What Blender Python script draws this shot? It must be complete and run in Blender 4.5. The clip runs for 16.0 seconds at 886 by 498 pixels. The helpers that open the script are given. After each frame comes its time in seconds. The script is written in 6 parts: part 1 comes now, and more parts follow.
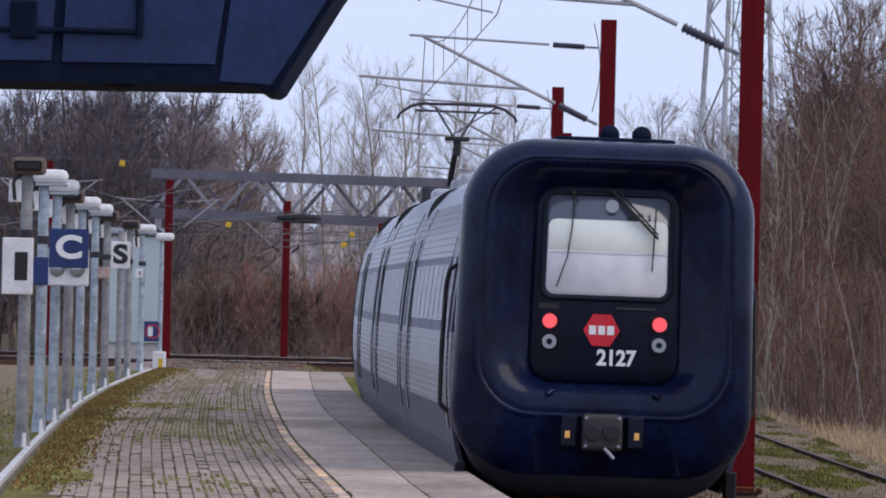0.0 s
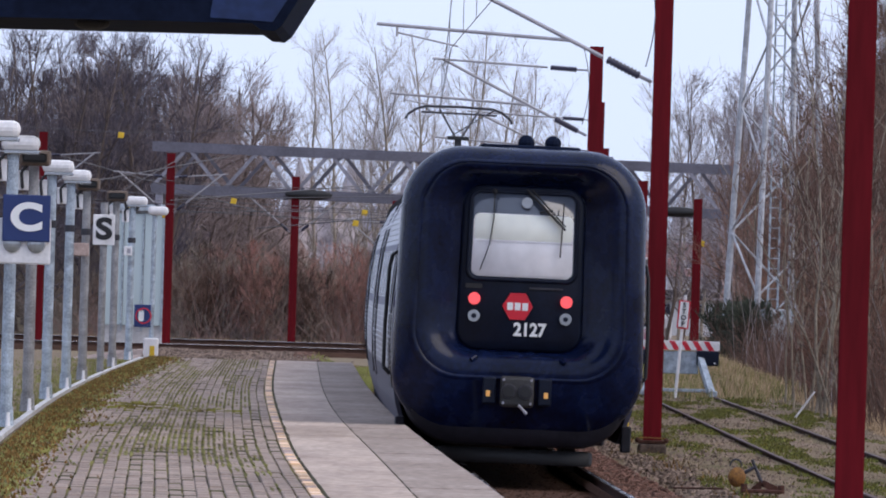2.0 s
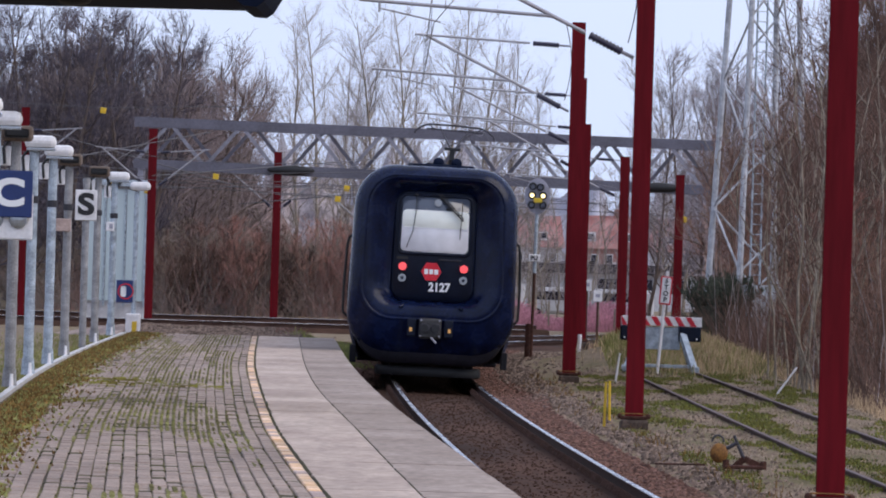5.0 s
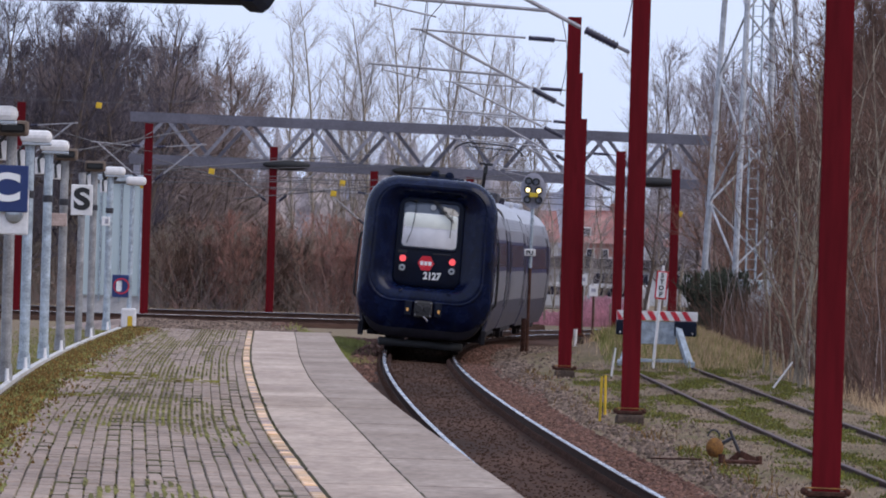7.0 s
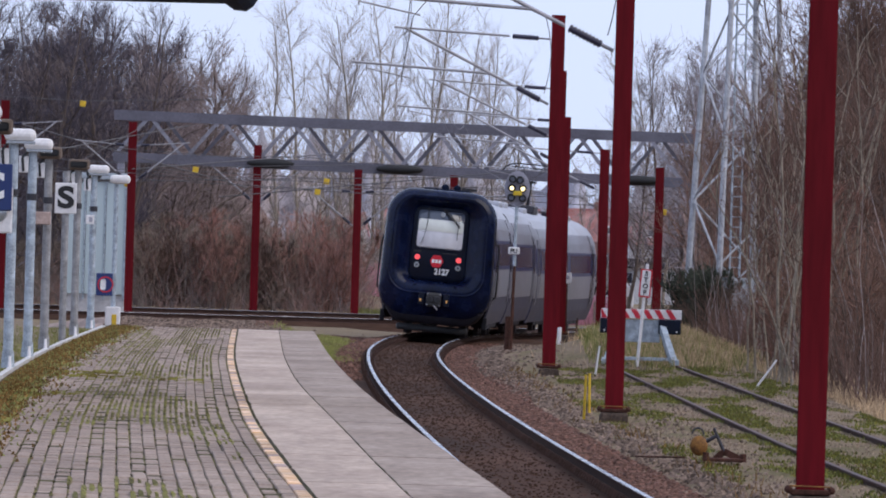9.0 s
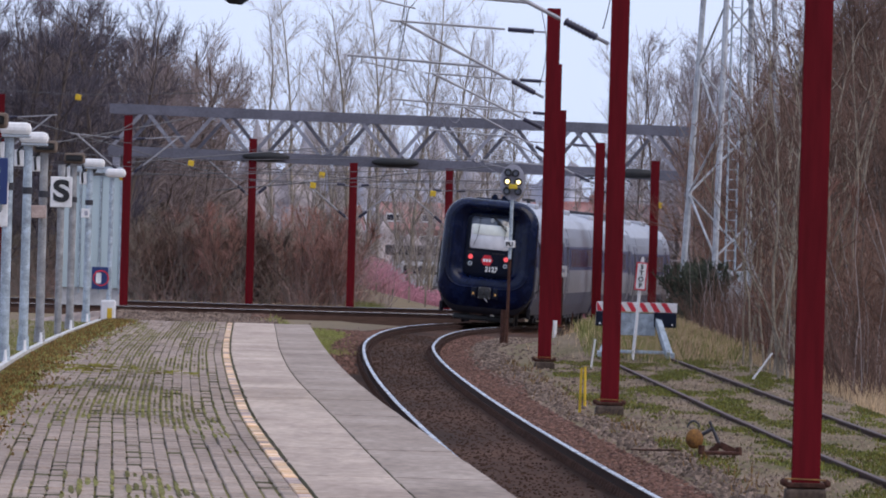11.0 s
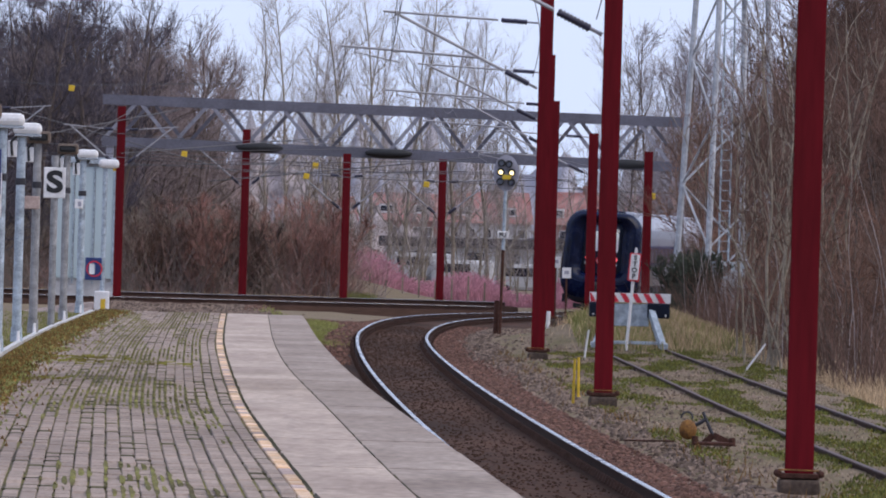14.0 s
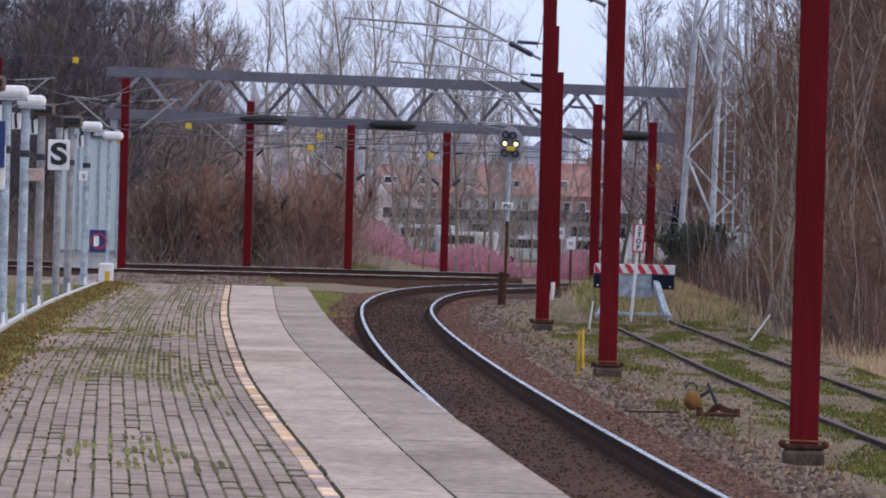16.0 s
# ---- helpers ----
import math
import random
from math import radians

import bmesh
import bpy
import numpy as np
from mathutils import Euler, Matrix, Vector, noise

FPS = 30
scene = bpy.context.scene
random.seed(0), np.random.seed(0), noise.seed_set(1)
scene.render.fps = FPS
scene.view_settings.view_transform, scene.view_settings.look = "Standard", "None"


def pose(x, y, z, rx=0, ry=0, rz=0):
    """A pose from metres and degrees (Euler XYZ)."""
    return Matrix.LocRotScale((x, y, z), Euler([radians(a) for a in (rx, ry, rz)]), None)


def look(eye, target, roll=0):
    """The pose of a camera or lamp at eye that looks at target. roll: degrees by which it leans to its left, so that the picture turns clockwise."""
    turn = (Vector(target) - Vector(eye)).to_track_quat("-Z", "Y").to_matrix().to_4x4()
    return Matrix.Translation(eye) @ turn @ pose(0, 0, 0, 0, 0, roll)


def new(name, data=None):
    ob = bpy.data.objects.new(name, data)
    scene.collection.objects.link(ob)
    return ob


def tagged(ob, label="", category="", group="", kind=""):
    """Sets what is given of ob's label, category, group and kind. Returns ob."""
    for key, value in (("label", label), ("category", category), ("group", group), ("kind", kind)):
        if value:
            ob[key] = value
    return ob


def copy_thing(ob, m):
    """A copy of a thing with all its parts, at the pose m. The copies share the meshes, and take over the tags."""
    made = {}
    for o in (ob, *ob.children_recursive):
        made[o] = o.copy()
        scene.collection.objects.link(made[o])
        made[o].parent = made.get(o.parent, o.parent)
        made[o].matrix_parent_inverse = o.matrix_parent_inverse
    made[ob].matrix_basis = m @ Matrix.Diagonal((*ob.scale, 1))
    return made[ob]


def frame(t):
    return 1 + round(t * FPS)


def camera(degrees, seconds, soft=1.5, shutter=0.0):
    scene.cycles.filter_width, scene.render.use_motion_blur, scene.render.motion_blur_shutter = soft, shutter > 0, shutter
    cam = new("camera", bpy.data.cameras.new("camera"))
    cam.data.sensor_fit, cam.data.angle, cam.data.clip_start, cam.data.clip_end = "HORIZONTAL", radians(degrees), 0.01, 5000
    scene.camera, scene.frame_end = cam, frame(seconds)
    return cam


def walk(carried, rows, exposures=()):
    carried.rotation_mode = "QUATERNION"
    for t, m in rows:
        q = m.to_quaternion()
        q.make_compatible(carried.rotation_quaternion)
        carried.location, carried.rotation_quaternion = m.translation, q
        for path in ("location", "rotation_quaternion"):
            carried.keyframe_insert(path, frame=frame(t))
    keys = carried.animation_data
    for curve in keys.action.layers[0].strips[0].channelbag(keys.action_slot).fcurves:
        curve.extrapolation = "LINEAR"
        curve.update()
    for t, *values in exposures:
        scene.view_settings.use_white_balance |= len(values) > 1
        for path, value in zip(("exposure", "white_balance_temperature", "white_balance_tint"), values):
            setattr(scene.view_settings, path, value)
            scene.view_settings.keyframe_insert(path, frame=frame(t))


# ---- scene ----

# ================= camera and its way =================
EYE = (0.0, 0.0, 2.3)      # 1.75 m over the platform


def aim(yaw, pitch, roll, dx=0.0, dy=0.0, dz=0.0):
    """A pose at the eye (or offset from it): yaw to the right, pitch up, roll, in degrees."""
    eye = Vector(EYE) + Vector((dx, dy, dz))
    a, p = radians(yaw), radians(pitch)
    way = Vector((math.sin(a) * math.cos(p), math.cos(a) * math.cos(p), math.sin(p)))
    return look(eye, eye + way * 100.0, roll)


cam = camera(5.44, 16.0, soft=1.9)
walk(cam, [
    (0.0, aim(-0.2643, 0.2988, 1.301, 0.37, -21.25, -0.01)),
    (0.5, aim(-0.2174, 0.1837, 1.802, 0.17, -9.50, -0.01)),
    (1.0, aim(-0.4142, 0.2548, 1.623)),
    (1.5, aim(-0.3622, 0.0657, 1.742)),
    (2.0, aim(-0.3259, 0.1856, 1.684)),
    (2.5, aim(-0.2485, 0.1065, 1.771)),
    (3.0, aim(-0.2179, 0.1443, 1.608)),
    (3.5, aim(-0.2684, 0.0861, 1.674)),
    (4.0, aim(-0.2435, 0.0348, 1.802)),
    (4.2, aim(-0.2128, 0.0457, 1.760)),
    (6.3, aim(-0.2237, 0.0268, 1.676)),
    (6.5, aim(-0.2059, 0.0336, 1.643)),
    (7.0, aim(-0.1848, 0.0078, 1.712)),
    (7.5, aim(-0.1687, 0.0115, 1.762)),
    (8.0, aim(-0.1152, 0.0084, 1.754)),
    (8.5, aim(-0.1333, -0.0437, 1.829)),
    (9.0, aim(-0.0866, -0.0003, 1.683)),
    (9.2, aim(-0.1113, 0.0197, 1.805)),
    (11.3, aim(-0.0546, -0.0441, 1.628)),
    (11.5, aim(-0.0686, -0.0368, 1.648)),
    (12.0, aim(-0.0187, -0.0685, 1.699)),
    (12.5, aim(-0.0350, -0.0564, 1.690)),
    (13.0, aim(-0.0285, -0.0949, 1.723)),
    (13.5, aim(-0.0027, -0.0679, 1.667)),
    (14.0, aim(-0.0157, -0.0961, 1.631)),
    (14.5, aim(0.0000, -0.1111, 1.600)),
    (15.0, aim(-0.0163, -0.1366, 1.624)),
    (15.5, aim(-0.0384, -0.2655, 1.601)),
    (16.0, aim(-0.0373, -0.2723, 1.516)),
], exposures=[(0.0, 0.12), (0.5, 0.21), (1.5, 0.32), (3.0, 0.29), (7.0, 0.22), (16.0, 0.23)])

# ================= world, sun, exposure =================
SUN_ELEV, SUN_AZ = 45.0, 112.0   # azimuth clockwise from +Y
world = bpy.data.worlds.new("overcast_sky")
scene.world = world
world.use_nodes = True
wn, wl = world.node_tree.nodes, world.node_tree.links
wn.clear()
w_out = wn.new("ShaderNodeOutputWorld")
w_bg = wn.new("ShaderNodeBackground")
w_sky = wn.new("ShaderNodeTexSky")
w_sky.sky_type, w_sky.sun_disc = "NISHITA", False
w_sky.sun_elevation, w_sky.sun_rotation = radians(SUN_ELEV), radians(SUN_AZ)
w_sky.air_density, w_sky.dust_density, w_sky.ozone_density = 1.0, 1.5, 1.5
# thin high cloud over the blue: an even pale veil mixed with the clear sky
w_mix = wn.new("ShaderNodeMix")
w_mix.data_type = "RGBA"
w_mix.inputs[0].default_value = 0.85
w_mix.inputs[7].default_value = (6.3, 7.25, 10.1, 1)
wl.new(w_sky.outputs[0], w_mix.inputs[6])
wl.new(w_mix.outputs[2], w_bg.inputs[0])
w_bg.inputs[1].default_value = 0.106
wl.new(w_bg.outputs[0], w_out.inputs[0])

sun = new("sun", bpy.data.lights.new("sun", "SUN"))
sun.data.energy, sun.data.angle, sun.data.color = 1.4, radians(50), (1.0, 0.88, 0.74)
az, el = radians(SUN_AZ), radians(SUN_ELEV)
sun_from = Vector((math.sin(az) * math.cos(el), math.cos(az) * math.cos(el), math.sin(el)))
sun.matrix_world = look(sun_from * 200, (0, 0, 0))
scene.view_settings.exposure = 0.0

# ================= materials =================


def mat(name, base, rough=0.7, metal=0.0, var=0.25, scale=3.0, fine=40.0, bump=0.15, other=None, island=0.0,
        streak=False, spec=0.5, coat=0.0, lean=0.5, flow=1.0):
    """A procedural surface: base colour varied at two scales, fine relief, worn roughness."""
    m = bpy.data.materials.new(name)
    m.use_nodes = True
    n, l = m.node_tree.nodes, m.node_tree.links
    b = n["Principled BSDF"]
    b.inputs["Metallic"].default_value = metal
    b.inputs["Specular IOR Level"].default_value = 0.15 if spec == 0.5 and rough > 0.82 else spec
    b.inputs["Coat Weight"].default_value = coat
    co = n.new("ShaderNodeTexCoord")
    src = co.outputs["Object"]
    if streak or flow != 1.0:
        mp = n.new("ShaderNodeMapping")
        mp.inputs["Scale"].default_value = (1, flow, 0.12 if streak else 1)
        l.new(src, mp.inputs[0])
        src = mp.outputs[0]
    big, small = n.new("ShaderNodeTexNoise"), n.new("ShaderNodeTexNoise")
    big.inputs["Scale"].default_value, small.inputs["Scale"].default_value = scale, fine
    big.inputs["Detail"].default_value, small.inputs["Detail"].default_value = 5, 3
    l.new(src, big.inputs[0]), l.new(src, small.inputs[0])
    ramp = n.new("ShaderNodeValToRGB")
    dark = tuple(c * (1 - var) for c in base)
    lite = other if other else tuple(min(1, c * (1 + var)) for c in base)
    ramp.color_ramp.elements[0].position, ramp.color_ramp.elements[1].position = lean - 0.2, lean + 0.2
    ramp.color_ramp.elements[0].color, ramp.color_ramp.elements[1].color = (*dark, 1), (*lite, 1)
    l.new(big.outputs[0], ramp.inputs[0])
    hue = n.new("ShaderNodeHueSaturation")
    val = n.new("ShaderNodeMapRange")
    val.inputs[1].default_value, val.inputs[2].default_value = 0.3, 0.7
    val.inputs[3].default_value, val.inputs[4].default_value = 1 - var * 0.7, 1 + var * 0.7
    l.new(small.outputs[0], val.inputs[0])
    last = val.outputs[0]
    if island:
        geo, info = n.new("ShaderNodeNewGeometry"), n.new("ShaderNodeObjectInfo")
        add = n.new("ShaderNodeMath")
        add.operation = "ADD"
        l.new(geo.outputs["Random Per Island"], add.inputs[0]), l.new(info.outputs["Random"], add.inputs[1])
        fr = n.new("ShaderNodeMath")
        fr.operation = "FRACT"
        l.new(add.outputs[0], fr.inputs[0])
        rng = n.new("ShaderNodeMapRange")
        rng.inputs[3].default_value, rng.inputs[4].default_value = 1 - island, 1 + island
        l.new(fr.outputs[0], rng.inputs[0])
        mul = n.new("ShaderNodeMath")
        mul.operation = "MULTIPLY"
        l.new(last, mul.inputs[0]), l.new(rng.outputs[0], mul.inputs[1])
        last = mul.outputs[0]
    l.new(last, hue.inputs["Value"]), l.new(ramp.outputs[0], hue.inputs["Color"])
    l.new(hue.outputs[0], b.inputs["Base Color"])
    rr = n.new("ShaderNodeMapRange")
    rr.inputs[3].default_value, rr.inputs[4].default_value = max(0.03, rough - 0.12), min(1, rough + 0.12)
    l.new(big.outputs[0], rr.inputs[0]), l.new(rr.outputs[0], b.inputs["Roughness"])
    if bump:
        bp = n.new("ShaderNodeBump")
        bp.inputs["Strength"].default_value, bp.inputs["Distance"].default_value = bump, 0.01
        l.new(small.outputs[0], bp.inputs["Height"]), l.new(bp.outputs[0], b.inputs["Normal"])
    return m


def glow(name, colour, strength):
    m = mat(name, colour, 0.4, var=0.05, bump=0)
    b = m.node_tree.nodes["Principled BSDF"]
    b.inputs["Emission Color"].default_value, b.inputs["Emission Strength"].default_value = (*colour, 1), strength
    return m


def glassy(name, tint, rough=0.05, metal=0.0):
    m = bpy.data.materials.new(name)
    m.use_nodes = True
    b = m.node_tree.nodes["Principled BSDF"]
    b.inputs["Base Color"].default_value = (*tint, 1)
    b.inputs["Roughness"].default_value, b.inputs["Metallic"].default_value = rough, metal
    b.inputs["Coat Weight"].default_value, b.inputs["Coat Roughness"].default_value = 1.0, 0.03
    return m


M = {
    "grass": mat("grass_soil", (0.27, 0.19, 0.14), 0.95, var=0.4, scale=0.4, fine=14, bump=0.5, other=(0.2, 0.155, 0.085)),
    "gravel": mat("dirty_gravel", (0.37, 0.262, 0.195), 0.95, var=0.4, scale=1.5, fine=12, bump=0.8, other=(0.12, 0.1, 0.05), flow=0.12, lean=0.48, spec=0.05),
    "ballast": mat("brown_ballast", (0.05, 0.029, 0.02), 0.95, var=0.38, scale=0.35, fine=10, bump=0.8, other=(0.088, 0.048, 0.034), flow=0.2, spec=0.05),
    "stone": mat("ballast_stone", (0.14, 0.076, 0.058), 0.9, var=0.25, scale=4, fine=40, island=0.45, bump=0.3),
    "greystone": mat("pale_grey_brown_stone", (0.17, 0.125, 0.1), 0.9, spec=0.05, var=0.25, scale=4, fine=40, island=0.55, bump=0.3),
    "yardmoss": mat("dark_yard_moss", (0.075, 0.085, 0.028), 0.95, var=0.4, scale=1.2, fine=9, bump=0, island=0.5, other=(0.18, 0.185, 0.05)),
    "bedstone": mat("dark_track_stone", (0.054, 0.031, 0.022), 0.9, spec=0.05, var=0.3, scale=4, fine=40, island=0.35, bump=0.3),
    "paver": mat("grey_paver", (0.285, 0.213, 0.172), 0.85, var=0.22, scale=0.5, fine=30, island=0.15, bump=0.4, other=(0.34, 0.262, 0.213), flow=0.2),
    "joint": mat("mossy_joint", (0.1, 0.08, 0.055), 0.95, var=0.4, scale=0.25, fine=6, bump=0.5, other=(0.19, 0.17, 0.04), lean=0.54),
    "jointmoss": mat("yellow_brown_moss", (0.17, 0.12, 0.045), 0.95, var=0.45, scale=1.4, fine=9, bump=0.5, other=(0.2, 0.19, 0.045), flow=0.3, island=0.35),
    # colours real joint dirt and the added ridges that darken the paver rows
    "ridgedirt": mat("dark_ridge_and_joint_dirt", (0.09, 0.07, 0.057), 0.95, var=0.4, scale=0.6, fine=8, bump=0.4, other=(0.09, 0.085, 0.035)),
    "moss": mat("moss", (0.15, 0.085, 0.027), 0.95, var=0.5, scale=1.6, fine=9, bump=0.8, other=(0.2, 0.19, 0.03), flow=0.2),
    "cream": mat("cream_paint_stone", (0.66, 0.38, 0.17), 0.85, var=0.2, scale=3, fine=40, island=0.3, other=(0.72, 0.55, 0.42)),
    "pinkstone": mat("pink_grey_stone", (0.36, 0.27, 0.24), 0.85, var=0.25, scale=6, fine=40, island=0.3),
    "concrete": mat("platform_concrete", (0.43, 0.325, 0.262), 0.85, var=0.26, scale=0.9, fine=12, bump=0.3, island=0.04, other=(0.53, 0.425, 0.35), flow=0.25),
    "dark_concrete": mat("weathered_edge_concrete", (0.31, 0.235, 0.19), 0.9, var=0.28, scale=0.9, fine=12, bump=0.4, other=(0.39, 0.315, 0.265), flow=0.25),
    "kerbstone": mat("pale_kerb", (0.5, 0.48, 0.46), 0.8, var=0.25, scale=3, fine=20),
    "old_concrete": mat("old_concrete", (0.15, 0.115, 0.095), 0.9, var=0.3, scale=3, fine=25, bump=0.5),
    "white_paint": mat("white_paint", (0.72, 0.7, 0.7), 0.6, var=0.12, scale=3, fine=25, bump=0.1),
    "rail": mat("rusty_rail_side", (0.055, 0.031, 0.025), 0.9, 0.0, var=0.3, scale=3, fine=30, bump=0.3),
    "railtop": mat("polished_railhead", (0.4, 0.385, 0.385), 0.26, 1.0, var=0.1, scale=0.5, fine=4, bump=0.02),
    "rustrail": mat("disused_railhead", (0.085, 0.048, 0.038), 0.7, 0.1, var=0.3, scale=1, fine=20),
    "red": mat("oxide_red_paint", (0.112, 0.005, 0.009), 0.65, var=0.24, scale=1.2, fine=12, bump=0.08, streak=True, spec=0.1),
    "galvdull": mat("dull_stained_zinc", (0.27, 0.265, 0.27), 0.6, 0.2, var=0.35, scale=6, fine=45, bump=0.08, spec=0.3),
    "galv": mat("galvanised_steel", (0.36, 0.41, 0.46), 0.5, 0.3, var=0.38, scale=7, fine=45, bump=0.08, spec=0.4),
    "steel": mat("grey_steel", (0.33, 0.32, 0.37), 0.6, 0.4, var=0.22, scale=2, fine=20, bump=0.1),
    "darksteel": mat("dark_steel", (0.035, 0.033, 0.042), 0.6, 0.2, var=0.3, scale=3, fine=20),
    # gantry and lattice greys are lightened to carry the haze before them
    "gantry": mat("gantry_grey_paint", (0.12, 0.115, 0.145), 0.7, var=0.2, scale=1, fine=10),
    "lattice": mat("hazy_lattice_grey", (0.23, 0.225, 0.265), 0.7, var=0.25, scale=1, fine=10),
    "coupler": mat("oily_coupler_steel", (0.045, 0.043, 0.043), 0.55, 0.3, var=0.3, scale=6, fine=30),
    "insul": mat("dark_insulator", (0.025, 0.022, 0.05), 0.35, var=0.2, scale=5, fine=30),
    "wire": mat("weathered_wire", (0.12, 0.115, 0.125), 0.7, 0.2, var=0.1, bump=0),
    "tube": mat("cantilever_tube", (0.34, 0.33, 0.35), 0.55, 0.4, var=0.15, bump=0.05),
    "towergrey": mat("weathered_zinc", (0.4, 0.41, 0.44), 0.55, 0.2, var=0.3, scale=2, fine=9, bump=0.05),
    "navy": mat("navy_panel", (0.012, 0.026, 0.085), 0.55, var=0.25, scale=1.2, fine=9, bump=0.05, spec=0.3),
    # darker navy holding the shade under the canopy; the train's roof gear shares it
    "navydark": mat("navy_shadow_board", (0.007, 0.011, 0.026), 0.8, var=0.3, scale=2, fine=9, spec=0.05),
    "rubber": mat("scuffed_blue_black_rubber", (0.003, 0.0065, 0.03), 0.26, var=0.5, scale=2.2, fine=18, bump=0.2, spec=0.13, coat=0.16, other=(0.005, 0.011, 0.043)),
    "skirt": mat("grimy_black_skirt", (0.011, 0.01, 0.016), 0.6, var=0.4, scale=2, fine=12, spec=0.3),
    "panel": mat("black_cab_panel", (0.005, 0.008, 0.02), 0.4, var=0.3, scale=3, fine=20, bump=0.03, spec=0.2),
    "alu": mat("ribbed_aluminium", (0.27, 0.27, 0.31), 0.34, 0.5, var=0.16, scale=1.0, fine=9, bump=0.05, flow=0.3),
    "doorgrey": mat("door_grey_paint", (0.13, 0.13, 0.18), 0.35, 0.3, var=0.15, scale=1.5, fine=9, bump=0.03),
    "roof": mat("pale_grey_roof", (0.4, 0.41, 0.46), 0.5, 0.3, var=0.12, scale=0.8, fine=6, bump=0.05),
    "band": mat("navy_window_band", (0.024, 0.024, 0.08), 0.4, spec=0.2, var=0.2, scale=1, fine=8, bump=0.02),
    "purple": mat("purple_lower_body", (0.04, 0.04, 0.075), 0.5, var=0.3, scale=1.3, fine=9),
    "carpane": mat("tinted_car_window", (0.012, 0.013, 0.045), 0.2, spec=0.3, var=0.3, scale=1.5, fine=5, bump=0),
    "pane": glassy("dark_window_glass", (0.012, 0.014, 0.03), 0.12),
    "cabglass": glassy("cab_window_glass", (0.07, 0.085, 0.12), 0.12),
    "blind": mat("cream_sun_blind", (0.9, 0.92, 0.84), 0.4, var=0.04, scale=1.5, fine=6, bump=0, coat=0.6),
    "blindlow": mat("pale_grey_blind", (0.76, 0.75, 0.78), 0.4, var=0.1, scale=1.2, fine=5, bump=0, coat=0.6),
    "lamp_red": glow("red_tail_light", (0.85, 0.09, 0.1), 0.65),
    "lamp_off": glassy("unlit_lamp_glass", (0.32, 0.34, 0.36), 0.15, 0.4),
    "logo": mat("red_badge", (0.62, 0.012, 0.03), 0.45, var=0.06, bump=0),
    "white": mat("white_lettering", (0.8, 0.8, 0.8), 0.5, var=0.03, bump=0),
    "amber": glow("amber_marker", (0.7, 0.36, 0.1), 0.2),
    "signred": mat("signal_red", (0.55, 0.02, 0.04), 0.55, var=0.12, bump=0.03),
    "yellow": mat("yellow_paint", (0.62, 0.4, 0.02), 0.6, var=0.15, scale=6, bump=0.05),
    "rustyel": mat("rusty_yellow", (0.19, 0.07, 0.015), 0.7, var=0.5, scale=9, fine=40, bump=0.3, other=(0.28, 0.125, 0.02)),
    "rust": mat("rust", (0.07, 0.032, 0.024), 0.9, var=0.4, scale=8, fine=40, bump=0.4),
    "signblue": mat("sign_blue", (0.012, 0.03, 0.13), 0.45, var=0.06, bump=0),
    "black": mat("black_lettering", (0.01, 0.01, 0.012), 0.6, var=0.1, bump=0),
    "lampwhite": glow("signal_white_light", (1.0, 0.8, 0.4), 1.6),
    "lampyel": mat("signal_yellow_plate", (0.6, 0.42, 0.02), 0.5, var=0.05, bump=0),
    "bark": mat("grey_brown_bark", (0.135, 0.103, 0.087), 0.95, var=0.3, scale=3, fine=20, bump=0.4),
    "barkpale": mat("pale_lichen_bark", (0.25, 0.21, 0.165), 0.95, var=0.35, scale=3, fine=20, bump=0.4),
    # twig, twiggrey, twighaze, twigolive and twigpink are paled to hold distance haze
    "twig": mat("brown_twigs", (0.235, 0.185, 0.18), 0.95, var=0.3, scale=0.5, fine=3, bump=0, island=0.25),
    "twiggrey": mat("grey_twigs", (0.32, 0.28, 0.275), 0.95, var=0.25, scale=0.5, fine=3, bump=0, island=0.25),
    "twigrust": mat("russet_twigs", (0.3, 0.145, 0.11), 0.95, var=0.35, scale=0.4, fine=3, bump=0, island=0.3, other=(0.22, 0.15, 0.11)),
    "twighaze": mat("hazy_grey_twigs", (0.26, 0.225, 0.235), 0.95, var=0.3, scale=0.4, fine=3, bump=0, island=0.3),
    "twigred": mat("pinkish_red_twigs", (0.44, 0.22, 0.185), 0.95, var=0.3, scale=0.4, fine=3, bump=0, island=0.3, other=(0.3, 0.17, 0.14)),
    "twigolive": mat("olive_brown_twigs", (0.36, 0.3, 0.25), 0.95, var=0.35, scale=0.4, fine=3, bump=0, island=0.35, other=(0.24, 0.19, 0.155)),
    "twigpink": mat("hazy_russet_twigs", (0.5, 0.29, 0.25), 0.95, var=0.35, scale=0.4, fine=3, bump=0, island=0.3, other=(0.3, 0.2, 0.16)),
    "twigdark": mat("dark_twigs", (0.095, 0.082, 0.098), 0.95, var=0.35, scale=0.4, fine=3, bump=0, island=0.3),
    "blade": mat("green_grass_blades", (0.19, 0.19, 0.065), 0.9, var=0.35, scale=0.8, fine=9, bump=0, island=0.3),
    "straw": mat("dry_grass_blades", (0.46, 0.33, 0.205), 0.9, var=0.3, scale=0.8, fine=9, bump=0, island=0.3),
    "deadgrass": mat("dead_grass", (0.22, 0.165, 0.115), 0.95, var=0.4, scale=0.8, fine=9, bump=0, island=0.45, other=(0.36, 0.27, 0.2)),
    "lime": mat("bright_spring_grass", (0.25, 0.26, 0.08), 0.9, var=0.3, scale=0.8, fine=9, bump=0, island=0.3),
    "rust_moss": mat("rusty_moss", (0.15, 0.085, 0.027), 0.95, var=0.4, scale=2, fine=9, bump=0, island=0.4),
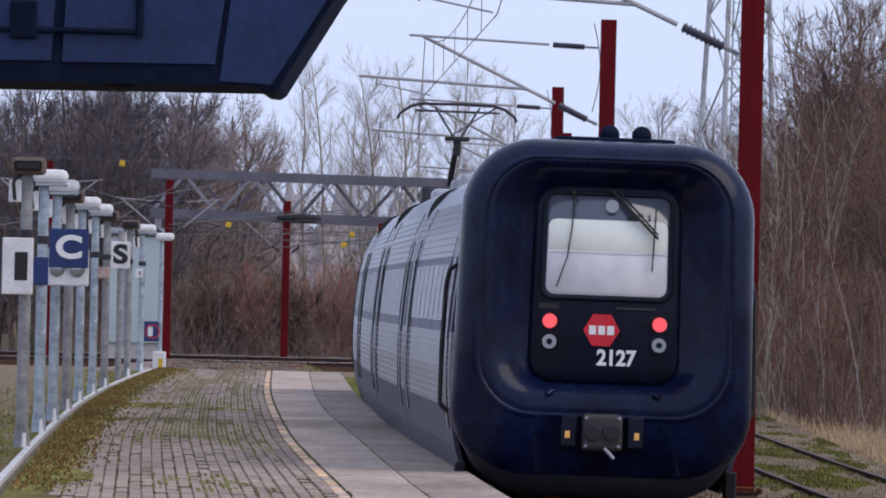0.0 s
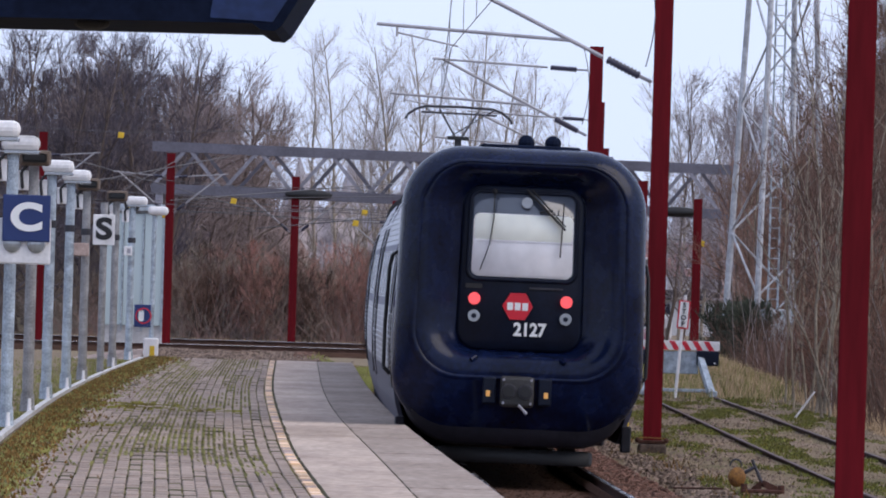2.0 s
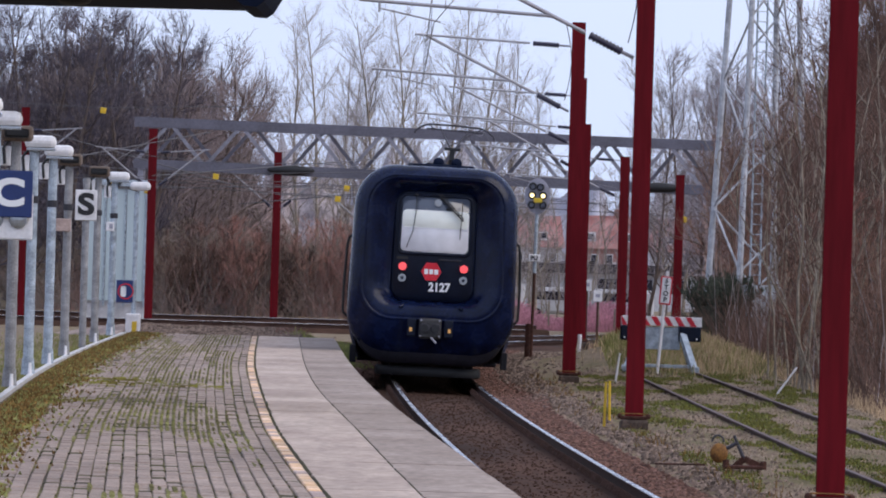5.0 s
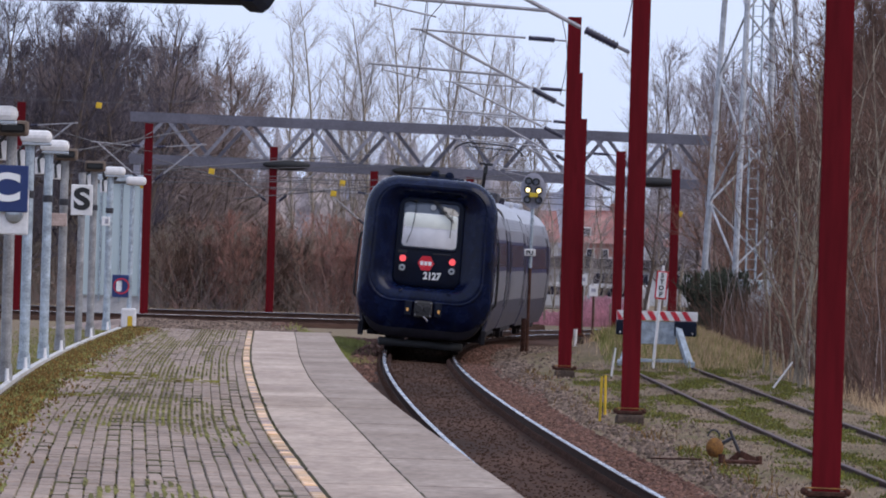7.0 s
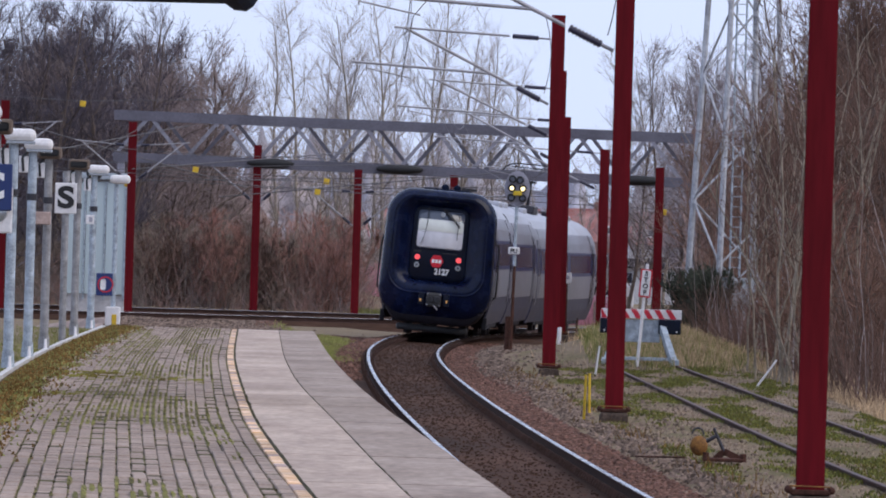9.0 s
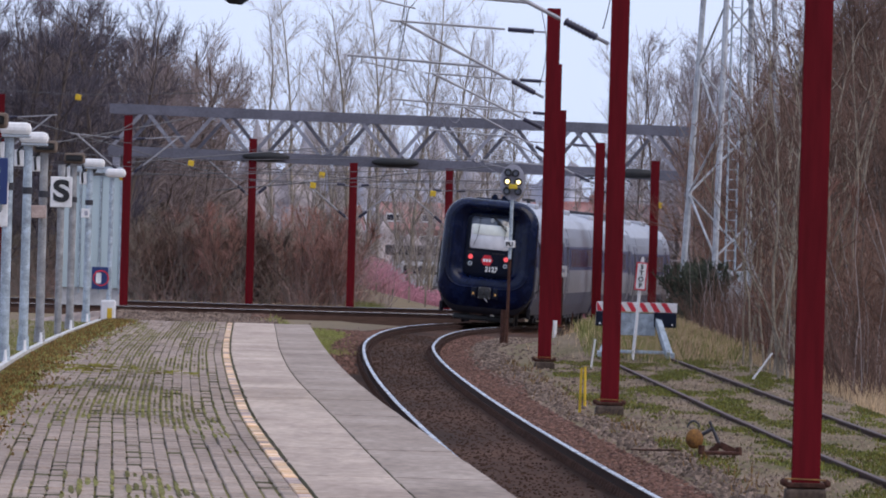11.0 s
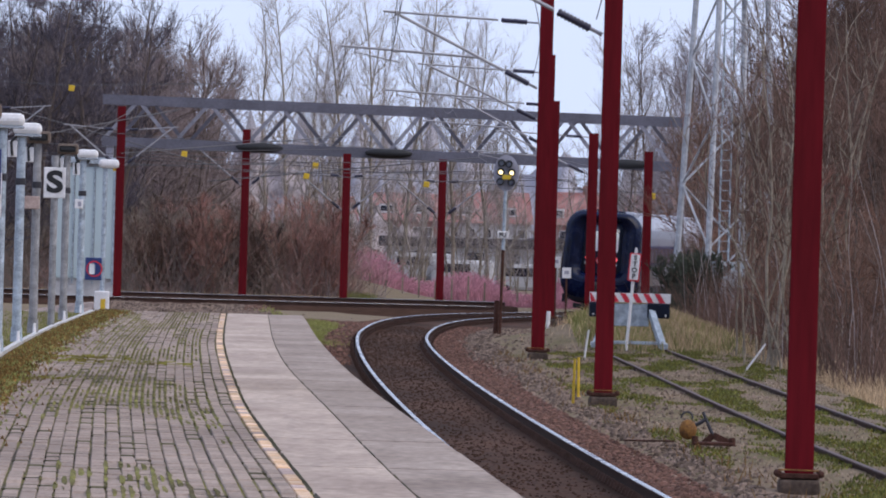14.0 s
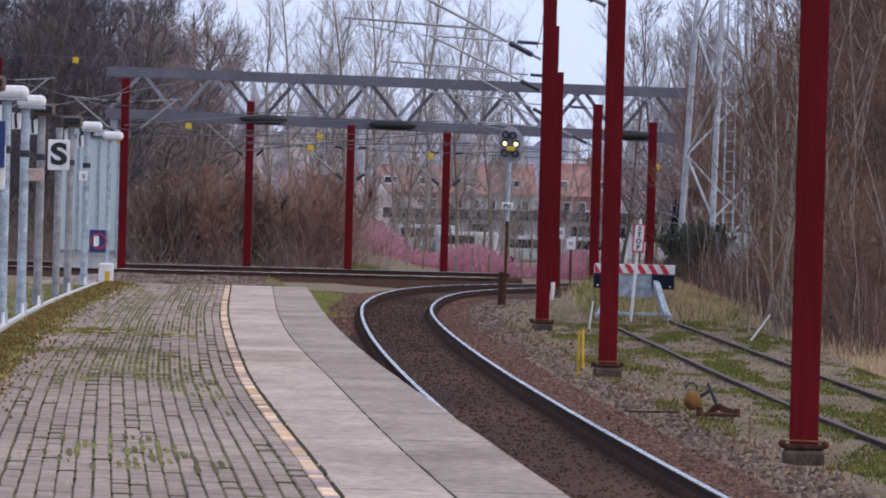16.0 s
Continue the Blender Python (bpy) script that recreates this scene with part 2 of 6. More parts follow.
    "slope": mat("brown_stony_slope", (0.32, 0.235, 0.2), 0.95, var=0.45, scale=1.2, fine=9, bump=0.8, other=(0.39, 0.3, 0.255), flow=0.15),
    "footing": mat("brown_stained_footing", (0.085, 0.062, 0.05), 0.95, var=0.4, scale=5, fine=25, bump=0.5),
    "twigbank": mat("dark_brown_bank_twigs", (0.125, 0.082, 0.068), 0.95, var=0.35, scale=0.4, fine=3, bump=0, island=0.4, other=(0.19, 0.115, 0.09)),
    # thicket, pale_thicket and blue_woods have distance haze mixed into their colour
    "thicket": mat("dense_winter_thicket", (0.27, 0.21, 0.2), 1.0, var=0.5, scale=0.6, fine=5, bump=1.0, other=(0.33, 0.22, 0.19)),
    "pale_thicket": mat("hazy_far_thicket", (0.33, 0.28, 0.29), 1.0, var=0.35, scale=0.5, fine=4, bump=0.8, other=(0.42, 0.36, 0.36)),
    "blue_woods": mat("haze_blue_far_woods", (0.37, 0.365, 0.425), 1.0, var=0.2, scale=0.12, fine=1.2, bump=0.4, other=(0.44, 0.42, 0.46)),
    "conifer": mat("dull_grey_green_needles", (0.055, 0.062, 0.045), 0.9, var=0.4, scale=1, fine=8, bump=0, island=0.3),
    # hedge, roof tile and far brick colours are lightened for distance haze
    "heath": mat("purple_red_hedge", (0.5, 0.24, 0.29), 0.95, var=0.3, scale=0.6, fine=6, bump=0.5, island=0.3),
    "tiles": mat("red_roof_tiles", (0.33, 0.13, 0.12), 0.85, var=0.3, scale=0.5, fine=6, bump=0.3, other=(0.42, 0.24, 0.22)),
    "render": mat("pale_wall", (0.5, 0.49, 0.5), 0.85, var=0.15, scale=0.6, fine=8),
    "darkroof": mat("dark_felt_roof", (0.05, 0.045, 0.05), 0.9, var=0.25, scale=0.5, fine=6),
    "brick": mat("red_brick_far", (0.3, 0.15, 0.13), 0.9, var=0.25, scale=0.4, fine=6),
    "glassgreen": glassy("pale_green_glass", (0.45, 0.54, 0.56), 0.25, 0.15),
}


# ================= mesh helpers =================


def mesh_of(name, verts, faces, material, smooth=False):
    me = bpy.data.meshes.new(name)
    me.from_pydata([tuple(v) for v in verts], [], [tuple(f) for f in faces])
    me.materials.append(material)
    me.validate()
    if smooth:
        me.shade_smooth()
    me.update()
    return me


def part(name, bm, material, parent=None, label="", smooth=False):
    """Links a bmesh as one mesh object under a thing or a part."""
    bmesh.ops.recalc_face_normals(bm, faces=bm.faces)
    me = bpy.data.meshes.new(name)
    bm.to_mesh(me)
    bm.free()
    me.materials.append(material)
    if smooth:
        me.shade_smooth()
    ob = new(name, me)
    if parent is not None:
        ob.parent = parent
    if label:
        ob["label"] = label
    return ob


def solid(name, verts, faces, material, parent=None, label="", smooth=False):
    ob = new(name, mesh_of(name, verts, faces, material, smooth))
    if parent is not None:
        ob.parent = parent
    if label:
        ob["label"] = label
    return ob


def empty(name, m=None):
    ob = new(name)
    ob.empty_display_size = 0.2
    if m is not None:
        ob.matrix_basis = m
    return ob


def box_bm(bm, x0, x1, y0, y1, z0, z1, bevel=0.0, m=None):
    r = bmesh.ops.create_cube(bm, size=1.0)
    mt = Matrix.Translation(((x0 + x1) / 2, (y0 + y1) / 2, (z0 + z1) / 2)) @ Matrix.Diagonal((x1 - x0, y1 - y0, z1 - z0, 1))
    bmesh.ops.transform(bm, matrix=mt, verts=r["verts"])
    if bevel:
        es = list({e for v in r["verts"] for e in v.link_edges})
        out = bmesh.ops.bevel(bm, geom=es, offset=bevel, segments=2, affect="EDGES", profile=0.5)
        vs = out["verts"]
    else:
        vs = r["verts"]
    if m is not None:
        bmesh.ops.transform(bm, matrix=m, verts=list({v for v in vs}))
    return bm


def box(x0, x1, y0, y1, z0, z1, bevel=0.0, m=None):
    return box_bm(bmesh.new(), x0, x1, y0, y1, z0, z1, bevel, m)


def rod_bm(bm, a, b, r0, r1=None, seg=8):
    a, b = Vector(a), Vector(b)
    r1 = r0 if r1 is None else r1
    d = b - a
    m = Matrix.Translation((a + b) / 2) @ d.to_track_quat("Z", "Y").to_matrix().to_4x4()
    bmesh.ops.create_cone(bm, cap_ends=True, segments=seg, radius1=r0, radius2=r1, depth=d.length, matrix=m)
    return bm


def rod(a, b, r0, r1=None, seg=8):
    return rod_bm(bmesh.new(), a, b, r0, r1, seg)


def ball(c, r, seg=12, squash=(1, 1, 1)):
    bm = bmesh.new()
    bmesh.ops.create_uvsphere(bm, u_segments=seg, v_segments=seg // 2 + 2, radius=r,
                              matrix=Matrix.Translation(c) @ Matrix.Diagonal((*squash, 1)))
    return bm


def tubes(lines, seg=3):
    """Verts and faces of many thin tubes: each line is a list of (point, radius)."""
    V, Fc = [], []
    ang = [2 * math.pi * k / seg for k in range(seg)]
    for line in lines:
        base = len(V)
        for i, (p, r) in enumerate(line):
            q = line[min(i + 1, len(line) - 1)][0] - line[max(i - 1, 0)][0]
            n = math.sqrt(q @ q) or 1.0
            q = q / n
            s = np.array((1.0, 0, 0)) if abs(q[0]) < 0.8 else np.array((0, 1.0, 0))
            u = np.array((q[1] * s[2] - q[2] * s[1], q[2] * s[0] - q[0] * s[2], q[0] * s[1] - q[1] * s[0]))
            u /= math.sqrt(u @ u)
            w = np.array((q[1] * u[2] - q[2] * u[1], q[2] * u[0] - q[0] * u[2], q[0] * u[1] - q[1] * u[0]))
            for a in ang:
                V.append(p + u * (math.cos(a) * r) + w * (math.sin(a) * r))
        for i in range(len(line) - 1):
            for k in range(seg):
                a, b = base + i * seg + k, base + i * seg + (k + 1) % seg
                Fc.append((a, b, b + seg, a + seg))
    return V, Fc


# ================= the plan =================


def far_bend(y):
    return -1.12 + (y - 208.0) ** 2 / 3100


def track_x(y):
    """Centre line of the curved main track."""
    return -1.12 + 2.52 * ((208.0 - y) / 127.5) ** 1.5 if y < 208.0 else far_bend(y)


def car_x(y):
    """Line on which the car ends swing, a little outside the rails on the curve."""
    swing = float(np.interp(y, [60, 95, 150, 200], [0.03, 0.075, 0.075, 0.0]))
    return swing - 1.12 + (208.0 - y) ** 2 / 7100 if y < 208.0 else far_bend(y)


def track_dir(y):
    d = (track_x(y + 0.5) - track_x(y - 0.5))
    return Vector((d, 1, 0)).normalized()


def level(y):
    """The line falls a little past the platform."""
    u = min(max((y - 225) / 160, 0), 1)
    return -0.62 * u * u * (3 - 2 * u)


def cant(y):
    """Lean of the track to the inside of the curve, in degrees."""
    u = min(max((y - 150) / 70, 0), 1)
    return 0.9 + 2.0 * u * u * (3 - 2 * u)


def eased(y, ys, xs):
    """A smooth line through the given stations."""
    return float(np.mean(np.interp([y - 12, y - 8, y - 4, y, y + 4, y + 8, y + 12], ys, xs)))


def yellow_x(y):
    """Right side of the paving, where the line of cream stones runs."""
    return eased(y, [-70.0, 36.8, 61.9, 72.4, 82.5, 99.3, 114.9, 130.2, 150.5, 191.5, 221.5], [3.95, 0.08, -0.83, -1.21, -1.63, -2.16, -2.60, -3.04, -3.55, -4.45, -5.11])


def edge_x(y):
    """Platform edge over the track."""
    return eased(y, [-70.0, 36.8, 61.7, 67.4, 74.0, 84.5, 96.7, 113.1, 136.3, 162.6, 186.9, 195.2, 225.2], [5.20, 1.47, 0.60, 0.40, 0.18, -0.16, -0.57, -1.08, -1.69, -2.29, -2.78, -3.00, -3.80])


def crack_x(y):
    return eased(y, [-70.0, 36.8, 61.1, 66.7, 80.1, 97.2, 116.0, 144.7, 186.7, 195.2, 225.2], [4.79, 0.79, -0.12, -0.33, -0.75, -1.28, -1.92, -2.64, -3.51, -3.70, -4.37])


def kerb_x(y):
    return eased(y, [-70.0, 36.8, 74.4, 90.0, 109.9, 127.1, 155.6, 188.2, 218.2], [0.42, -3.13, -4.38, -4.90, -5.50, -6.00, -6.60, -7.08, -7.52])


PLAT = 0.55


def land(y):
    """Level of the land to the left, behind the platform."""
    u = min(max((y - 203) / 147, 0), 1)
    return -0.3 * u * u * (3 - 2 * u)

# ================= ground, platform, tracks =================


def ground_z(x, y):
    near = min(max((x + 4) / 3, 0), 1)
    z = level(y) * near + land(y) * (1 - near) - 0.32
    if x > 0.4 + track_x(y) and x < 500:                       # right of the line the yard lies a little higher
        u = min(max((x - track_x(y) - 1.2) / 0.9, 0), 1)
        z += 0.2 * u * (1 if y < 217 else max(0, 1 - (y - 217) / 55))
        # grassy hump behind the end of the siding
        z += 0.75 * math.exp(-((x - 4.2) / 1.9) ** 2 - ((y - 213) / 8.0) ** 2)
        for mx, my, deep in ((3.54, 90.6, 0.12), (2.36, 135.0, 0.24), (1.91, 184.0, 0.2)):      # hollows in front of the mast footings
            z -= deep * math.exp(-((x - mx) / 0.42) ** 2 - ((y - my) / 2.2) ** 2)
        v = min(max((x - 6.2) / 5.0, 0), 1)          # bank under the wood
        z += 0.9 * v * v
    if x < track_x(y) - 1.2:
        u = min(max((206 - y) / 13, 0), 1)
        w = min(max((kerb_x(min(y, 188)) + 0.15 - x) / 0.3, 0), 1)
        z += 0.78 * w * u
        v = min(max((y - 372) / 40, 0), 1) * min(max((2 - x) / 6, 0), 1)
        z += 0.8 * v
    return z


def build_ground():
    xs = sorted(set([-900, -400, -200, -120, -80, -60, -45, -35, -28, -23] + [round(v, 2) for v in np.arange(-19, 14.01, 0.35)]
                    + [16, 18, 21, 25, 30, 40, 60, 90, 140, 220, 400, 900]))
    ys = sorted(set([-120, -60, -30, -10, 5, 20, 32] + [round(float(v), 2) for v in np.arange(40, 440.1, 2.0)]
                    + [450, 470, 500, 560, 640, 760, 1000, 1500, 2400]))
    V = [(x, y, ground_z(x, y) + 0.03 * noise.noise(Vector((x * 0.8, y * 0.5, 0)))) for y in ys for x in xs]
    n = len(xs)
    Fc = [(j * n + i, j * n + i + 1, (j + 1) * n + i + 1, (j + 1) * n + i) for j in range(len(ys) - 1) for i in range(n - 1)]
    ob = solid("ground", V, Fc, M["grass"], smooth=True)
    tagged(ob, "rough winter ground of grass, earth and gravel", "ground", kind="structure")


build_ground()


def strip(name, left, right, y0, y1, step, z, thick, material, parent=None):
    """A slab between two curves, with sides."""
    ys = list(np.arange(y0, y1 + 1e-6, step))
    V, Fc = [], []
    for y in ys:
        a, b = left(y), right(y)
        zz = z(y) if callable(z) else z
        V += [(a, y, zz), (b, y, zz), (b, y, zz - thick), (a, y, zz - thick)]
    for i in range(len(ys) - 1):
        k = 4 * i
        for a, b in ((0, 1), (1, 2), (2, 3), (3, 0)):
            Fc.append((k + a, k + b, k + 4 + b, k + 4 + a))
    Fc += [(0, 1, 2, 3), tuple(4 * (len(ys) - 1) + j for j in (3, 2, 1, 0))]
    return solid(name, V, Fc, material, parent)


platform = empty("platform")
tagged(platform, "curved station platform with grey pavers and concrete edge slabs", "platform", kind="structure")
strip("platform_body", lambda y: kerb_x(y), lambda y: edge_x(y) - 0.12, -45, 189.5, 2.5, PLAT - 0.035, 0.95, M["old_concrete"], platform)
strip("joint_bed", lambda y: kerb_x(y) + 0.1, lambda y: yellow_x(y) + 0.02, -45, 189.0, 2.5, PLAT - 0.012, 0.03, M["joint"], platform)


def quad_slab(name, y0, y1, left, right, z, material, parent, thick=0.1, n=3, gap=0.0):
    V, Fc = [], []
    for k in range(n + 1):
        y = y0 + (y1 - y0) * k / n
        a, b = left(y) + gap, right(y) - gap
        V += [(a, y, z - 0.005), (a + 0.005, y, z), (b - 0.005, y, z), (b, y, z - 0.005), (b, y, z - thick), (a, y, z - thick)]
    for k in range(n):
        q = 6 * k
        for a in range(6):
            b = (a + 1) % 6
            Fc.append((q + a, q + b, q + 6 + b, q + 6 + a))
    Fc += [tuple(range(6)), tuple(6 * n + j for j in range(5, -1, -1))]
    return solid(name, V, Fc, material, parent)


def concrete_slabs():
    y = -45.0
    rnd = random.Random(4)
    while y < 189.2:
        y1 = min(y + 3.0, 189.5)
        dz = rnd.uniform(-0.0012, 0.0012)
        quad_slab("slab", y + 0.002, y1 - 0.002, lambda v: yellow_x(v) + 0.005, crack_x, PLAT + dz, M["concrete"], platform, gap=0.004)
        quad_slab("slab", y + 0.002, y1 - 0.002, crack_x, edge_x, PLAT + dz + rnd.uniform(-0.003, 0.001), M["dark_concrete"], platform, gap=0.004)
        y = y1


concrete_slabs()


def sweep_profile(name, prof, y0, y1, step, x_of, z_of, material, parent, tilt_of=None, smooth=False):
    """Sweeps a closed profile of (across, up) along a curve over y."""
    ys = list(np.arange(y0, y1 + 1e-6, step))
    V, Fc, n = [], [], len(prof)
    for y in ys:
        d = (x_of(y + 0.5) - x_of(y - 0.5))
        r = Vector((1, -d, 0)).normalized()
        t = radians(tilt_of(y)) if tilt_of else 0
        for a, b in prof:
            V.append((x_of(y) + r.x * a, y + r.y * a, z_of(y) + b - a * math.tan(t)))
    for i in range(len(ys) - 1):
        for k in range(n):
            a, b = i * n + k, i * n + (k + 1) % n
            Fc.append((a, b, b + n, a + n))
    Fc += [tuple(range(n)), tuple((len(ys) - 1) * n + j for j in range(n - 1, -1, -1))]
    return solid(name, V, Fc, material, parent, smooth=smooth)


def rail_profile(c):
    return [(c - 0.07, -0.17), (c - 0.07, -0.155), (c - 0.012, -0.135), (c - 0.01, -0.045), (c - 0.034, -0.03), (c - 0.036, -0.006),
            (c + 0.036, -0.006), (c + 0.034, -0.03), (c + 0.01, -0.045), (c + 0.012, -0.135), (c + 0.07, -0.155), (c + 0.07, -0.17)]


def head_profile(c):
    return [(c - 0.03, -0.008), (c - 0.03, -0.003), (c - 0.026, 0.002), (c + 0.026, 0.002), (c + 0.03, -0.003), (c + 0.03, -0.008)]


GAUGE = 0.7535


def railway(name, x_of, z_of, y0, y1, label, tilt_of=None, head=None, bed=True, step=2.5):
    line = empty(name)
    tagged(line, label, "railway track", kind="structure")
    for s in (-1, 1):
        rail = sweep_profile("rail", rail_profile(s * GAUGE), y0, y1, step, x_of, z_of, M["rail"], line, tilt_of)
        sweep_profile("railhead", head_profile(s * GAUGE), y0, y1, step, x_of, z_of, head or M["railtop"], rail, tilt_of)
    if bed:
        sweep_profile("ballast_bed", [(-2.5, -0.5), (-1.45, -0.17), (-0.8, -0.165), (-0.6, -0.19), (0.6, -0.19), (0.8, -0.165), (1.6, -0.17), (2.9, -0.36), (2.9, -0.6), (-2.5, -0.6)],
                      y0, y1, step, x_of, z_of, M["ballast"], line, tilt_of)
    return line


main_line = railway("main_track", track_x, level, -60, 500, "curved main railway track with shiny rails on brown ballast", cant)


def fastenings():
    V, Fc = [], []
    for i in range(420):
        y = 60 + 0.6 * i
        for s in (-1, 1):
            for o in (-0.1, 0.1):
                c = s * GAUGE + o
                x = track_x(y) + c
                z = level(y) - c * math.tan(radians(cant(y))) - 0.14
                b = len(V)
                for dx, dy, dz in ((-.05, -.07, 0), (.05, -.07, 0), (.05, .07, 0), (-.05, .07, 0), (-.025, -.05, .07), (.025, -.05, .07), (.025, .05, .07), (-.025, .05, .07)):
                    V.append((x + dx, y + dy, z + dz))
                Fc += [tuple(b + k for k in f) for f in ((4, 5, 6, 7), (0, 1, 5, 4), (1, 2, 6, 5), (2, 3, 7, 6), (3, 0, 4, 7))]
    tagged(solid("fastenings", V, Fc, M["rail"], main_line), kind="stuff")


fastenings()


def siding_x(y):
    return float(np.interp(y, [55, 97.6, 116, 136.3, 154.7, 195.2, 206], [6.1, 5.25, 4.92, 4.66, 4.45, 4.0, 3.9]))


siding = railway("siding", siding_x, lambda y: level(y) - 0.02, 45, 199, "disused siding with rusty rails sunk in earth and weeds", None, M["rustrail"], bed=False)


def far_x(name, y0, y1, label):
    """A straight track that runs across behind the platform end."""
    line = empty(name)
    tagged(line, label, "railway track", kind="structure")
    d = Vector((26.0, (y1 - y0), 0))
    d.normalize()
    m = Matrix.Translation((-24.0, y0, -0.3 + 0.02)) @ Matrix.Rotation(math.atan2(d.y, d.x) - math.pi / 2, 4, "Z")
    for s in (-1, 1):
        rail = sweep_profile("rail", rail_profile(s * GAUGE), 0, 26.5, 13.2, lambda y: 0, lambda y: 0, M["rail"], line)
        sweep_profile("railhead", head_profile(s * GAUGE), 0, 26.5, 13.2, lambda y: 0, lambda y: 0, M["railtop"], rail)
    sweep_profile("ballast_bed", [(-2.2, -0.5), (-1.45, -0.16), (1.45, -0.16), (2.2, -0.5)], 0, 27, 13.4, lambda y: 0, lambda y: 0, M["ballast"], line)
    line.matrix_basis = m


far_x("branch_track", 329, 335, "level railway track crossing behind the platform end")
far_x("outer_track", 356, 358.5, "second railway track crossing behind the first")

# gravel ramp past the platform end and the yard of the siding


def yard_sheet():
    ys, n = list(np.arange(50, 214, 2.0)), 16
    V = []
    for y in ys:
        a, b = track_x(y) + 1.7, siding_x(min(y, 206)) + 1.2 + 0.3 * noise.noise(Vector((0, y * 0.3, 9)))
        for k in range(n + 1):
            x = a + (b - a) * k / n
            V.append((x, y, ground_z(x, y) + (0.03 if 0 < k < n else -0.05) + 0.035 * noise.noise(Vector((x * 1.1, y * 0.35, 4)))))
    Fc = [(j * (n + 1) + i, j * (n + 1) + i + 1, (j + 1) * (n + 1) + i + 1, (j + 1) * (n + 1) + i) for j in range(len(ys) - 1) for i in range(n)]
    tagged(solid("gravel_yard", V, Fc, M["gravel"], smooth=True), "earth and gravel between main track and siding", "gravel", kind="structure")


yard_sheet()


def apron_z(x, y):
    hi = float(np.interp(y, [189, 203, 225, 262], [0.5, 0.58, 0.2, -0.3]))
    a, b = kerb_x(188) - 0.5 - (y - 188) * 0.1, track_x(y) - 1.5
    v = min(max(((x - a) / (b - a) - 0.8) / 0.2, 0), 1)
    hi = ground_z(x, y) - 0.06 + (hi - ground_z(x, y) + 0.06) * min(max((x - a) / (b - a) / 0.14, 0), 1)
    return hi + (level(y) - 0.2 - hi) * v + 0.07 * noise.noise(Vector((x * 1.5, y * 0.3, 6)))


def apron():
    """Loose slope from the platform end down to the ballast."""
    ys, n = list(np.arange(188.5, 262, 2.0)), 18
    V = []
    for y in ys:
        a, b = kerb_x(188) - 0.5 - (y - 188) * 0.1, track_x(y) - 1.5
        for k in range(n + 1):
            x = a + (b - a) * k / n
            V.append((x, y, apron_z(x, y)))
    Fc = [(j * (n + 1) + i, j * (n + 1) + i + 1, (j + 1) * (n + 1) + i + 1, (j + 1) * (n + 1) + i) for j in range(len(ys) - 1) for i in range(n)]
    tagged(solid("gravel_apron", V, Fc, M["slope"], smooth=True), "stony slope past the end of the platform", "gravel", kind="structure")


apron()
strip("white_kerb", lambda y: kerb_x(y) - 0.02, lambda y: kerb_x(y) + 0.055, -45, 188.5, 2.5, PLAT + 0.014, 0.2, M["kerbstone"], platform)
strip("moss_strip", lambda y: kerb_x(y) + 0.165, lambda y: kerb_x(y) + 0.62 + 0.45 * noise.noise(Vector((0, y * 0.16, 3))) + 0.15 * noise.noise(Vector((0, y * 0.9, 8))), -45, 188.5, 0.7, PLAT + 0.012, 0.06, M["moss"], platform)

# ================= the train =================
RNG = random.Random(11)


def ring(hw, z0, z1, r, n=8):
    """Points of a rounded rectangle, anticlockwise from the right bottom corner."""
    pts = []
    for cx, cz, a0 in ((hw - r, z0 + r, -90), (hw - r, z1 - r, 0), (-hw + r, z1 - r, 90), (-hw + r, z0 + r, 180)):
        for k in range(n + 1):
            a = radians(a0 + 90 * k / n)
            x, z = cx + r * math.cos(a), cz + r * math.sin(a)
            pts.append((x * (1 - 0.035 * max(0, z - 1.7) / 2), z))
    return pts


def loft(name, loops, material, parent, cap0=False, cap1=False, label=""):
    """loops: (y, points)."""
    V, Fc, n = [], [], len(loops[0][1])
    for y, pts in loops:
        V += [(x, y, z) for x, z in pts]
    for i in range(len(loops) - 1):
        for k in range(n):
            a, b = i * n + k, i * n + (k + 1) % n
            Fc.append((a, b, b + n, a + n))
    if cap0:
        Fc.append(tuple(range(n)))
    if cap1:
        Fc.append(tuple((len(loops) - 1) * n + k for k in range(n - 1, -1, -1)))
    bm = bmesh.new()
    vs = [bm.verts.new(v) for v in V]
    for f in Fc:
        bm.faces.new([vs[i] for i in f])
    return part(name, bm, material, parent, label, smooth=True)


def text_mesh(name, words, size, m, material, parent, depth=0.004, bold=0.035):
    cu = bpy.data.curves.new(name, "FONT")
    cu.body, cu.size, cu.extrude, cu.align_x, cu.align_y = words, size, depth, "CENTER", "CENTER"
    cu.offset = size * bold
    tmp = new(name, cu)
    me = bpy.data.meshes.new_from_object(tmp.evaluated_get(bpy.context.evaluated_depsgraph_get()))
    bpy.data.objects.remove(tmp)
    me.materials.clear()
    me.materials.append(material)
    ob = new(name, me)
    ob.parent = parent
    ob.matrix_basis = m
    return ob


FACE = Matrix.Rotation(math.pi / 2, 4, "X")     # turns flat lettering to face -Y


def disc(c, r, depth, seg=20):
    """A round plate facing -Y."""
    bm = bmesh.new()
    bmesh.ops.create_cone(bm, cap_ends=True, segments=seg, radius1=r, radius2=r * 0.92, depth=depth,
                          matrix=Matrix.Translation(c) @ Matrix.Rotation(math.pi / 2, 4, "X"))
    return bm


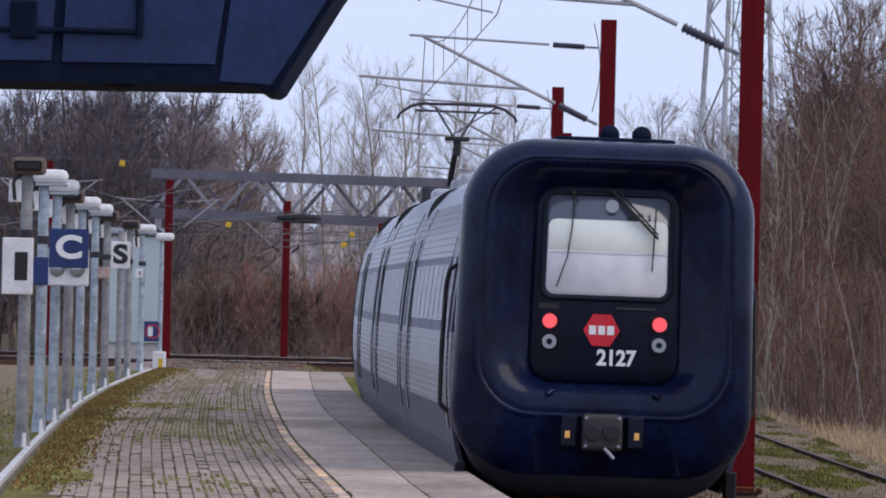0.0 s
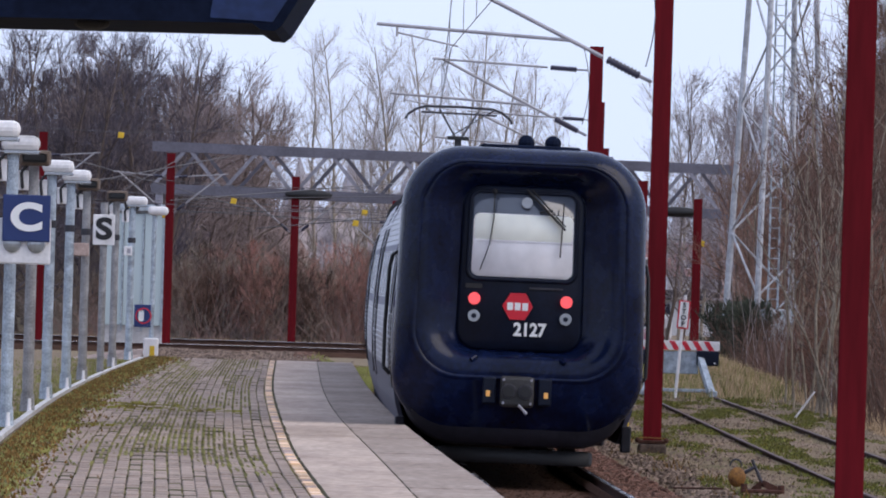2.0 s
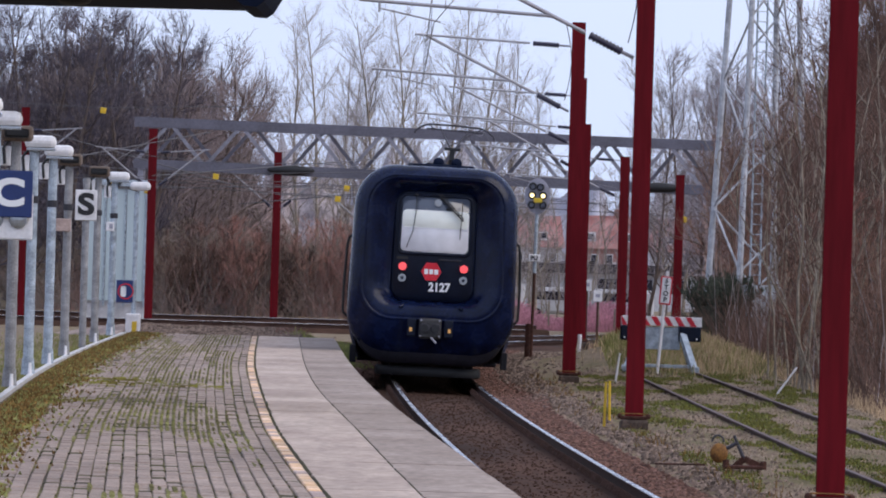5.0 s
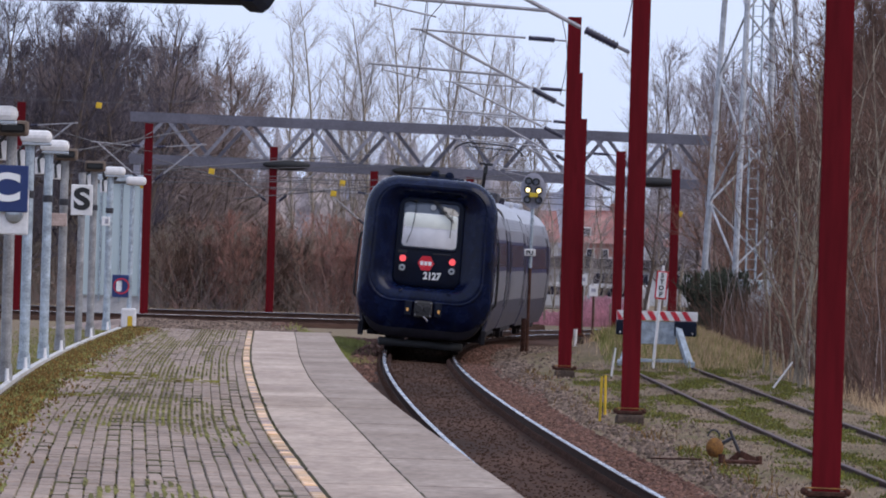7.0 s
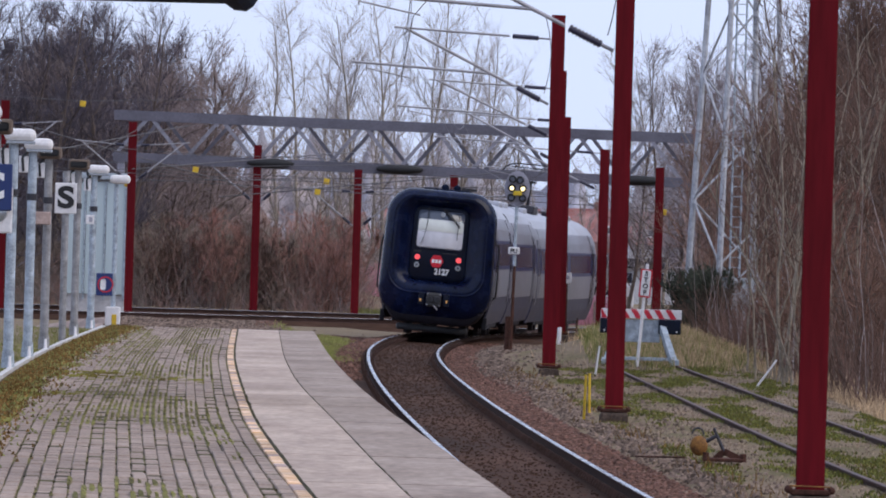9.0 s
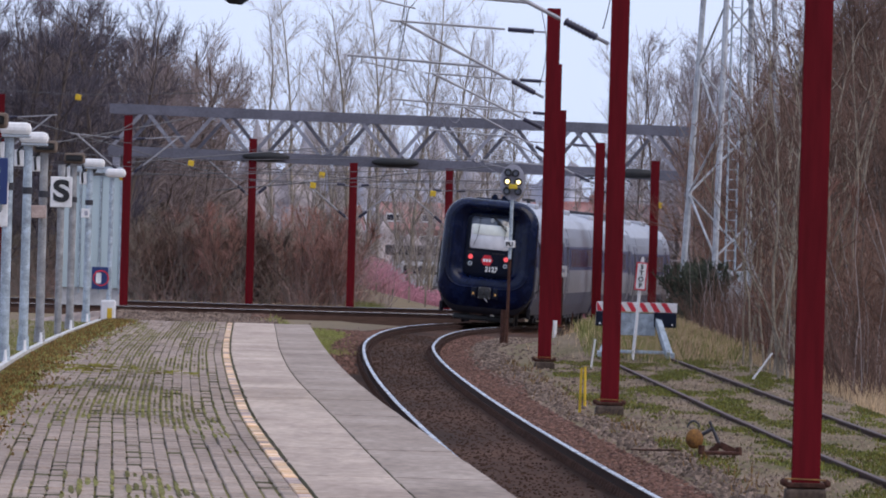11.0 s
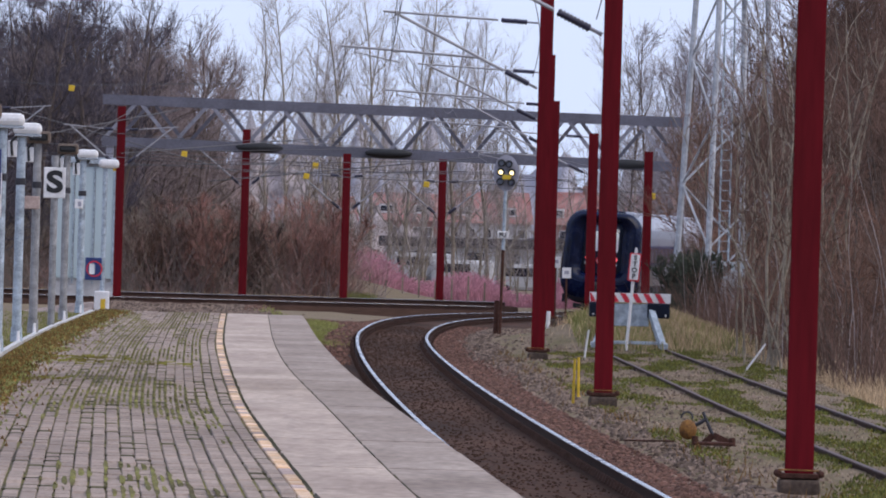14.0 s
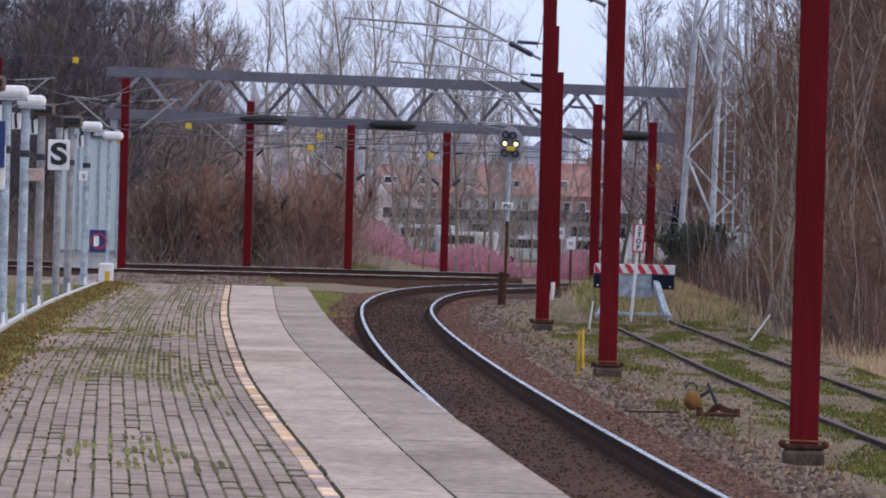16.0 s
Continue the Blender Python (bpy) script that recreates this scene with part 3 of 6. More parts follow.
BODY = [(1.30, 0.40), (1.42, 0.75), (1.485, 1.16), (1.505, 1.55), (1.498, 1.92), (1.47, 2.3), (1.425, 2.7), (1.35, 3.02), (1.22, 3.3), (1.02, 3.53), (0.72, 3.70), (0.36, 3.79), (0.0, 3.82)]


def body_x(z):
    """Half width of the car body at a height."""
    return float(np.interp(z, [p[1] for p in BODY], [p[0] for p in BODY]))


def side_patch(s, y0, y1, z0, z1, out=0.0, thick=0.05, n=6):
    """A bent sheet that follows the body side: verts and faces."""
    zs = [z0 + (z1 - z0) * k / n for k in range(n + 1)]
    V, Fc = [], []
    for y in (y0, y1):
        V += [(s * (body_x(z) + out), y, z) for z in zs] + [(s * (body_x(z) + out - thick), y, z) for z in reversed(zs)]
    m = 2 * (n + 1)
    for k in range(m):
        Fc.append((k, (k + 1) % m, m + (k + 1) % m, m + k))
    Fc += [tuple(range(m)), tuple(range(2 * m - 1, m - 1, -1))]
    return V, Fc


def car_body(car, y0, y1, doors):
    for s in (-1, 1):
        for nm, za, zb, material in (("lower_skirt", 0.40, 1.16, "purple"), ("side_panel", 1.16, 1.92, "alu"), ("window_band", 1.92, 2.70, "band"), ("roof_flank", 2.70, 3.30, "alu")):
            V, Fc = side_patch(s, y0, y1, za, zb)
            solid(nm, V, Fc, M[material], car)
        pr = [p for p in BODY if p[1] >= 3.29]
        pr = [(body_x(3.3), 3.3)] + pr[1:]
        V, n = [], 2 * len(pr)
        for y in (y0, y1):
            V += [(s * x, y, z) for x, z in pr] + [(s * max(x - 0.04, 0), y, z - 0.06) for x, z in reversed(pr)]
        solid("roof", V, [(k, (k + 1) % n, n + (k + 1) % n, n + k) for k in range(n)] + [tuple(range(n)), tuple(range(2 * n - 1, n - 1, -1))], M["roof"], car)
        # fine pressed ribs that run the length of the car
        V, Fc = [], []
        for z in [1.22 + 0.068 * k for k in range(10)] + [2.76 + 0.075 * k for k in range(7)]:
            b, x = len(V), body_x(z)
            for y in (y0 + 0.1, y1 - 0.1):
                V += [(s * (x - 0.02), y, z - 0.016), (s * (x + 0.009), y, z - 0.006), (s * (x + 0.009), y, z + 0.006), (s * (x - 0.02), y, z + 0.016)]
            Fc += [(b + k, b + (k + 1) % 4, b + 4 + (k + 1) % 4, b + 4 + k) for k in range(4)]
        tagged(solid("ribs", V, Fc, M["alu"], car), kind="stuff")
        # flush windows
        y = y0 + 3.4
        while y + 1.6 < y1 - 2.4:
            V, Fc = side_patch(s, y, y + 1.62, 2.03, 2.62, 0.006, 0.03, 4)
            solid("window", V, Fc, M["carpane"], car)
            y += 1.78
        for dy in doors:
            V, Fc = side_patch(s, dy, dy + 0.95, 0.95, 2.95, 0.012, 0.05, 8)
            d = solid("door", V, Fc, M["doorgrey"], car, "pale grey plug door")
            V, Fc = side_patch(s, dy + 0.22, dy + 0.73, 1.85, 2.7, 0.02, 0.012, 4)
            solid("door_window", V, Fc, M["carpane"], d)
            for e in (-0.03, 0.95):
                V, Fc = side_patch(s, dy + e, dy + e + 0.03, 0.95, 2.95, 0.016, 0.03, 8)
                solid("door_seal", V, Fc, M["black"], d)
        # joint of the body shells
        for yj in (y0 + 2.7, y1 - 2.9):
            V, Fc = side_patch(s, yj, yj + 0.025, 1.16, 3.3, 0.01, 0.03, 10)
            solid("panel_joint", V, Fc, M["black"], car)
        # underframe boxes and bogies
        y = y0 + 5.2
        while y < y1 - 5:
            ln = RNG.uniform(1.0, 2.0)
            part("equipment_box", box(s * 1.08 - 0.22, s * 1.08 + 0.22, y, y + ln, 0.28, 0.85, 0.03), M["skirt"], car)
            y += ln + RNG.uniform(0.15, 0.4)
    part("floor_pan", box(-1.38, 1.38, y0 + 0.05, y1 - 0.05, 0.85, 1.0), M["skirt"], car)
    for yb in (y0 + 3.2, y1 - 3.2):
        bogie = part("bogie", box(-1.05, 1.05, yb - 1.5, yb + 1.5, 0.42, 0.75, 0.05), M["skirt"], car)
        for dy in (-1.0, 1.0):
            for s in (-1, 1):
                part("wheel", rod((s * 0.69, yb + dy, 0.43), (s * 0.83, yb + dy, 0.43), 0.43, None, 20), M["darksteel"], bogie)


def train_end(car):
    """The rubber-framed cab end that faces -Y at y = 0."""
    loft("rubber_frame", [
        (1.05, ring(1.46, 0.62, 3.82, 0.72)), (0.5, ring(1.495, 0.53, 3.87, 0.72)), (0.14, ring(1.505, 0.48, 3.89, 0.74)),
        (0.02, ring(1.492, 0.50, 3.88, 0.73)), (-0.07, ring(1.455, 0.58, 3.85, 0.72)), (-0.15, ring(1.39, 0.74, 3.80, 0.69)), (-0.205, ring(1.31, 0.96, 3.745, 0.62)),
        (-0.235, ring(1.235, 1.16, 3.70, 0.54)), (-0.24, ring(1.18, 1.26, 3.67, 0.49)), (-0.225, ring(1.13, 1.325, 3.64, 0.45)), (-0.18, ring(1.06, 1.38, 3.60, 0.41)),
        (-0.1, ring(0.97, 1.425, 3.55, 0.37)), (-0.01, ring(0.87, 1.455, 3.495, 0.33)), (0.035, ring(0.80, 1.465, 3.455, 0.29)), (0.05, ring(0.755, 1.47, 3.44, 0.25))],
        M["rubber"], car, False, False, "blue-black inflated rubber frame round the cab end")
    # fold that runs round the frame where the tube meets its carrier
    loft("rubber_fold", [(-0.215, ring(1.33, 1.09, 3.735, 0.6)), (-0.25, ring(1.29, 1.13, 3.715, 0.57)), (-0.256, ring(1.262, 1.15, 3.7, 0.555)), (-0.225, ring(1.235, 1.17, 3.685, 0.54))], M["rubber"], car)
    panel = loft("cab_panel", [(0.10, ring(0.77, 1.46, 3.45, 0.25)), (0.03, ring(0.745, 1.475, 3.435, 0.24)), (0.0, ring(0.715, 1.50, 3.41, 0.22))], M["panel"], car, True, True, "black cab door panel")
    # window in a raised frame
    wf = loft("window_frame", [(0.0, ring(0.68, 2.285, 3.385, 0.14)), (-0.025, ring(0.67, 2.295, 3.375, 0.13)), (-0.025, ring(0.635, 2.33, 3.34, 0.1)), (0.0, ring(0.63, 2.335, 3.335, 0.1))], M["panel"], panel)
    loft("window_glass", [(-0.004, ring(0.635, 2.33, 3.34, 0.1)), (-0.012, ring(0.633, 2.332, 3.338, 0.1))], M["cabglass"], wf, True, True, "grey upper strip of the cab window")
    loft("blind", [(-0.0125, ring(0.612, 2.345, 3.10, 0.09)), (-0.016, ring(0.61, 2.347, 3.098, 0.09))], M["blindlow"], wf, True, True, "pale blind behind the cab window")
    loft("blind_band", [(-0.0165, ring(0.605, 2.78, 3.093, 0.06)), (-0.019, ring(0.603, 2.782, 3.09, 0.06))], M["blind"], wf, True, True, "cream upper band of the blind")
    part("blind_rail", box(-0.6, 0.6, -0.024, -0.0195, 2.765, 2.785, 0.002), M["blindlow"], wf)
    part("headlamp", disc((0.03, -0.03, 3.24), 0.072, 0.03), M["lamp_off"], panel)
    wiper = part("wiper_arm", rod((0.02, -0.05, 3.40), (0.5, -0.075, 2.93), 0.014), M["black"], panel)
    part("wiper_blade", rod_bm(rod((0.08, -0.06, 3.40), (0.5, -0.06, 2.97), 0.01), (0.47, -0.07, 3.25), (0.45, -0.05, 2.6), 0.008), M["black"], wiper)
    part("wiper_link", rod((0.18, -0.06, 3.13), (0.34, -0.06, 3.16), 0.012), M["black"], wiper)
    hose = part("washer_hose", rod((-0.36, -0.04, 3.36), (-0.36, -0.045, 3.05), 0.008, None, 6), M["black"], panel)
    part("hose_end", rod_bm(rod((-0.36, -0.045, 3.05), (-0.4, -0.04, 2.72), 0.007, None, 6), (-0.4, -0.04, 2.72), (-0.5, -0.03, 2.42), 0.006, None, 6), M["black"], hose)
    part("hose_clip", ball((-0.36, -0.04, 3.36), 0.035, 10), M["black"], hose)
    for s in (-1, 1):
        part("tail_light", disc((s * 0.55, -0.03, 2.075), 0.074, 0.06), M["lamp_red"], panel, "glowing red tail light")
        bez = part("marker_light", disc((s * 0.548, -0.025, 1.87), 0.078, 0.05), M["lamp_off"], panel, "unlit grey lamp")
        part("lamp_core", disc((s * 0.548, -0.052, 1.87), 0.032, 0.012, 12), M["panel"], bez)
    part("vent_slot", box(-0.66, -0.46, -0.012, 0.01, 2.2, 2.255), M["black"], panel)
    part("latch", box(0.1, 0.5, -0.02, 0.01, 2.21, 2.235, 0.004), M["darksteel"], panel)
    bm = bmesh.new()
    bmesh.ops.create_cone(bm, cap_ends=True, segments=6, radius1=0.185, radius2=0.18, depth=0.02,
                          matrix=Matrix.Translation((-0.03, -0.02, 2.0)) @ Matrix.Rotation(math.pi / 2, 4, "X") @ Matrix.Rotation(radians(30), 4, "Z"))
    badge = part("badge", bm, M["logo"], panel, "red hexagonal badge with white marks")
    for k in (-1, 0, 1):
        part("badge_mark", box(k * 0.09 - 0.065, k * 0.09 + 0.005, -0.036, -0.03, 1.955, 2.045, 0.002), M["white"], badge)
    text_mesh("fleet_number", "2127", 0.215, Matrix.Translation((0.125, -0.008, 1.72)) @ FACE @ Matrix.Diagonal((0.9, 1, 1, 1)), M["white"], panel)
    # hinges of the frame and coupler
    for s in (-1, 1):
        part("bracket", rod((s * 0.56, -0.245, 1.345), (s * 0.5, -0.215, 1.39), 0.03, 0.025), M["rubber"], car)
    coupler = part("coupler", box(-0.2, 0.2, -0.42, 0.1, 0.80, 1.17, 0.04), M["coupler"], car, "grey automatic coupler with two openings")
    for cx, nm in ((0.1, "coupler_cone"), (-0.1, "coupler_cup")):
        cup = part(nm, disc((cx, -0.435, 0.99), 0.094, 0.05, 18), M["darksteel"], coupler)
        part("socket", disc((cx, -0.463, 0.99), 0.072, 0.014, 18), M["black"], cup)
    for sx in (-1, 1):
        for z in (0.85, 1.13):
            part("bolt", disc((sx * 0.165, -0.425, z), 0.018, 0.014, 8), M["steel"], coupler)
    part("hook", rod((0.02, -0.45, 0.83), (0.12, -0.47, 0.73), 0.018), M["steel"], coupler)
    for s in (-1, 1):
        cabs = part("coupler_side_box", box(s * 0.33 - 0.08, s * 0.33 + 0.08, -0.34, 0.1, 0.83, 1.15, 0.02), M["panel"], car)
        part("amber_lamp", box(s * 0.345 - 0.025, s * 0.345 + 0.025, -0.352, -0.338, 0.92, 0.99, 0.003), M["amber"], cabs)
    loft("front_skirt", [(0.9, ring(1.36, 0.33, 1.5, 0.62)), (0.1, ring(1.34, 0.33, 1.45, 0.62)), (-0.02, ring(1.28, 0.36, 1.4, 0.58)), (-0.03, ring(0.3, 0.6, 0.8, 0.08))], M["skirt"], car, False, True, "grimy black plough skirt")
    loft("plough", [(0.35, ring(0.95, 0.12, 0.3, 0.05)), (0.2, ring(0.9, 0.12, 0.3, 0.05))], M["black"], car, True, True)
    for s in (-1, 1):
        part("step", box(s * 1.36 - 0.06, s * 1.36 + 0.06, 0.7, 1.0, 0.3, 0.62, 0.02), M["skirt"], car)
        rail = bmesh.new()
        pts = [(1.5, 1.18, 1.12), (1.58, 1.16, 1.2), (1.585, 1.15, 1.7), (1.56, 1.15, 2.4), (1.53, 1.16, 2.55), (1.46, 1.2, 2.6)]
        for p, q in zip(pts, pts[1:]):
            rod_bm(rail, (s * p[0], p[1], p[2]), (s * q[0], q[1], q[2]), 0.024)
        part("handrail", rail, M["black"], car)
    # roof gear over the cab
    part("roof_ledge", box(-0.55, 0.65, 0.25, 1.6, 3.8, 3.93, 0.03), M["navydark"], car)
    for x in (0.0, 0.32):
        part("horn", ball((x, 0.45, 3.96), 0.1, 12, (1, 1.2, 1)), M["navydark"], car)
    part("roof_rail", box(-0.95, 1.05, 0.4, 0.5, 3.76, 3.84, 0.01), M["navydark"], car)


def pantograph(car, y):
    """Raised pantograph on the roof, its head across the train."""
    base = part("pantograph_base", box(-0.6, 0.6, y - 0.8, y + 0.8, 3.92, 3.98, 0.01), M["darksteel"], car, "raised dark steel pantograph")
    for sx in (-1, 1):
        for sy in (-1, 1):
            part("roof_insulator", rod((sx * 0.5, y + sy * 0.65, 3.76), (sx * 0.5, y + sy * 0.65, 3.93), 0.06), M["insul"], base)
    part("lower_arm", rod((-0.1, y + 0.6, 3.98), (0, y - 0.75, 4.86), 0.05), M["darksteel"], base)
    knee = part("knee", box(-0.2, 0.2, y - 0.85, y - 0.65, 4.86, 4.93, 0.015), M["black"], base)
    part("knee_post", box(-0.06, 0.06, y - 0.82, y - 0.68, 4.62, 4.87, 0.015), M["black"], knee)
    bm = bmesh.new()
    for s in (-1, 1):
        rod_bm(bm, (s * 0.06, y - 0.75, 4.92), (s * 0.36, y + 0.1, 5.42), 0.02)
    rod_bm(bm, (-0.1, y - 0.7, 4.95), (0.5, y + 0.12, 5.36), 0.014)
    part("upper_arm", bm, M["darksteel"], base)
    for dy in (-0.2, 0.2):
        bm = bmesh.new()
        pts = [(-0.98, 5.22), (-0.95, 5.30), (-0.78, 5.42), (-0.62, 5.47), (0.0, 5.485), (0.62, 5.47), (0.78, 5.42), (0.95, 5.30), (0.98, 5.22)]
        for (xa, za), (xb, zb) in zip(pts, pts[1:]):
            rod_bm(bm, (xa, y + 0.15 + dy, za), (xb, y + 0.15 + dy, zb), 0.02)
        part("collector_strip", bm, M["darksteel"], base)
    bm = bmesh.new()
    rod_bm(bm, (-0.7, y + 0.15, 5.36), (0.7, y + 0.15, 5.36), 0.018)
    for s in (-1, 1):
        rod_bm(bm, (s * 0.66, y - 0.05, 5.46), (s * 0.5, y + 0.15, 5.36), 0.014)
        rod_bm(bm, (s * 0.96, y - 0.05, 5.24), (s * 0.96, y + 0.35, 5.24), 0.02)
    part("head_frame", bm, M["darksteel"], base)


CAR = 19.4
cars = []


def build_train():
    for k in range(4):
        car = empty("train_car")
        tagged(car, ("rear railcar with black rubber cab end and silver sides" if k == 0 else
                     "silver and navy railcar coupled in the departing train"), "train", "cars of the departing train")
        y0 = 0.95 if k == 0 else 0.12
        car_body(car, y0, CAR - 0.1, (1.6, CAR - 2.2) if k == 0 else (1.1, CAR - 2.2))
        if k == 0:
            train_end(car)
        else:
            loft("gangway", [(-0.2, ring(1.3, 0.9, 3.6, 0.4)), (0.14, ring(1.3, 0.9, 3.6, 0.4))], M["black"], car, True, True, "black rubber gangway")
        for y in ((6.5, 14.0) if k != 1 else (9.0, 13.0)):
            part("roof_unit", box(-0.62, 0.62, y, y + 2.0, 3.68, 3.9, 0.06), M["roof"], car)
        if k == 1:
            post = part("roof_post", rod((0, 1.5, 3.75), (0, 1.5, 4.15), 0.07), M["black"], car)
            part("cross_bar", box(-0.22, 0.22, 1.45, 1.55, 4.08, 4.16, 0.02), M["black"], post)
        if k == 3:
            pantograph(car, 2.4)
        if k == 2:
            part("roof_equipment", box(-0.7, 0.7, 11.5, 14.0, 3.74, 4.0, 0.05), M["darksteel"], car)
        cars.append(car)


build_train()

# ================= masts, wires, gantry, tower =================


def h_beam(bm, w, d, z0, z1, t=0.022):
    a, b, e = w / 2, d / 2, t / 2
    out = [(-a, -b), (a, -b), (a, -b + t), (e, -b + t), (e, b - t), (a, b - t), (a, b), (-a, b), (-a, b - t), (-e, b - t), (-e, -b + t), (-a, -b + t)]
    lo, hi = [bm.verts.new((x, y, z0)) for x, y in out], [bm.verts.new((x, y, z1)) for x, y in out]
    for k in range(12):
        bm.faces.new((lo[k], lo[(k + 1) % 12], hi[(k + 1) % 12], hi[k]))
    bm.faces.new(lo[::-1]), bm.faces.new(hi)
    return bm


def mast(x, y, top, w=0.31, base=True, z0=None):
    z0 = (level(y) - 0.01) if z0 is None else z0
    ob = empty("catenary_mast", Matrix.Translation((x, y, z0)))
    tagged(ob, "oxide-red steel catenary mast bolted to a concrete footing", "mast", "catenary masts along the tracks")
    part("post", h_beam(bmesh.new(), w, w, 0.02, top - z0), M["red"], ob)
    if base:
        bm = box(-0.2, 0.2, -0.26, 0.26, -0.6, -0.012, 0.035)
        bmesh.ops.subdivide_edges(bm, edges=bm.edges[:], cuts=2, use_grid_fill=True)
        for v in bm.verts:
            k = 1 + max(0, -v.co.z) * 0.22
            v.co.x, v.co.y = v.co.x * k, v.co.y * k
            v.co += Vector((1, 1, 0.5)) * 0.022 * noise.noise(v.co * 6 + Vector((x, y, 0)))
        part("footing", bm, M["footing"], ob, "weathered crumbling concrete footing")
        plate = part("base_plate", box(-0.2, 0.2, -0.19, 0.19, -0.005, 0.05, 0.015), M["rust"], ob)
        for sx in (-1, 1):
            part("bolt", ball((sx * 0.21, -0.17, 0.045), 0.037, 10), M["rust"], plate)
            part("bolt", ball((sx * 0.21, 0.17, 0.045), 0.037, 10), M["rust"], plate)
        part("earth_strap", rod((-0.21, -0.2, 0.085), (0.19, -0.2, 0.08), 0.008), M["rustyel"], plate)
    return ob


def ribbed(bm, a, b, r, n=9):
    """A ribbed insulator between two points."""
    a, b = Vector(a), Vector(b)
    rod_bm(bm, a, b, r * 0.75, None, 8)
    for k in range(n):
        p = a.lerp(b, (k + 0.5) / n)
        d = (b - a).normalized() * 0.012
        rod_bm(bm, p - d, p + d, r, None, 10)
    return bm


def bracket(x, y, z, side=-1, reach=3.05, arm=True):
    """Cantilever on a mast at (x, y); z is the height of its stay over the mast's foot."""
    ob = empty("cantilever", Matrix.Translation((x, y, z)))
    tagged(ob, "grey tubular catenary bracket with dark ribbed insulators", "catenary bracket", "catenary brackets on the masts")
    s = side
    a, b = Vector((s * 0.16, 0, -0.12)), Vector((s * reach, 0, 0.02))
    part("stay", rod(a.lerp(b, 0.28), b + (b - a).normalized() * 0.22, 0.022), M["tube"], ob)
    part("stay_insulator", ribbed(bmesh.new(), a.lerp(b, 0.08), a.lerp(b, 0.26), 0.055), M["insul"], ob)
    part("stay_clamp", rod(a, a.lerp(b, 0.08), 0.02), M["tube"], ob)
    c = Vector((s * 0.16, 0, -1.42))
    part("strut", rod(c.lerp(b, 0.24), b, 0.03), M["tube"], ob)
    part("strut_insulator", ribbed(bmesh.new(), c.lerp(b, 0.06), c.lerp(b, 0.22), 0.065), M["insul"], ob)
    part("strut_clamp", rod(c, c.lerp(b, 0.06), 0.028), M["tube"], ob)
    if arm:
        d, e = c.lerp(b, 0.40), Vector((s * (reach + 1.05), 0, -0.68))
        part("registration_tube", rod(d, e, 0.026), M["tube"], ob)
        part("steady_arm", rod_bm(rod((s * (reach + 0.75), 0, -0.69), (s * (reach + 0.75), 0, -0.86), 0.018), (s * (reach + 0.75), 0, -0.8), (s * (reach - 0.15), 0, -0.98), 0.013), M["tube"], ob)
        part("hanger_wire", rod(b, d, 0.008, None, 5), M["wire"], ob)
        loop = bmesh.new()
        pts = [Vector((s * (0.25 - 0.12 * math.sin(math.pi * k / 6)), 0, 0.3 - 1.5 * k / 6)) for k in range(7)]
        for p, q in zip(pts, pts[1:]):
            rod_bm(loop, p, q, 0.009, None, 5)
        part("bonding_wire", loop, M["wire"], ob)
    return ob


MASTS = [(3.54, 91.8, 7.1), (2.36, 136.4, 7.05), (1.89, 185.7, 7.02), (2.61, 245.0, 7.07), (3.2, 282.0, 6.4), (5.01, 322.0, 5.9), (7.1, 330.0, 5.4)]
for i, (mx, my, mt) in enumerate(MASTS):
    mast(mx, my, mt, (0.275, 0.265, 0.265, 0.27, 0.26, 0.33, 0.3)[i])
    if i < 6:
        bracket(mx, my, mt - (0.36 if i < 4 else 0.02), -1, (3.3, 3.15, 3.05, 3.25, 2.95, 3.2)[i])


def wires():
    """Contact and catenary wire with droppers, from bracket to bracket."""
    pts = [(3.54 - 3.2 + 0.6, 30.0, 7.1)] + [(mx - 3.1, my, mt) for mx, my, mt in MASTS[:6]] + [(12.0, 420.0, 5.8)]
    con, cat, drops = [], [], []
    for (xa, ya, ta), (xb, yb, tb) in zip(pts, pts[1:]):
        for k in range(12):
            u = k / 12
            x, y, t = xa + (xb - xa) * u, ya + (yb - ya) * u, ta + (tb - ta) * u
            sag = 0.55 * 4 * u * (1 - u)
            con.append((np.array((x, y, t - 1.36)), 0.008))
            cat.append((np.array((x, y, t - 0.34 - sag)), 0.008))
            if k in (2, 4, 6, 8, 10):
                drops.append([(np.array((x, y, t - 1.36)), 0.005), (np.array((x, y, t - 0.34 - sag)), 0.005)])
    V, Fc = tubes([con, cat] + drops, 4)
    ob = solid("catenary_wires", V, Fc, M["wire"])
    tagged(ob, "contact wire and sagging catenary wire with thin droppers", "overhead wire", kind="stuff")


wires()

FAR_MASTS = [(-12.02, 342.3, 6.63), (-7.81, 360.5, 6.1), (-3.87, 357.5, 5.25), (-0.19, 359.7, 5.15), (-16.86, 345.0, 7.32)]
for mx, my, mt in FAR_MASTS:
    mast(mx, my, mt, 0.3, False, -0.42)
    if my > 300:
        bracket(mx, my, mt - 0.75, -1, 1.9, False)
        bracket(mx, my, mt - 0.75, 1, 1.9, False)


TAGS = ((-14.0, 345, 7.28), (-9.9, 350, 5.0), (-5.0, 352, 4.72), (-5.3, 350, 4.3), (-0.8, 356, 4.15), (7.6, 345, 3.9), (-12.2, 343, 4.35))


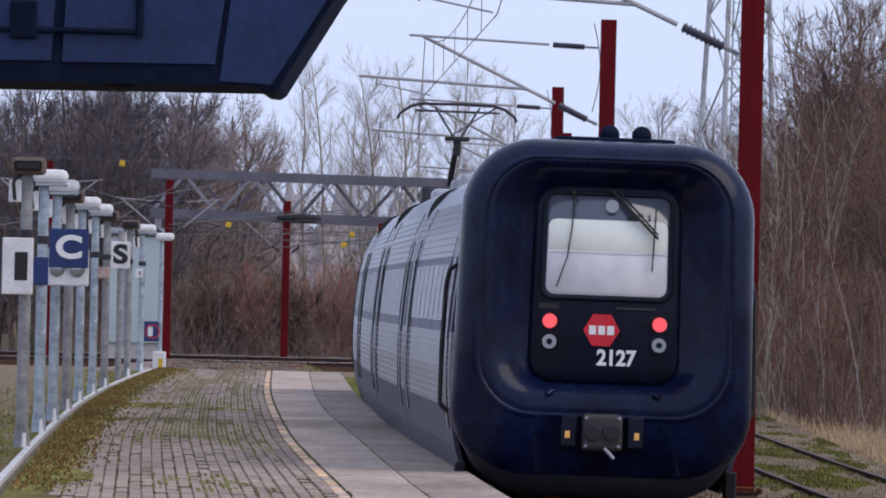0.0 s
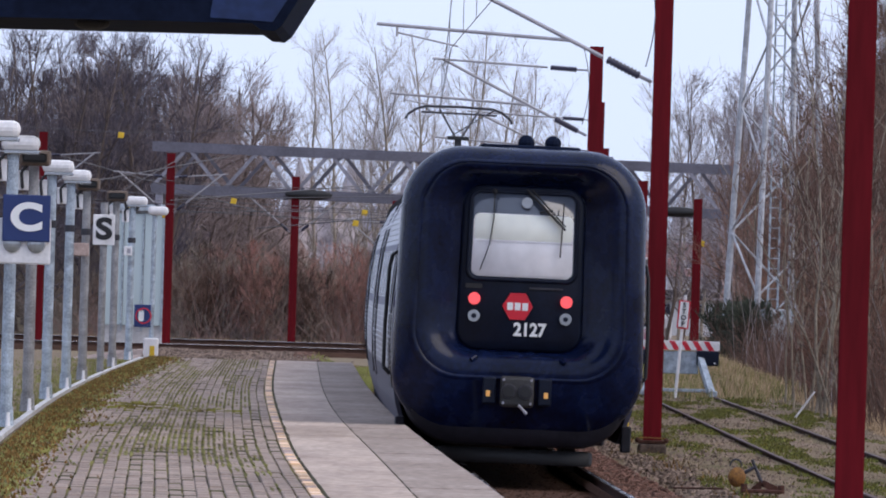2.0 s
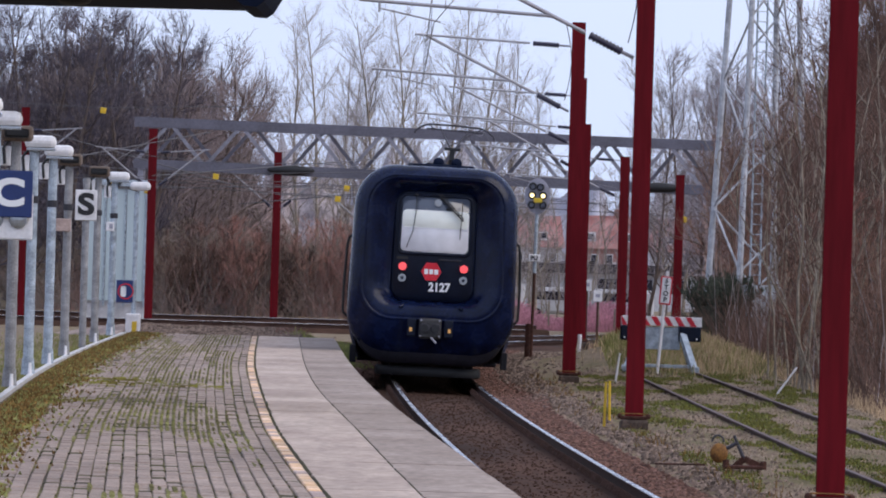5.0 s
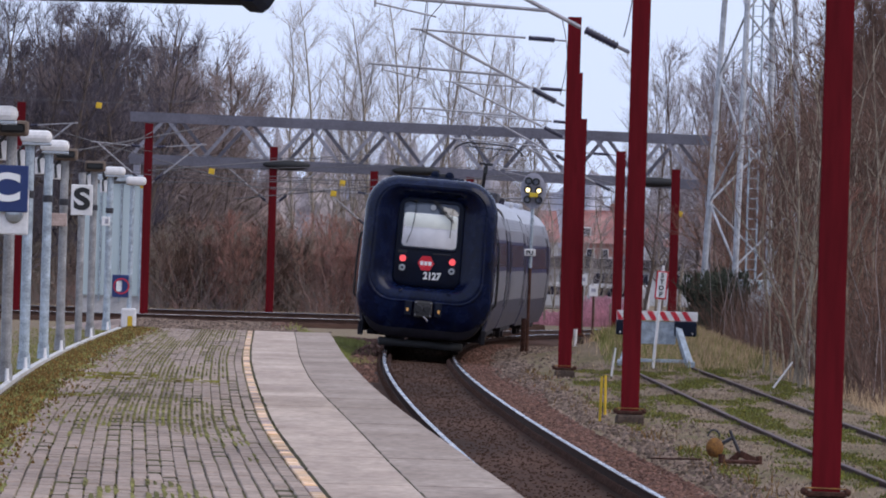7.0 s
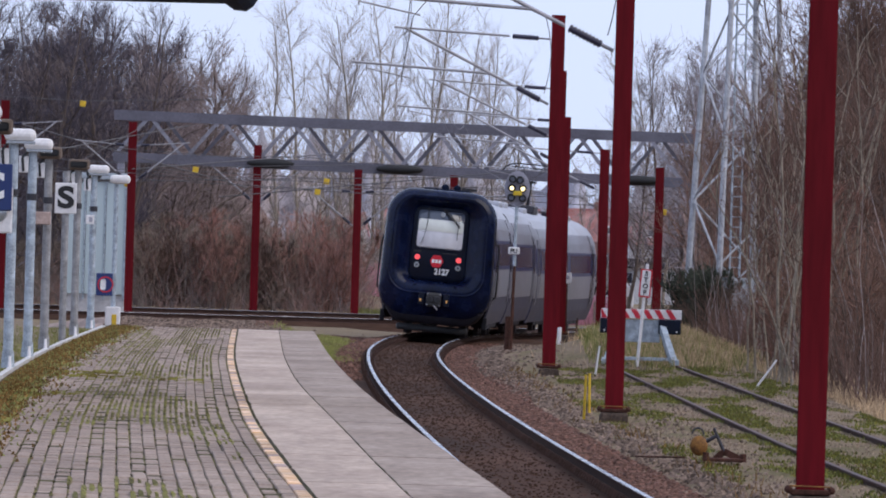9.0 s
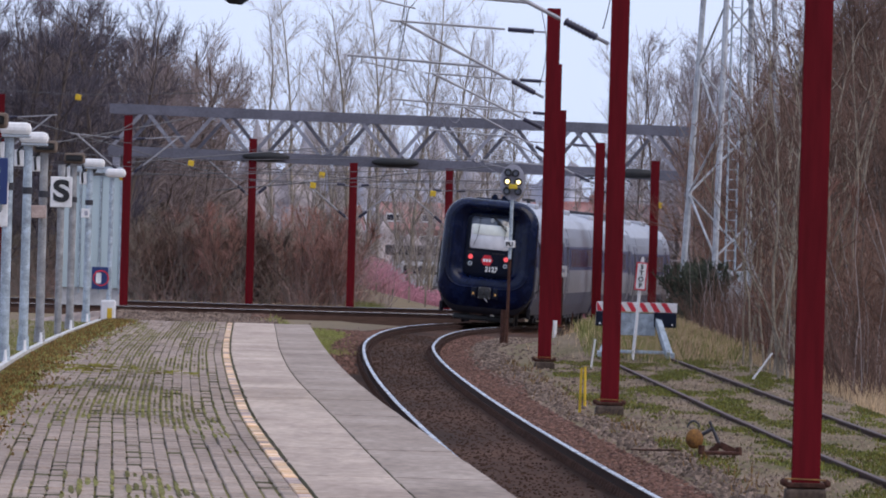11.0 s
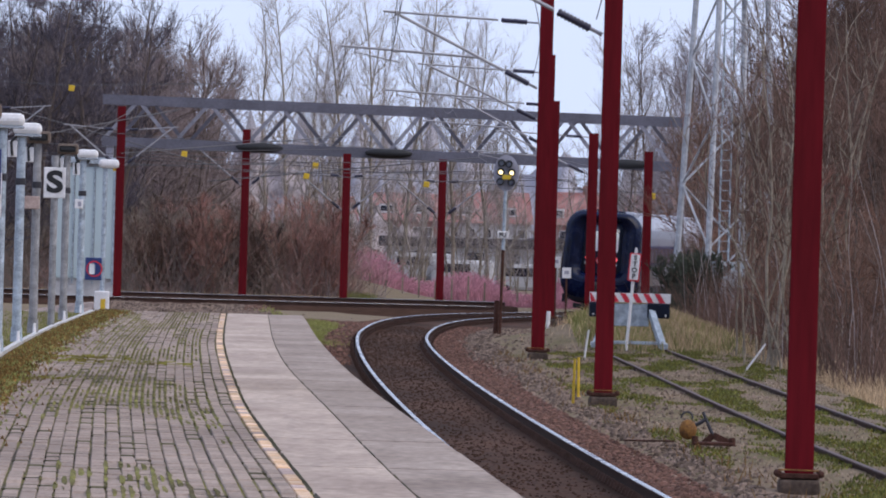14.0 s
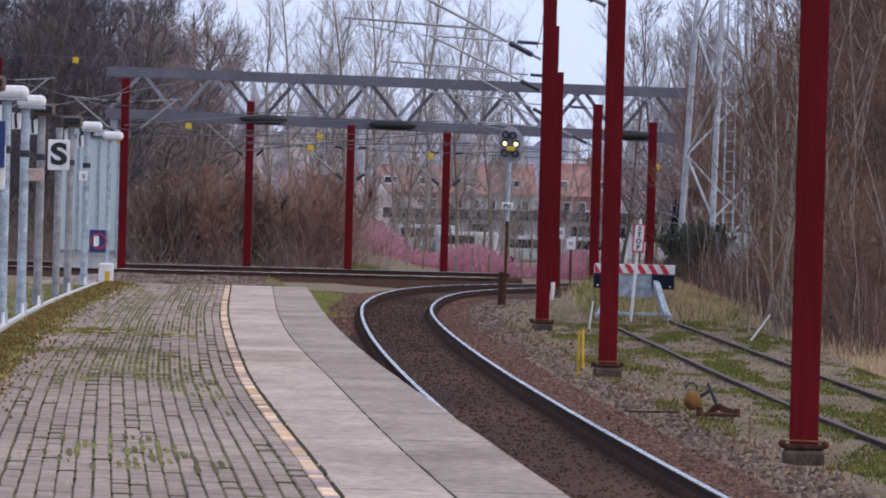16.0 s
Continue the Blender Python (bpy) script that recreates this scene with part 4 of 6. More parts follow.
def far_wires():
    lines = []
    rnd = random.Random(3)
    for y, z0, z1 in ((341, 5.9, 5.3), (357, 5.3, 4.6), (335, 5.0, 4.4)):
        lines.append([(np.array((-26 + 3.4 * k, y + rnd.uniform(-1, 1), z0 + (z1 - z0) * k / 9 - (0.12 if k % 2 else 0))), 0.012) for k in range(10)])
    for a, b in (((-20, 330, 4.2), (-10, 345, 6.6)), ((-16, 340, 6.4), (-8, 352, 4.4)), ((-14, 340, 5.0), (-11.6, 342, 6.5)), ((-9, 350, 4.0), (3, 350, 5.4)), ((-12, 342, 4.9), (-4, 356, 5.9))):
        lines.append([(np.array(a, float), 0.02), (np.array(b, float), 0.02)])
    for tx, ty, tz in TAGS:
        lines.append([(np.array((tx - 7, ty, tz + 0.3)), 0.014), (np.array((tx, ty, tz + 0.1)), 0.014), (np.array((tx + 6, ty, tz + 0.35)), 0.014)])
    V, Fc = tubes(lines, 4)
    tagged(solid("branch_wires", V, Fc, M["wire"]), "overhead wires of the branch tracks", "overhead wire", kind="stuff")


far_wires()

for tx, ty, tz in TAGS:
    ob = part("wire_tag", box(-0.11, 0.11, -0.03, 0.03, -0.11, 0.11, 0.02, pose(tx, ty, tz, 0, 8, 0)), M["yellow"])
    tagged(ob, "small yellow marker plate hung on the wires", "marker plate", "yellow markers on the wires")


def gantry():
    ob = empty("gantry", Matrix.Translation((0, 361, 0)))
    tagged(ob, "long grey steel lattice gantry spanning the tracks", "gantry")
    x0, x1 = -13.4, 9.15
    top, low = (lambda x: 7.12 - 0.012 * (x + 13.4)), (lambda x: 5.5 - 0.017 * (x + 13.4))
    for dy in (-0.5, 0.5):
        bm = bmesh.new()
        rodq = lambda a, b, h: box_between(bm, a, b, h)
        rodq((x0, dy, top(x0)), (x1, dy, top(x1)), 0.19)
        part("top_chord", bm, M["gantry"], ob)
        bm = bmesh.new()
        box_between(bm, (x0, dy, low(x0)), (x1, dy, low(x1)), 0.19)
        # rear bottom chord and diagonals are coloured darker than the front ones
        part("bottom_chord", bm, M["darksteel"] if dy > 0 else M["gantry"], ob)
        n, o = 8, 0.25 + dy * 0.5
        for k in range(n):
            xa, xb = x0 + o + (x1 - x0 - 0.5) * k / n, x0 + o + (x1 - x0 - 0.5) * (k + 1) / n
            xm = (xa + xb) / 2
            bm = bmesh.new()
            box_between(bm, (xa, dy, low(xa)), (xm, dy, top(xm)), 0.138)
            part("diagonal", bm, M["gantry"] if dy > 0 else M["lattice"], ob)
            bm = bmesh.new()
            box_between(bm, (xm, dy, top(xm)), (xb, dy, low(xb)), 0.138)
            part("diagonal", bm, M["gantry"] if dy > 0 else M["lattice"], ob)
    for x in (x0 + 0.3, x1 - 0.1):
        part("leg", box(x - 0.13, x + 0.13, -0.5, 0.5, -0.9, low(x), 0.02), M["steel"], ob)
    for cx in (-7.3, -2.3, 6.9):
        part("cable_trough", ball((cx, -0.7, low(cx) + 0.02), 1.0, 14, (0.95, 0.2, 0.19)), M["black"], ob)


def box_between(bm, a, b, w):
    a, b = Vector(a), Vector(b)
    d = b - a
    r = bmesh.ops.create_cube(bm, size=1.0)
    m = Matrix.Translation((a + b) / 2) @ d.to_track_quat("X", "Z").to_matrix().to_4x4() @ Matrix.Diagonal((d.length, w, w * 2 if w > 0.14 else w, 1))
    bmesh.ops.transform(bm, matrix=m, verts=r["verts"])
    return bm


gantry()


def tower():
    ob = empty("lattice_tower", Matrix.Translation((8.27, 276, 0.2)) @ Matrix.Rotation(radians(24), 4, "Z"))
    tagged(ob, "tall galvanised lattice mast with zigzag braces", "lattice tower")
    H, w0, w1 = 17.0, 1.117, 0.53
    def corner(k, z):
        w = w0 + (w1 - w0) * z / H
        return Vector(((-1, 1, 1, -1)[k] * w, (-1, -1, 1, 1)[k] * w, z))
    for k in range(4):
        part("leg", rod(corner(k, 0), corner(k, H), 0.1, 0.08, 8), M["towergrey"], ob)
        for j in range(9):
            za, zb = j * 1.88, (j + 1) * 1.88
            a, b = (k, (k + 1) % 4) if (j + k) % 2 else ((k + 1) % 4, k)
            part("brace", rod(corner(a, za), corner(b, zb), 0.034, None, 6), M["towergrey"], ob)
    bm = bmesh.new()
    for s in (-0.16, 0.16):
        rod_bm(bm, (s, 0.1, 0), (s, 0.1, H), 0.03, None, 6)
    for j in range(52):
        rod_bm(bm, (-0.16, 0.1, 0.3 * j + 0.3), (0.16, 0.1, 0.3 * j + 0.3), 0.014, None, 5)
    part("ladder", bm, M["galv"], ob)
    part("equipment_cabinet", box(-0.5, 0.4, -0.6, 0.3, 0.0, 1.5, 0.03), M["galv"], ob, "pale grey cabinet in the tower's foot")


tower()

# ================= platform furniture =================


def lamp_pole(x, y, kind, h=3.0):
    ob = empty("lamp_pole", Matrix.Translation((x, y, PLAT)))
    tagged(ob, "galvanised steel lamp pole with a %s head" % ("white hooded" if kind == 0 else "beige square"), "lamp pole", "lamp poles along the platform kerb")
    zinc = M["galv"] if kind == 0 else M["galvdull"]
    part("post", rod((0, 0, 0), (0, 0, h), 0.07, 0.064, 14), zinc, ob)
    part("foot_sleeve", rod((0, 0, 0), (0, 0, 0.22), 0.095, 0.08, 14), zinc, ob)
    part("foot_bolt", rod((0.03, -0.11, 0), (0.03, -0.1, 0.16), 0.028, 0.02, 8), M["white_paint"], ob)
    part("clamp_band", rod((0, 0, h - 0.72), (0, 0, h - 0.62), 0.079, None, 14), M["darksteel"], ob)
    if kind == 0:
        hd = part("lamp_head", box(-0.13, 0.29, -0.13, 0.13, h + 0.01, h + 0.185, 0.07), M["white_paint"], ob, "white rounded lamp hood")
        part("lens", box(-0.1, 0.28, -0.12, 0.12, h - 0.02, h + 0.02, 0.01), M["lamp_off"], hd)
    else:
        hd = part("lamp_head", box(-0.18, 0.2, -0.16, 0.16, h - 0.02, h + 0.17, 0.045), M["old_concrete"], ob, "beige lamp box with dark front")
        part("lens", box(-0.14, 0.16, -0.17, -0.15, h + 0.02, h + 0.13, 0.03), M["black"], hd)
    br = part("side_bracket", box(-0.2, -0.06, -0.05, 0.05, h - 0.32, h - 0.08, 0.01), M["white_paint"], ob)
    part("cable_loop", rod_bm(rod((-0.13, -0.06, h - 0.3), (-0.15, -0.06, h - 0.1), 0.02), (-0.15, -0.06, h - 0.1), (-0.05, -0.05, h + 0.02), 0.018), M["black"], br)
    return ob


POLES = [(-4.66, 80.7, 1), (-5.0, 91.7, 0), (-5.3, 101.8, 0), (-5.63, 113.1, 1), (-5.93, 124.0, 0), (-6.2, 135.5, 0), (-6.44, 146.3, 1), (-6.86, 168.0, 1), (-7.1, 181.6, 0)]
for px_, py_, k_ in POLES:
    lamp_pole(px_, py_, k_)


def letter_sign(letter, x, y, z, w, h, plate, ink, post, label):
    ob = empty("letter_sign", Matrix.Translation((x, y, PLAT)))
    tagged(ob, label, "sign")
    if post:
        part("post", rod((0, 0.06, 0), (0, 0.06, z + h / 2 + 0.2), 0.06, None, 12), M["galvdull"], ob)
    pl = part("plate", box(-w / 2, w / 2, -0.03, 0.0, z - h / 2, z + h / 2, 0.012), plate, ob)
    text_mesh("letter", letter, h * (0.8 if letter == "C" else 0.95), Matrix.Translation((0, -0.034, z)) @ FACE @ Matrix.Diagonal((1.22, 1, 1, 1)), ink, pl, 0.004, 0.04)
    return ob, pl


letter_sign("S", -6.66, 158.2, 2.42, 0.37, 0.52, M["white_paint"], M["black"], True, "white sign plate with black letter S on a steel post")
csign, cplate = letter_sign("C", -5.12, 101.5, 2.28, 0.52, 0.51, M["signblue"], M["white"], False, "navy sign with white letter C on a pole")
cb = part("lower_plate", box(-0.32, 0.27, 0.03, 0.06, 1.78, 2.28, 0.02), M["white_paint"], csign, "white plate with two grey domes")
for dx in (-0.15, 0.11):
    part("dome", ball((dx, 0.02, 2.0), 0.1, 12, (1, 0.4, 1)), M["lamp_off"], cb)


def notice(x, y, z, w, h, plate, label, mark=None):
    """A flat notice fixed to a lamp pole."""
    ob = empty("notice_plate", Matrix.Translation((x, y, PLAT + z)))
    tagged(ob, label, "sign")
    pl = part("plate", box(-w / 2, w / 2, -0.03, 0.0, -h / 2, h / 2, 0.012), plate, ob)
    part("clip", box(-0.05, 0.05, 0.0, 0.1, -0.04, 0.04, 0.005), M["galv"], ob)
    if mark:
        part("mark", box(-w * 0.1, w * 0.32, -0.034, -0.028, -h * 0.25, h * 0.25, 0.002), mark, pl)


notice(-4.74, 80.58, 1.98, 0.34, 0.62, M["white_paint"], "white notice plate with a dark mark on a lamp pole", M["black"])
notice(-5.1, 91.58, 1.95, 0.36, 0.34, M["signblue"], "plain navy notice plate on a lamp pole")
notice(-6.5, 146.18, 2.05, 0.24, 0.2, M["pinkstone"], "small beige box lid on a lamp pole")
notice(-7.16, 181.48, 2.12, 0.16, 0.18, M["white_paint"], "small white square plate on a lamp pole", M["steel"])


def starting_signal():
    ob = empty("platform_signal", Matrix.Translation((-7.42, 190.2, 0.4)))
    tagged(ob, "dark round platform signal with a yellow lens", "railway signal")
    part("post", rod((0, 0, 0), (0, 0, 3.2), 0.045, None, 10), M["galv"], ob)
    hd = part("head", disc((-0.02, -0.08, 3.25), 0.17, 0.08, 24), M["black"], ob)
    part("hood", disc((-0.05, -0.2, 3.2), 0.08, 0.14, 16), M["black"], hd)
    part("lens", disc((-0.05, -0.28, 3.18), 0.035, 0.02, 12), M["yellow"], hd)


starting_signal()


def crossing_sign():
    ob = empty("no_walking_sign", Matrix.Translation((-7.03, 191.0, 0.42)))
    tagged(ob, "dark blue no-crossing sign on a grey lamp post", "sign")
    part("post", rod((0.02, 0.03, 0), (0.02, 0.03, 3.02), 0.05, None, 10), M["galv"], ob)
    part("lamp_head", box(-0.12, 0.3, -0.12, 0.14, 3.02, 3.2, 0.07), M["white_paint"], ob, "white rounded lamp hood")
    pl = part("plate", box(-0.34, 0.0, -0.02, 0.01, 0.72, 1.18, 0.01), M["signblue"], ob)
    bm = bmesh.new()
    bmesh.ops.create_circle(bm, segments=24, radius=0.165, matrix=Matrix.Translation((-0.15, -0.03, 0.95)) @ FACE)
    geo = bmesh.ops.extrude_edge_only(bm, edges=bm.edges[:])
    vs = [v for v in geo["geom"] if isinstance(v, bmesh.types.BMVert)]
    bmesh.ops.scale(bm, verts=vs, vec=(0.84, 1, 0.84), space=Matrix.Translation((0.15, 0.03, -0.95)))
    part("red_ring", bm, M["signred"], pl)
    part("white_mark", box(-0.25, -0.14, -0.032, -0.022, 0.84, 1.06, 0.03), M["white"], pl)
    bx = part("ground_box", box(-0.13, 0.17, -0.12, 0.12, 0.1, 0.5, 0.03), M["white_paint"], ob, "white box with a yellow stripe")
    part("stripe", box(0.0, 0.1, -0.13, -0.118, 0.12, 0.34, 0.004), M["yellow"], bx)


crossing_sign()


def canopy():
    ob = empty("canopy", Matrix.Translation((-0.2, 101.3, 0.07)))
    tagged(ob, "navy platform canopy with panelled fascia and slanted end", "canopy", kind="structure")
    face = [(-9.0, 4.92), (-2.52, 4.95), (-2.42, 4.88), (-2.28, 4.87), (-2.2, 4.93), (-1.45, 6.18), (-0.9, 7.0), (-9.0, 7.0)]
    V = [(x, 0.0, z) for x, z in face] + [(x, 5.0, z) for x, z in face]
    n = len(face)
    Fc = [tuple(range(n)), tuple(range(2 * n - 1, n - 1, -1))] + [(k, (k + 1) % n, n + (k + 1) % n, n + k) for k in range(n)]
    # shade on the underside is painted in with the shell's darker navy
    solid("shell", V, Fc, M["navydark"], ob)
    # proud fascia panels and a dark lower board
    for xa, xb, xc, xd in ((-9.0, -5.2, -5.13, -9.0), (-5.06, -3.05, -2.82, -4.98)):
        V = [(xa, -0.03, 5.21), (xb, -0.03, 5.22), (xc, -0.03, 6.95), (xd, -0.03, 6.95)]
        V += [(x, -0.002, z) for x, y, z in V]
        solid("fascia_panel", V, [(0, 1, 2, 3), (7, 6, 5, 4), (0, 4, 5, 1), (1, 5, 6, 2), (2, 6, 7, 3), (3, 7, 4, 0)], M["navy"], ob, "blue painted metal panel")
    V = [(-2.98, -0.016, 5.0), (-2.3, -0.016, 4.97), (-1.53, -0.016, 6.2), (-1.05, -0.016, 6.95), (-2.75, -0.016, 6.95)]
    V += [(x, -0.002, z) for x, y, z in V]
    solid("end_panel", V, [(0, 1, 2, 3, 4), (9, 8, 7, 6, 5)] + [(k, 5 + k, 5 + (k + 1) % 5, (k + 1) % 5) for k in range(5)], M["navy"], ob, "slanted navy end panel")
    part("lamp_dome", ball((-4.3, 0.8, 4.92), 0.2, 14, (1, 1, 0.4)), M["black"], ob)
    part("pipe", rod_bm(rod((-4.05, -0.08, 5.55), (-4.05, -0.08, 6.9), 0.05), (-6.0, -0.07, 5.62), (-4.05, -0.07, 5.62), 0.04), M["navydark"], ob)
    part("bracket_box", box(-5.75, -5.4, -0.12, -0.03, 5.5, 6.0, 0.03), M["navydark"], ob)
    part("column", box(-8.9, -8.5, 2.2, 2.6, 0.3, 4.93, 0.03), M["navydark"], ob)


canopy()


def shelter():
    """Pale glazed building beyond the platform end."""
    ob = empty("glazed_building", Matrix.Translation((-13.85, 346, -0.45)))
    tagged(ob, "pale green glazed building behind the sign poles", "building")
    part("wall", box(-0.75, 1.55, 0.2, 6, 0, 4.95, 0.03), M["render"], ob)
    for k in range(3):
        x = -0.7 + k * 0.75
        p = part("glass_panel", box(x, x + 0.68, 0.1, 0.2, 0.7, 4.85, 0.01), M["glassgreen"], ob)
        part("mullion", box(x + 0.68, x + 0.74, 0.06, 0.2, 0.5, 4.9), M["galv"], p)
    part("roof_edge", box(-0.85, 1.65, -0.1, 6.2, 4.95, 5.2, 0.03), M["galv"], ob)


shelter()

# ================= signals and yard things =================


def signal():
    z0 = level(220.2) - 0.25
    ob = empty("railway_signal", Matrix.Translation((1.33, 220.2, z0)))
    tagged(ob, "colour light signal with two lit white lamps on a post", "railway signal")
    part("post", rod((0, 0, 0), (0.05, 0, 3.6), 0.036, None, 10), M["rust"], ob)
    part("upper_post", rod((0.03, -0.02, 2.2), (0.05, -0.02, 3.7), 0.04, None, 10), M["galv"], ob)
    part("base_post", rod((-0.1, 0.1, 0), (-0.08, 0.1, 1.0), 0.06, None, 8), M["rust"], ob)
    bm = bmesh.new()
    bmesh.ops.create_cone(bm, cap_ends=True, segments=32, radius1=0.34, radius2=0.34, depth=0.03, matrix=Matrix.Translation((0.05, -0.1, 4.02)) @ Matrix.Diagonal((0.88, 1, 1.25, 1)) @ Matrix.Rotation(math.pi / 2, 4, "X"))
    head = part("backplate", bm, M["steel"], ob, "mottled grey oval backplate")
    for dx, dz, lit in ((-0.11, 4.03, 1), (0.15, 4.02, 1), (-0.1, 4.24, 0), (0.08, 4.22, 0), (-0.12, 3.80, 0), (0.15, 3.79, 0)):
        part("hood", disc((dx + 0.03, -0.17, dz + 0.01), 0.095, 0.12, 16), M["black"], head)
        part("lens", disc((dx + 0.03, -0.24, dz), 0.052 if lit else 0.06, 0.02, 16), M["lampwhite"] if lit else M["pane"], head)
    part("number_plate", box(-0.04, 0.16, -0.28, -0.24, 3.86, 3.97, 0.01), M["lampyel"], head)
    pl = part("post_plate", box(-0.12, 0.15, -0.1, -0.06, 2.47, 2.64, 0.02), M["white_paint"], ob)
    text_mesh("letters", "PU", 0.14, Matrix.Translation((0.01, -0.104, 2.55)) @ FACE, M["black"], pl)


signal()


def small_sign(x, y, z, top, label):
    ob = empty("trackside_sign", Matrix.Translation((x, y, z)))
    tagged(ob, label, "sign", "small white trackside signs")
    part("post", rod((0, 0, 0), (0, 0, top), 0.035, None, 8), M["rust"], ob)
    pl = part("plate", box(-0.15, 0.15, -0.06, -0.03, top - 0.36, top, 0.01), M["white_paint"], ob)
    part("mark", box(-0.08, 0.08, -0.066, -0.058, top - 0.22, top - 0.1), M["steel"], pl)


small_sign(3.6, 303.4, -0.85, 2.5, "small white square sign on a rusty post by the track")
small_sign(4.15, 318.0, -0.85, 2.1, "small white sign on a short post by the track")


def stop_sign():
    m = Matrix.Translation((3.88, 197.6, -0.12)) @ Matrix.Rotation(radians(4.2), 4, "Y")
    ob = empty("stop_sign", m)
    tagged(ob, "leaning white post with an upright STOP plate", "sign")
    part("post", rod((0, 0, 0), (0, 0, 2.2), 0.035, None, 10), M["white_paint"], ob)
    pl = part("plate", box(-0.1, 0.1, -0.065, -0.035, 1.55, 2.1, 0.02), M["white_paint"], ob)
    part("rim", box(-0.125, 0.125, -0.058, -0.036, 1.525, 2.125, 0.02), M["signred"], pl, "red rim of the plate")
    for i, ch in enumerate("STOP"):
        text_mesh("letter", ch, 0.14, Matrix.Translation((0, -0.068, 2.025 - i * 0.133)) @ FACE, M["black"], pl)
    part("cap", rod((0, 0, 2.12), (0, 0, 2.24), 0.04, 0.02, 8), M["white_paint"], ob)


stop_sign()


def buffer_stop():
    ob = empty("buffer_stop", Matrix.Translation((3.95, 198.5, -0.06)))
    tagged(ob, "grey steel buffer stop with red and white striped beam", "buffer stop")
    beam = part("beam", box(-0.85, 0.87, -0.02, 0.14, 1.0, 1.2, 0.008), M["white_paint"], ob, "white beam with red slanted stripes")
    for k in range(7):
        xa = -0.83 + k * 0.245
        V = [(xa, -0.026, 1.004), (xa + 0.12, -0.026, 1.004), (xa + 0.2 - 0.2, -0.026, 1.196), (xa - 0.12, -0.026, 1.196)]
        V = [(min(max(x, -0.848), 0.868), y, z) for x, y, z in V]
        V += [(x, -0.021, z) for x, y, z in V]
        solid("stripe", V, [(0, 1, 2, 3), (7, 6, 5, 4), (0, 4, 5, 1), (1, 5, 6, 2), (2, 6, 7, 3), (3, 7, 4, 0)], M["signred"], beam)
    for s in (-1, 1):
        bf = part("buffer_block", box(s * 0.62 - 0.24, s * 0.62 + 0.24, -0.1, 0.3, 0.68, 0.995, 0.03), M["panel"], ob, "black rubber buffer block")
        for dx in (-0.15, 0.15):
            part("bolt", disc((s * 0.62 + dx, -0.11, 0.74), 0.02, 0.02, 8), M["white_paint"], bf)
        part("side_frame", box_between(box_between(bmesh.new(), (s * 0.42, 0.1, 0.95), (s * 0.72, -0.9, 0.06), 0.13), (s * 0.42, 0.1, 0.95), (s * 0.7, 1.4, 0.06), 0.1), M["galv"], ob, "galvanised raking strut")
        part("rail_shoe", box(s * 0.74 - 0.08, s * 0.74 + 0.08, -1.1, -0.7, 0.03, 0.16, 0.02), M["galv"], ob)
    part("web_plate", box(-0.42, 0.42, 0.02, 0.1, 0.5, 0.98, 0.01), M["galv"], ob, "galvanised plate between the struts")
    part("cross_tie", box(-0.72, 0.72, -0.75, -0.66, 0.12, 0.19, 0.01), M["galv"], ob)


buffer_stop()


def point_lever():
    ob = empty("point_lever", Matrix.Translation((3.1, 106.5, -0.03)) @ Matrix.Diagonal((0.76, 0.76, 0.85, 1)))
    tagged(ob, "rusty hand point lever with an orange-brown round weight", "point lever")
    part("bed_plate", box(-0.28, 0.32, -0.4, 0.4, 0.0, 0.045, 0.015), M["rust"], ob)
    part("pivot", box_between(box_between(bmesh.new(), (-0.12, 0, 0.02), (0.02, 0, 0.13), 0.09), (0.3, 0, 0.02), (0.02, 0, 0.13), 0.09), M["rust"], ob)
    part("lug", rod((-0.26, -0.3, 0.0), (-0.26, -0.3, 0.12), 0.05), M["rust"], ob)
    part("lug", rod((0.3, -0.3, 0), (0.3, -0.3, 0.11), 0.05), M["rust"], ob)
    part("arm", rod((0.03, 0, 0.1), (-0.14, 0, 0.44), 0.028, 0.022), M["darksteel"], ob)
    part("weight_arm", rod((-0.1, 0, 0.34), (-0.32, 0, 0.22), 0.026), M["darksteel"], ob)
    w = part("weight", ball((-0.36, 0, 0.2), 0.135, 16, (1, 0.55, 1)), M["rustyel"], ob, "chipped yellow cast weight")
    bm = bmesh.new()
    for k in range(6):
        a, b = math.pi * k / 6, math.pi * (k + 1) / 6
        rod_bm(bm, (-0.38 + 0.09 * math.cos(a), 0, 0.35 + 0.09 * math.sin(a)), (-0.38 + 0.09 * math.cos(b), 0, 0.35 + 0.09 * math.sin(b)), 0.014, None, 6)
    part("grip", bm, M["darksteel"], w)
    part("pull_rod", rod((-1.3, 0.6, 0.02), (-0.55, 0.35, 0.03), 0.012), M["rust"], ob)


point_lever()


def stake(x, y, z, h, r, material, lean, label, tip=None):
    ob = empty("marker_post", Matrix.Translation((x, y, z)) @ Matrix.Rotation(radians(lean), 4, "Y"))
    tagged(ob, label, "marker post", "marker posts in the yard")
    part("stake", rod((0, 0, -0.1), (0, 0, h), r, r * 0.9, 10), material, ob)
    if tip:
        part("tip", rod((0, 0, h), (0, 0, h + 0.08), r * 1.05, r * 0.4, 10), tip, ob)


stake(1.93, 136.7, -0.2, 0.72, 0.022, M["yellow"], 1, "worn yellow marker post in the ballast edge")
stake(2.03, 138.2, -0.2, 0.72, 0.022, M["yellow"], -1, "worn yellow marker post in the ballast edge")
stake(2.45, 219.4, -0.12, 0.66, 0.055, M["white_paint"], 1.5, "short white post beside a mast")
stake(5.55, 171.6, -0.12, 0.68, 0.021, M["white_paint"], 35, "white stake leaning over in the grass")
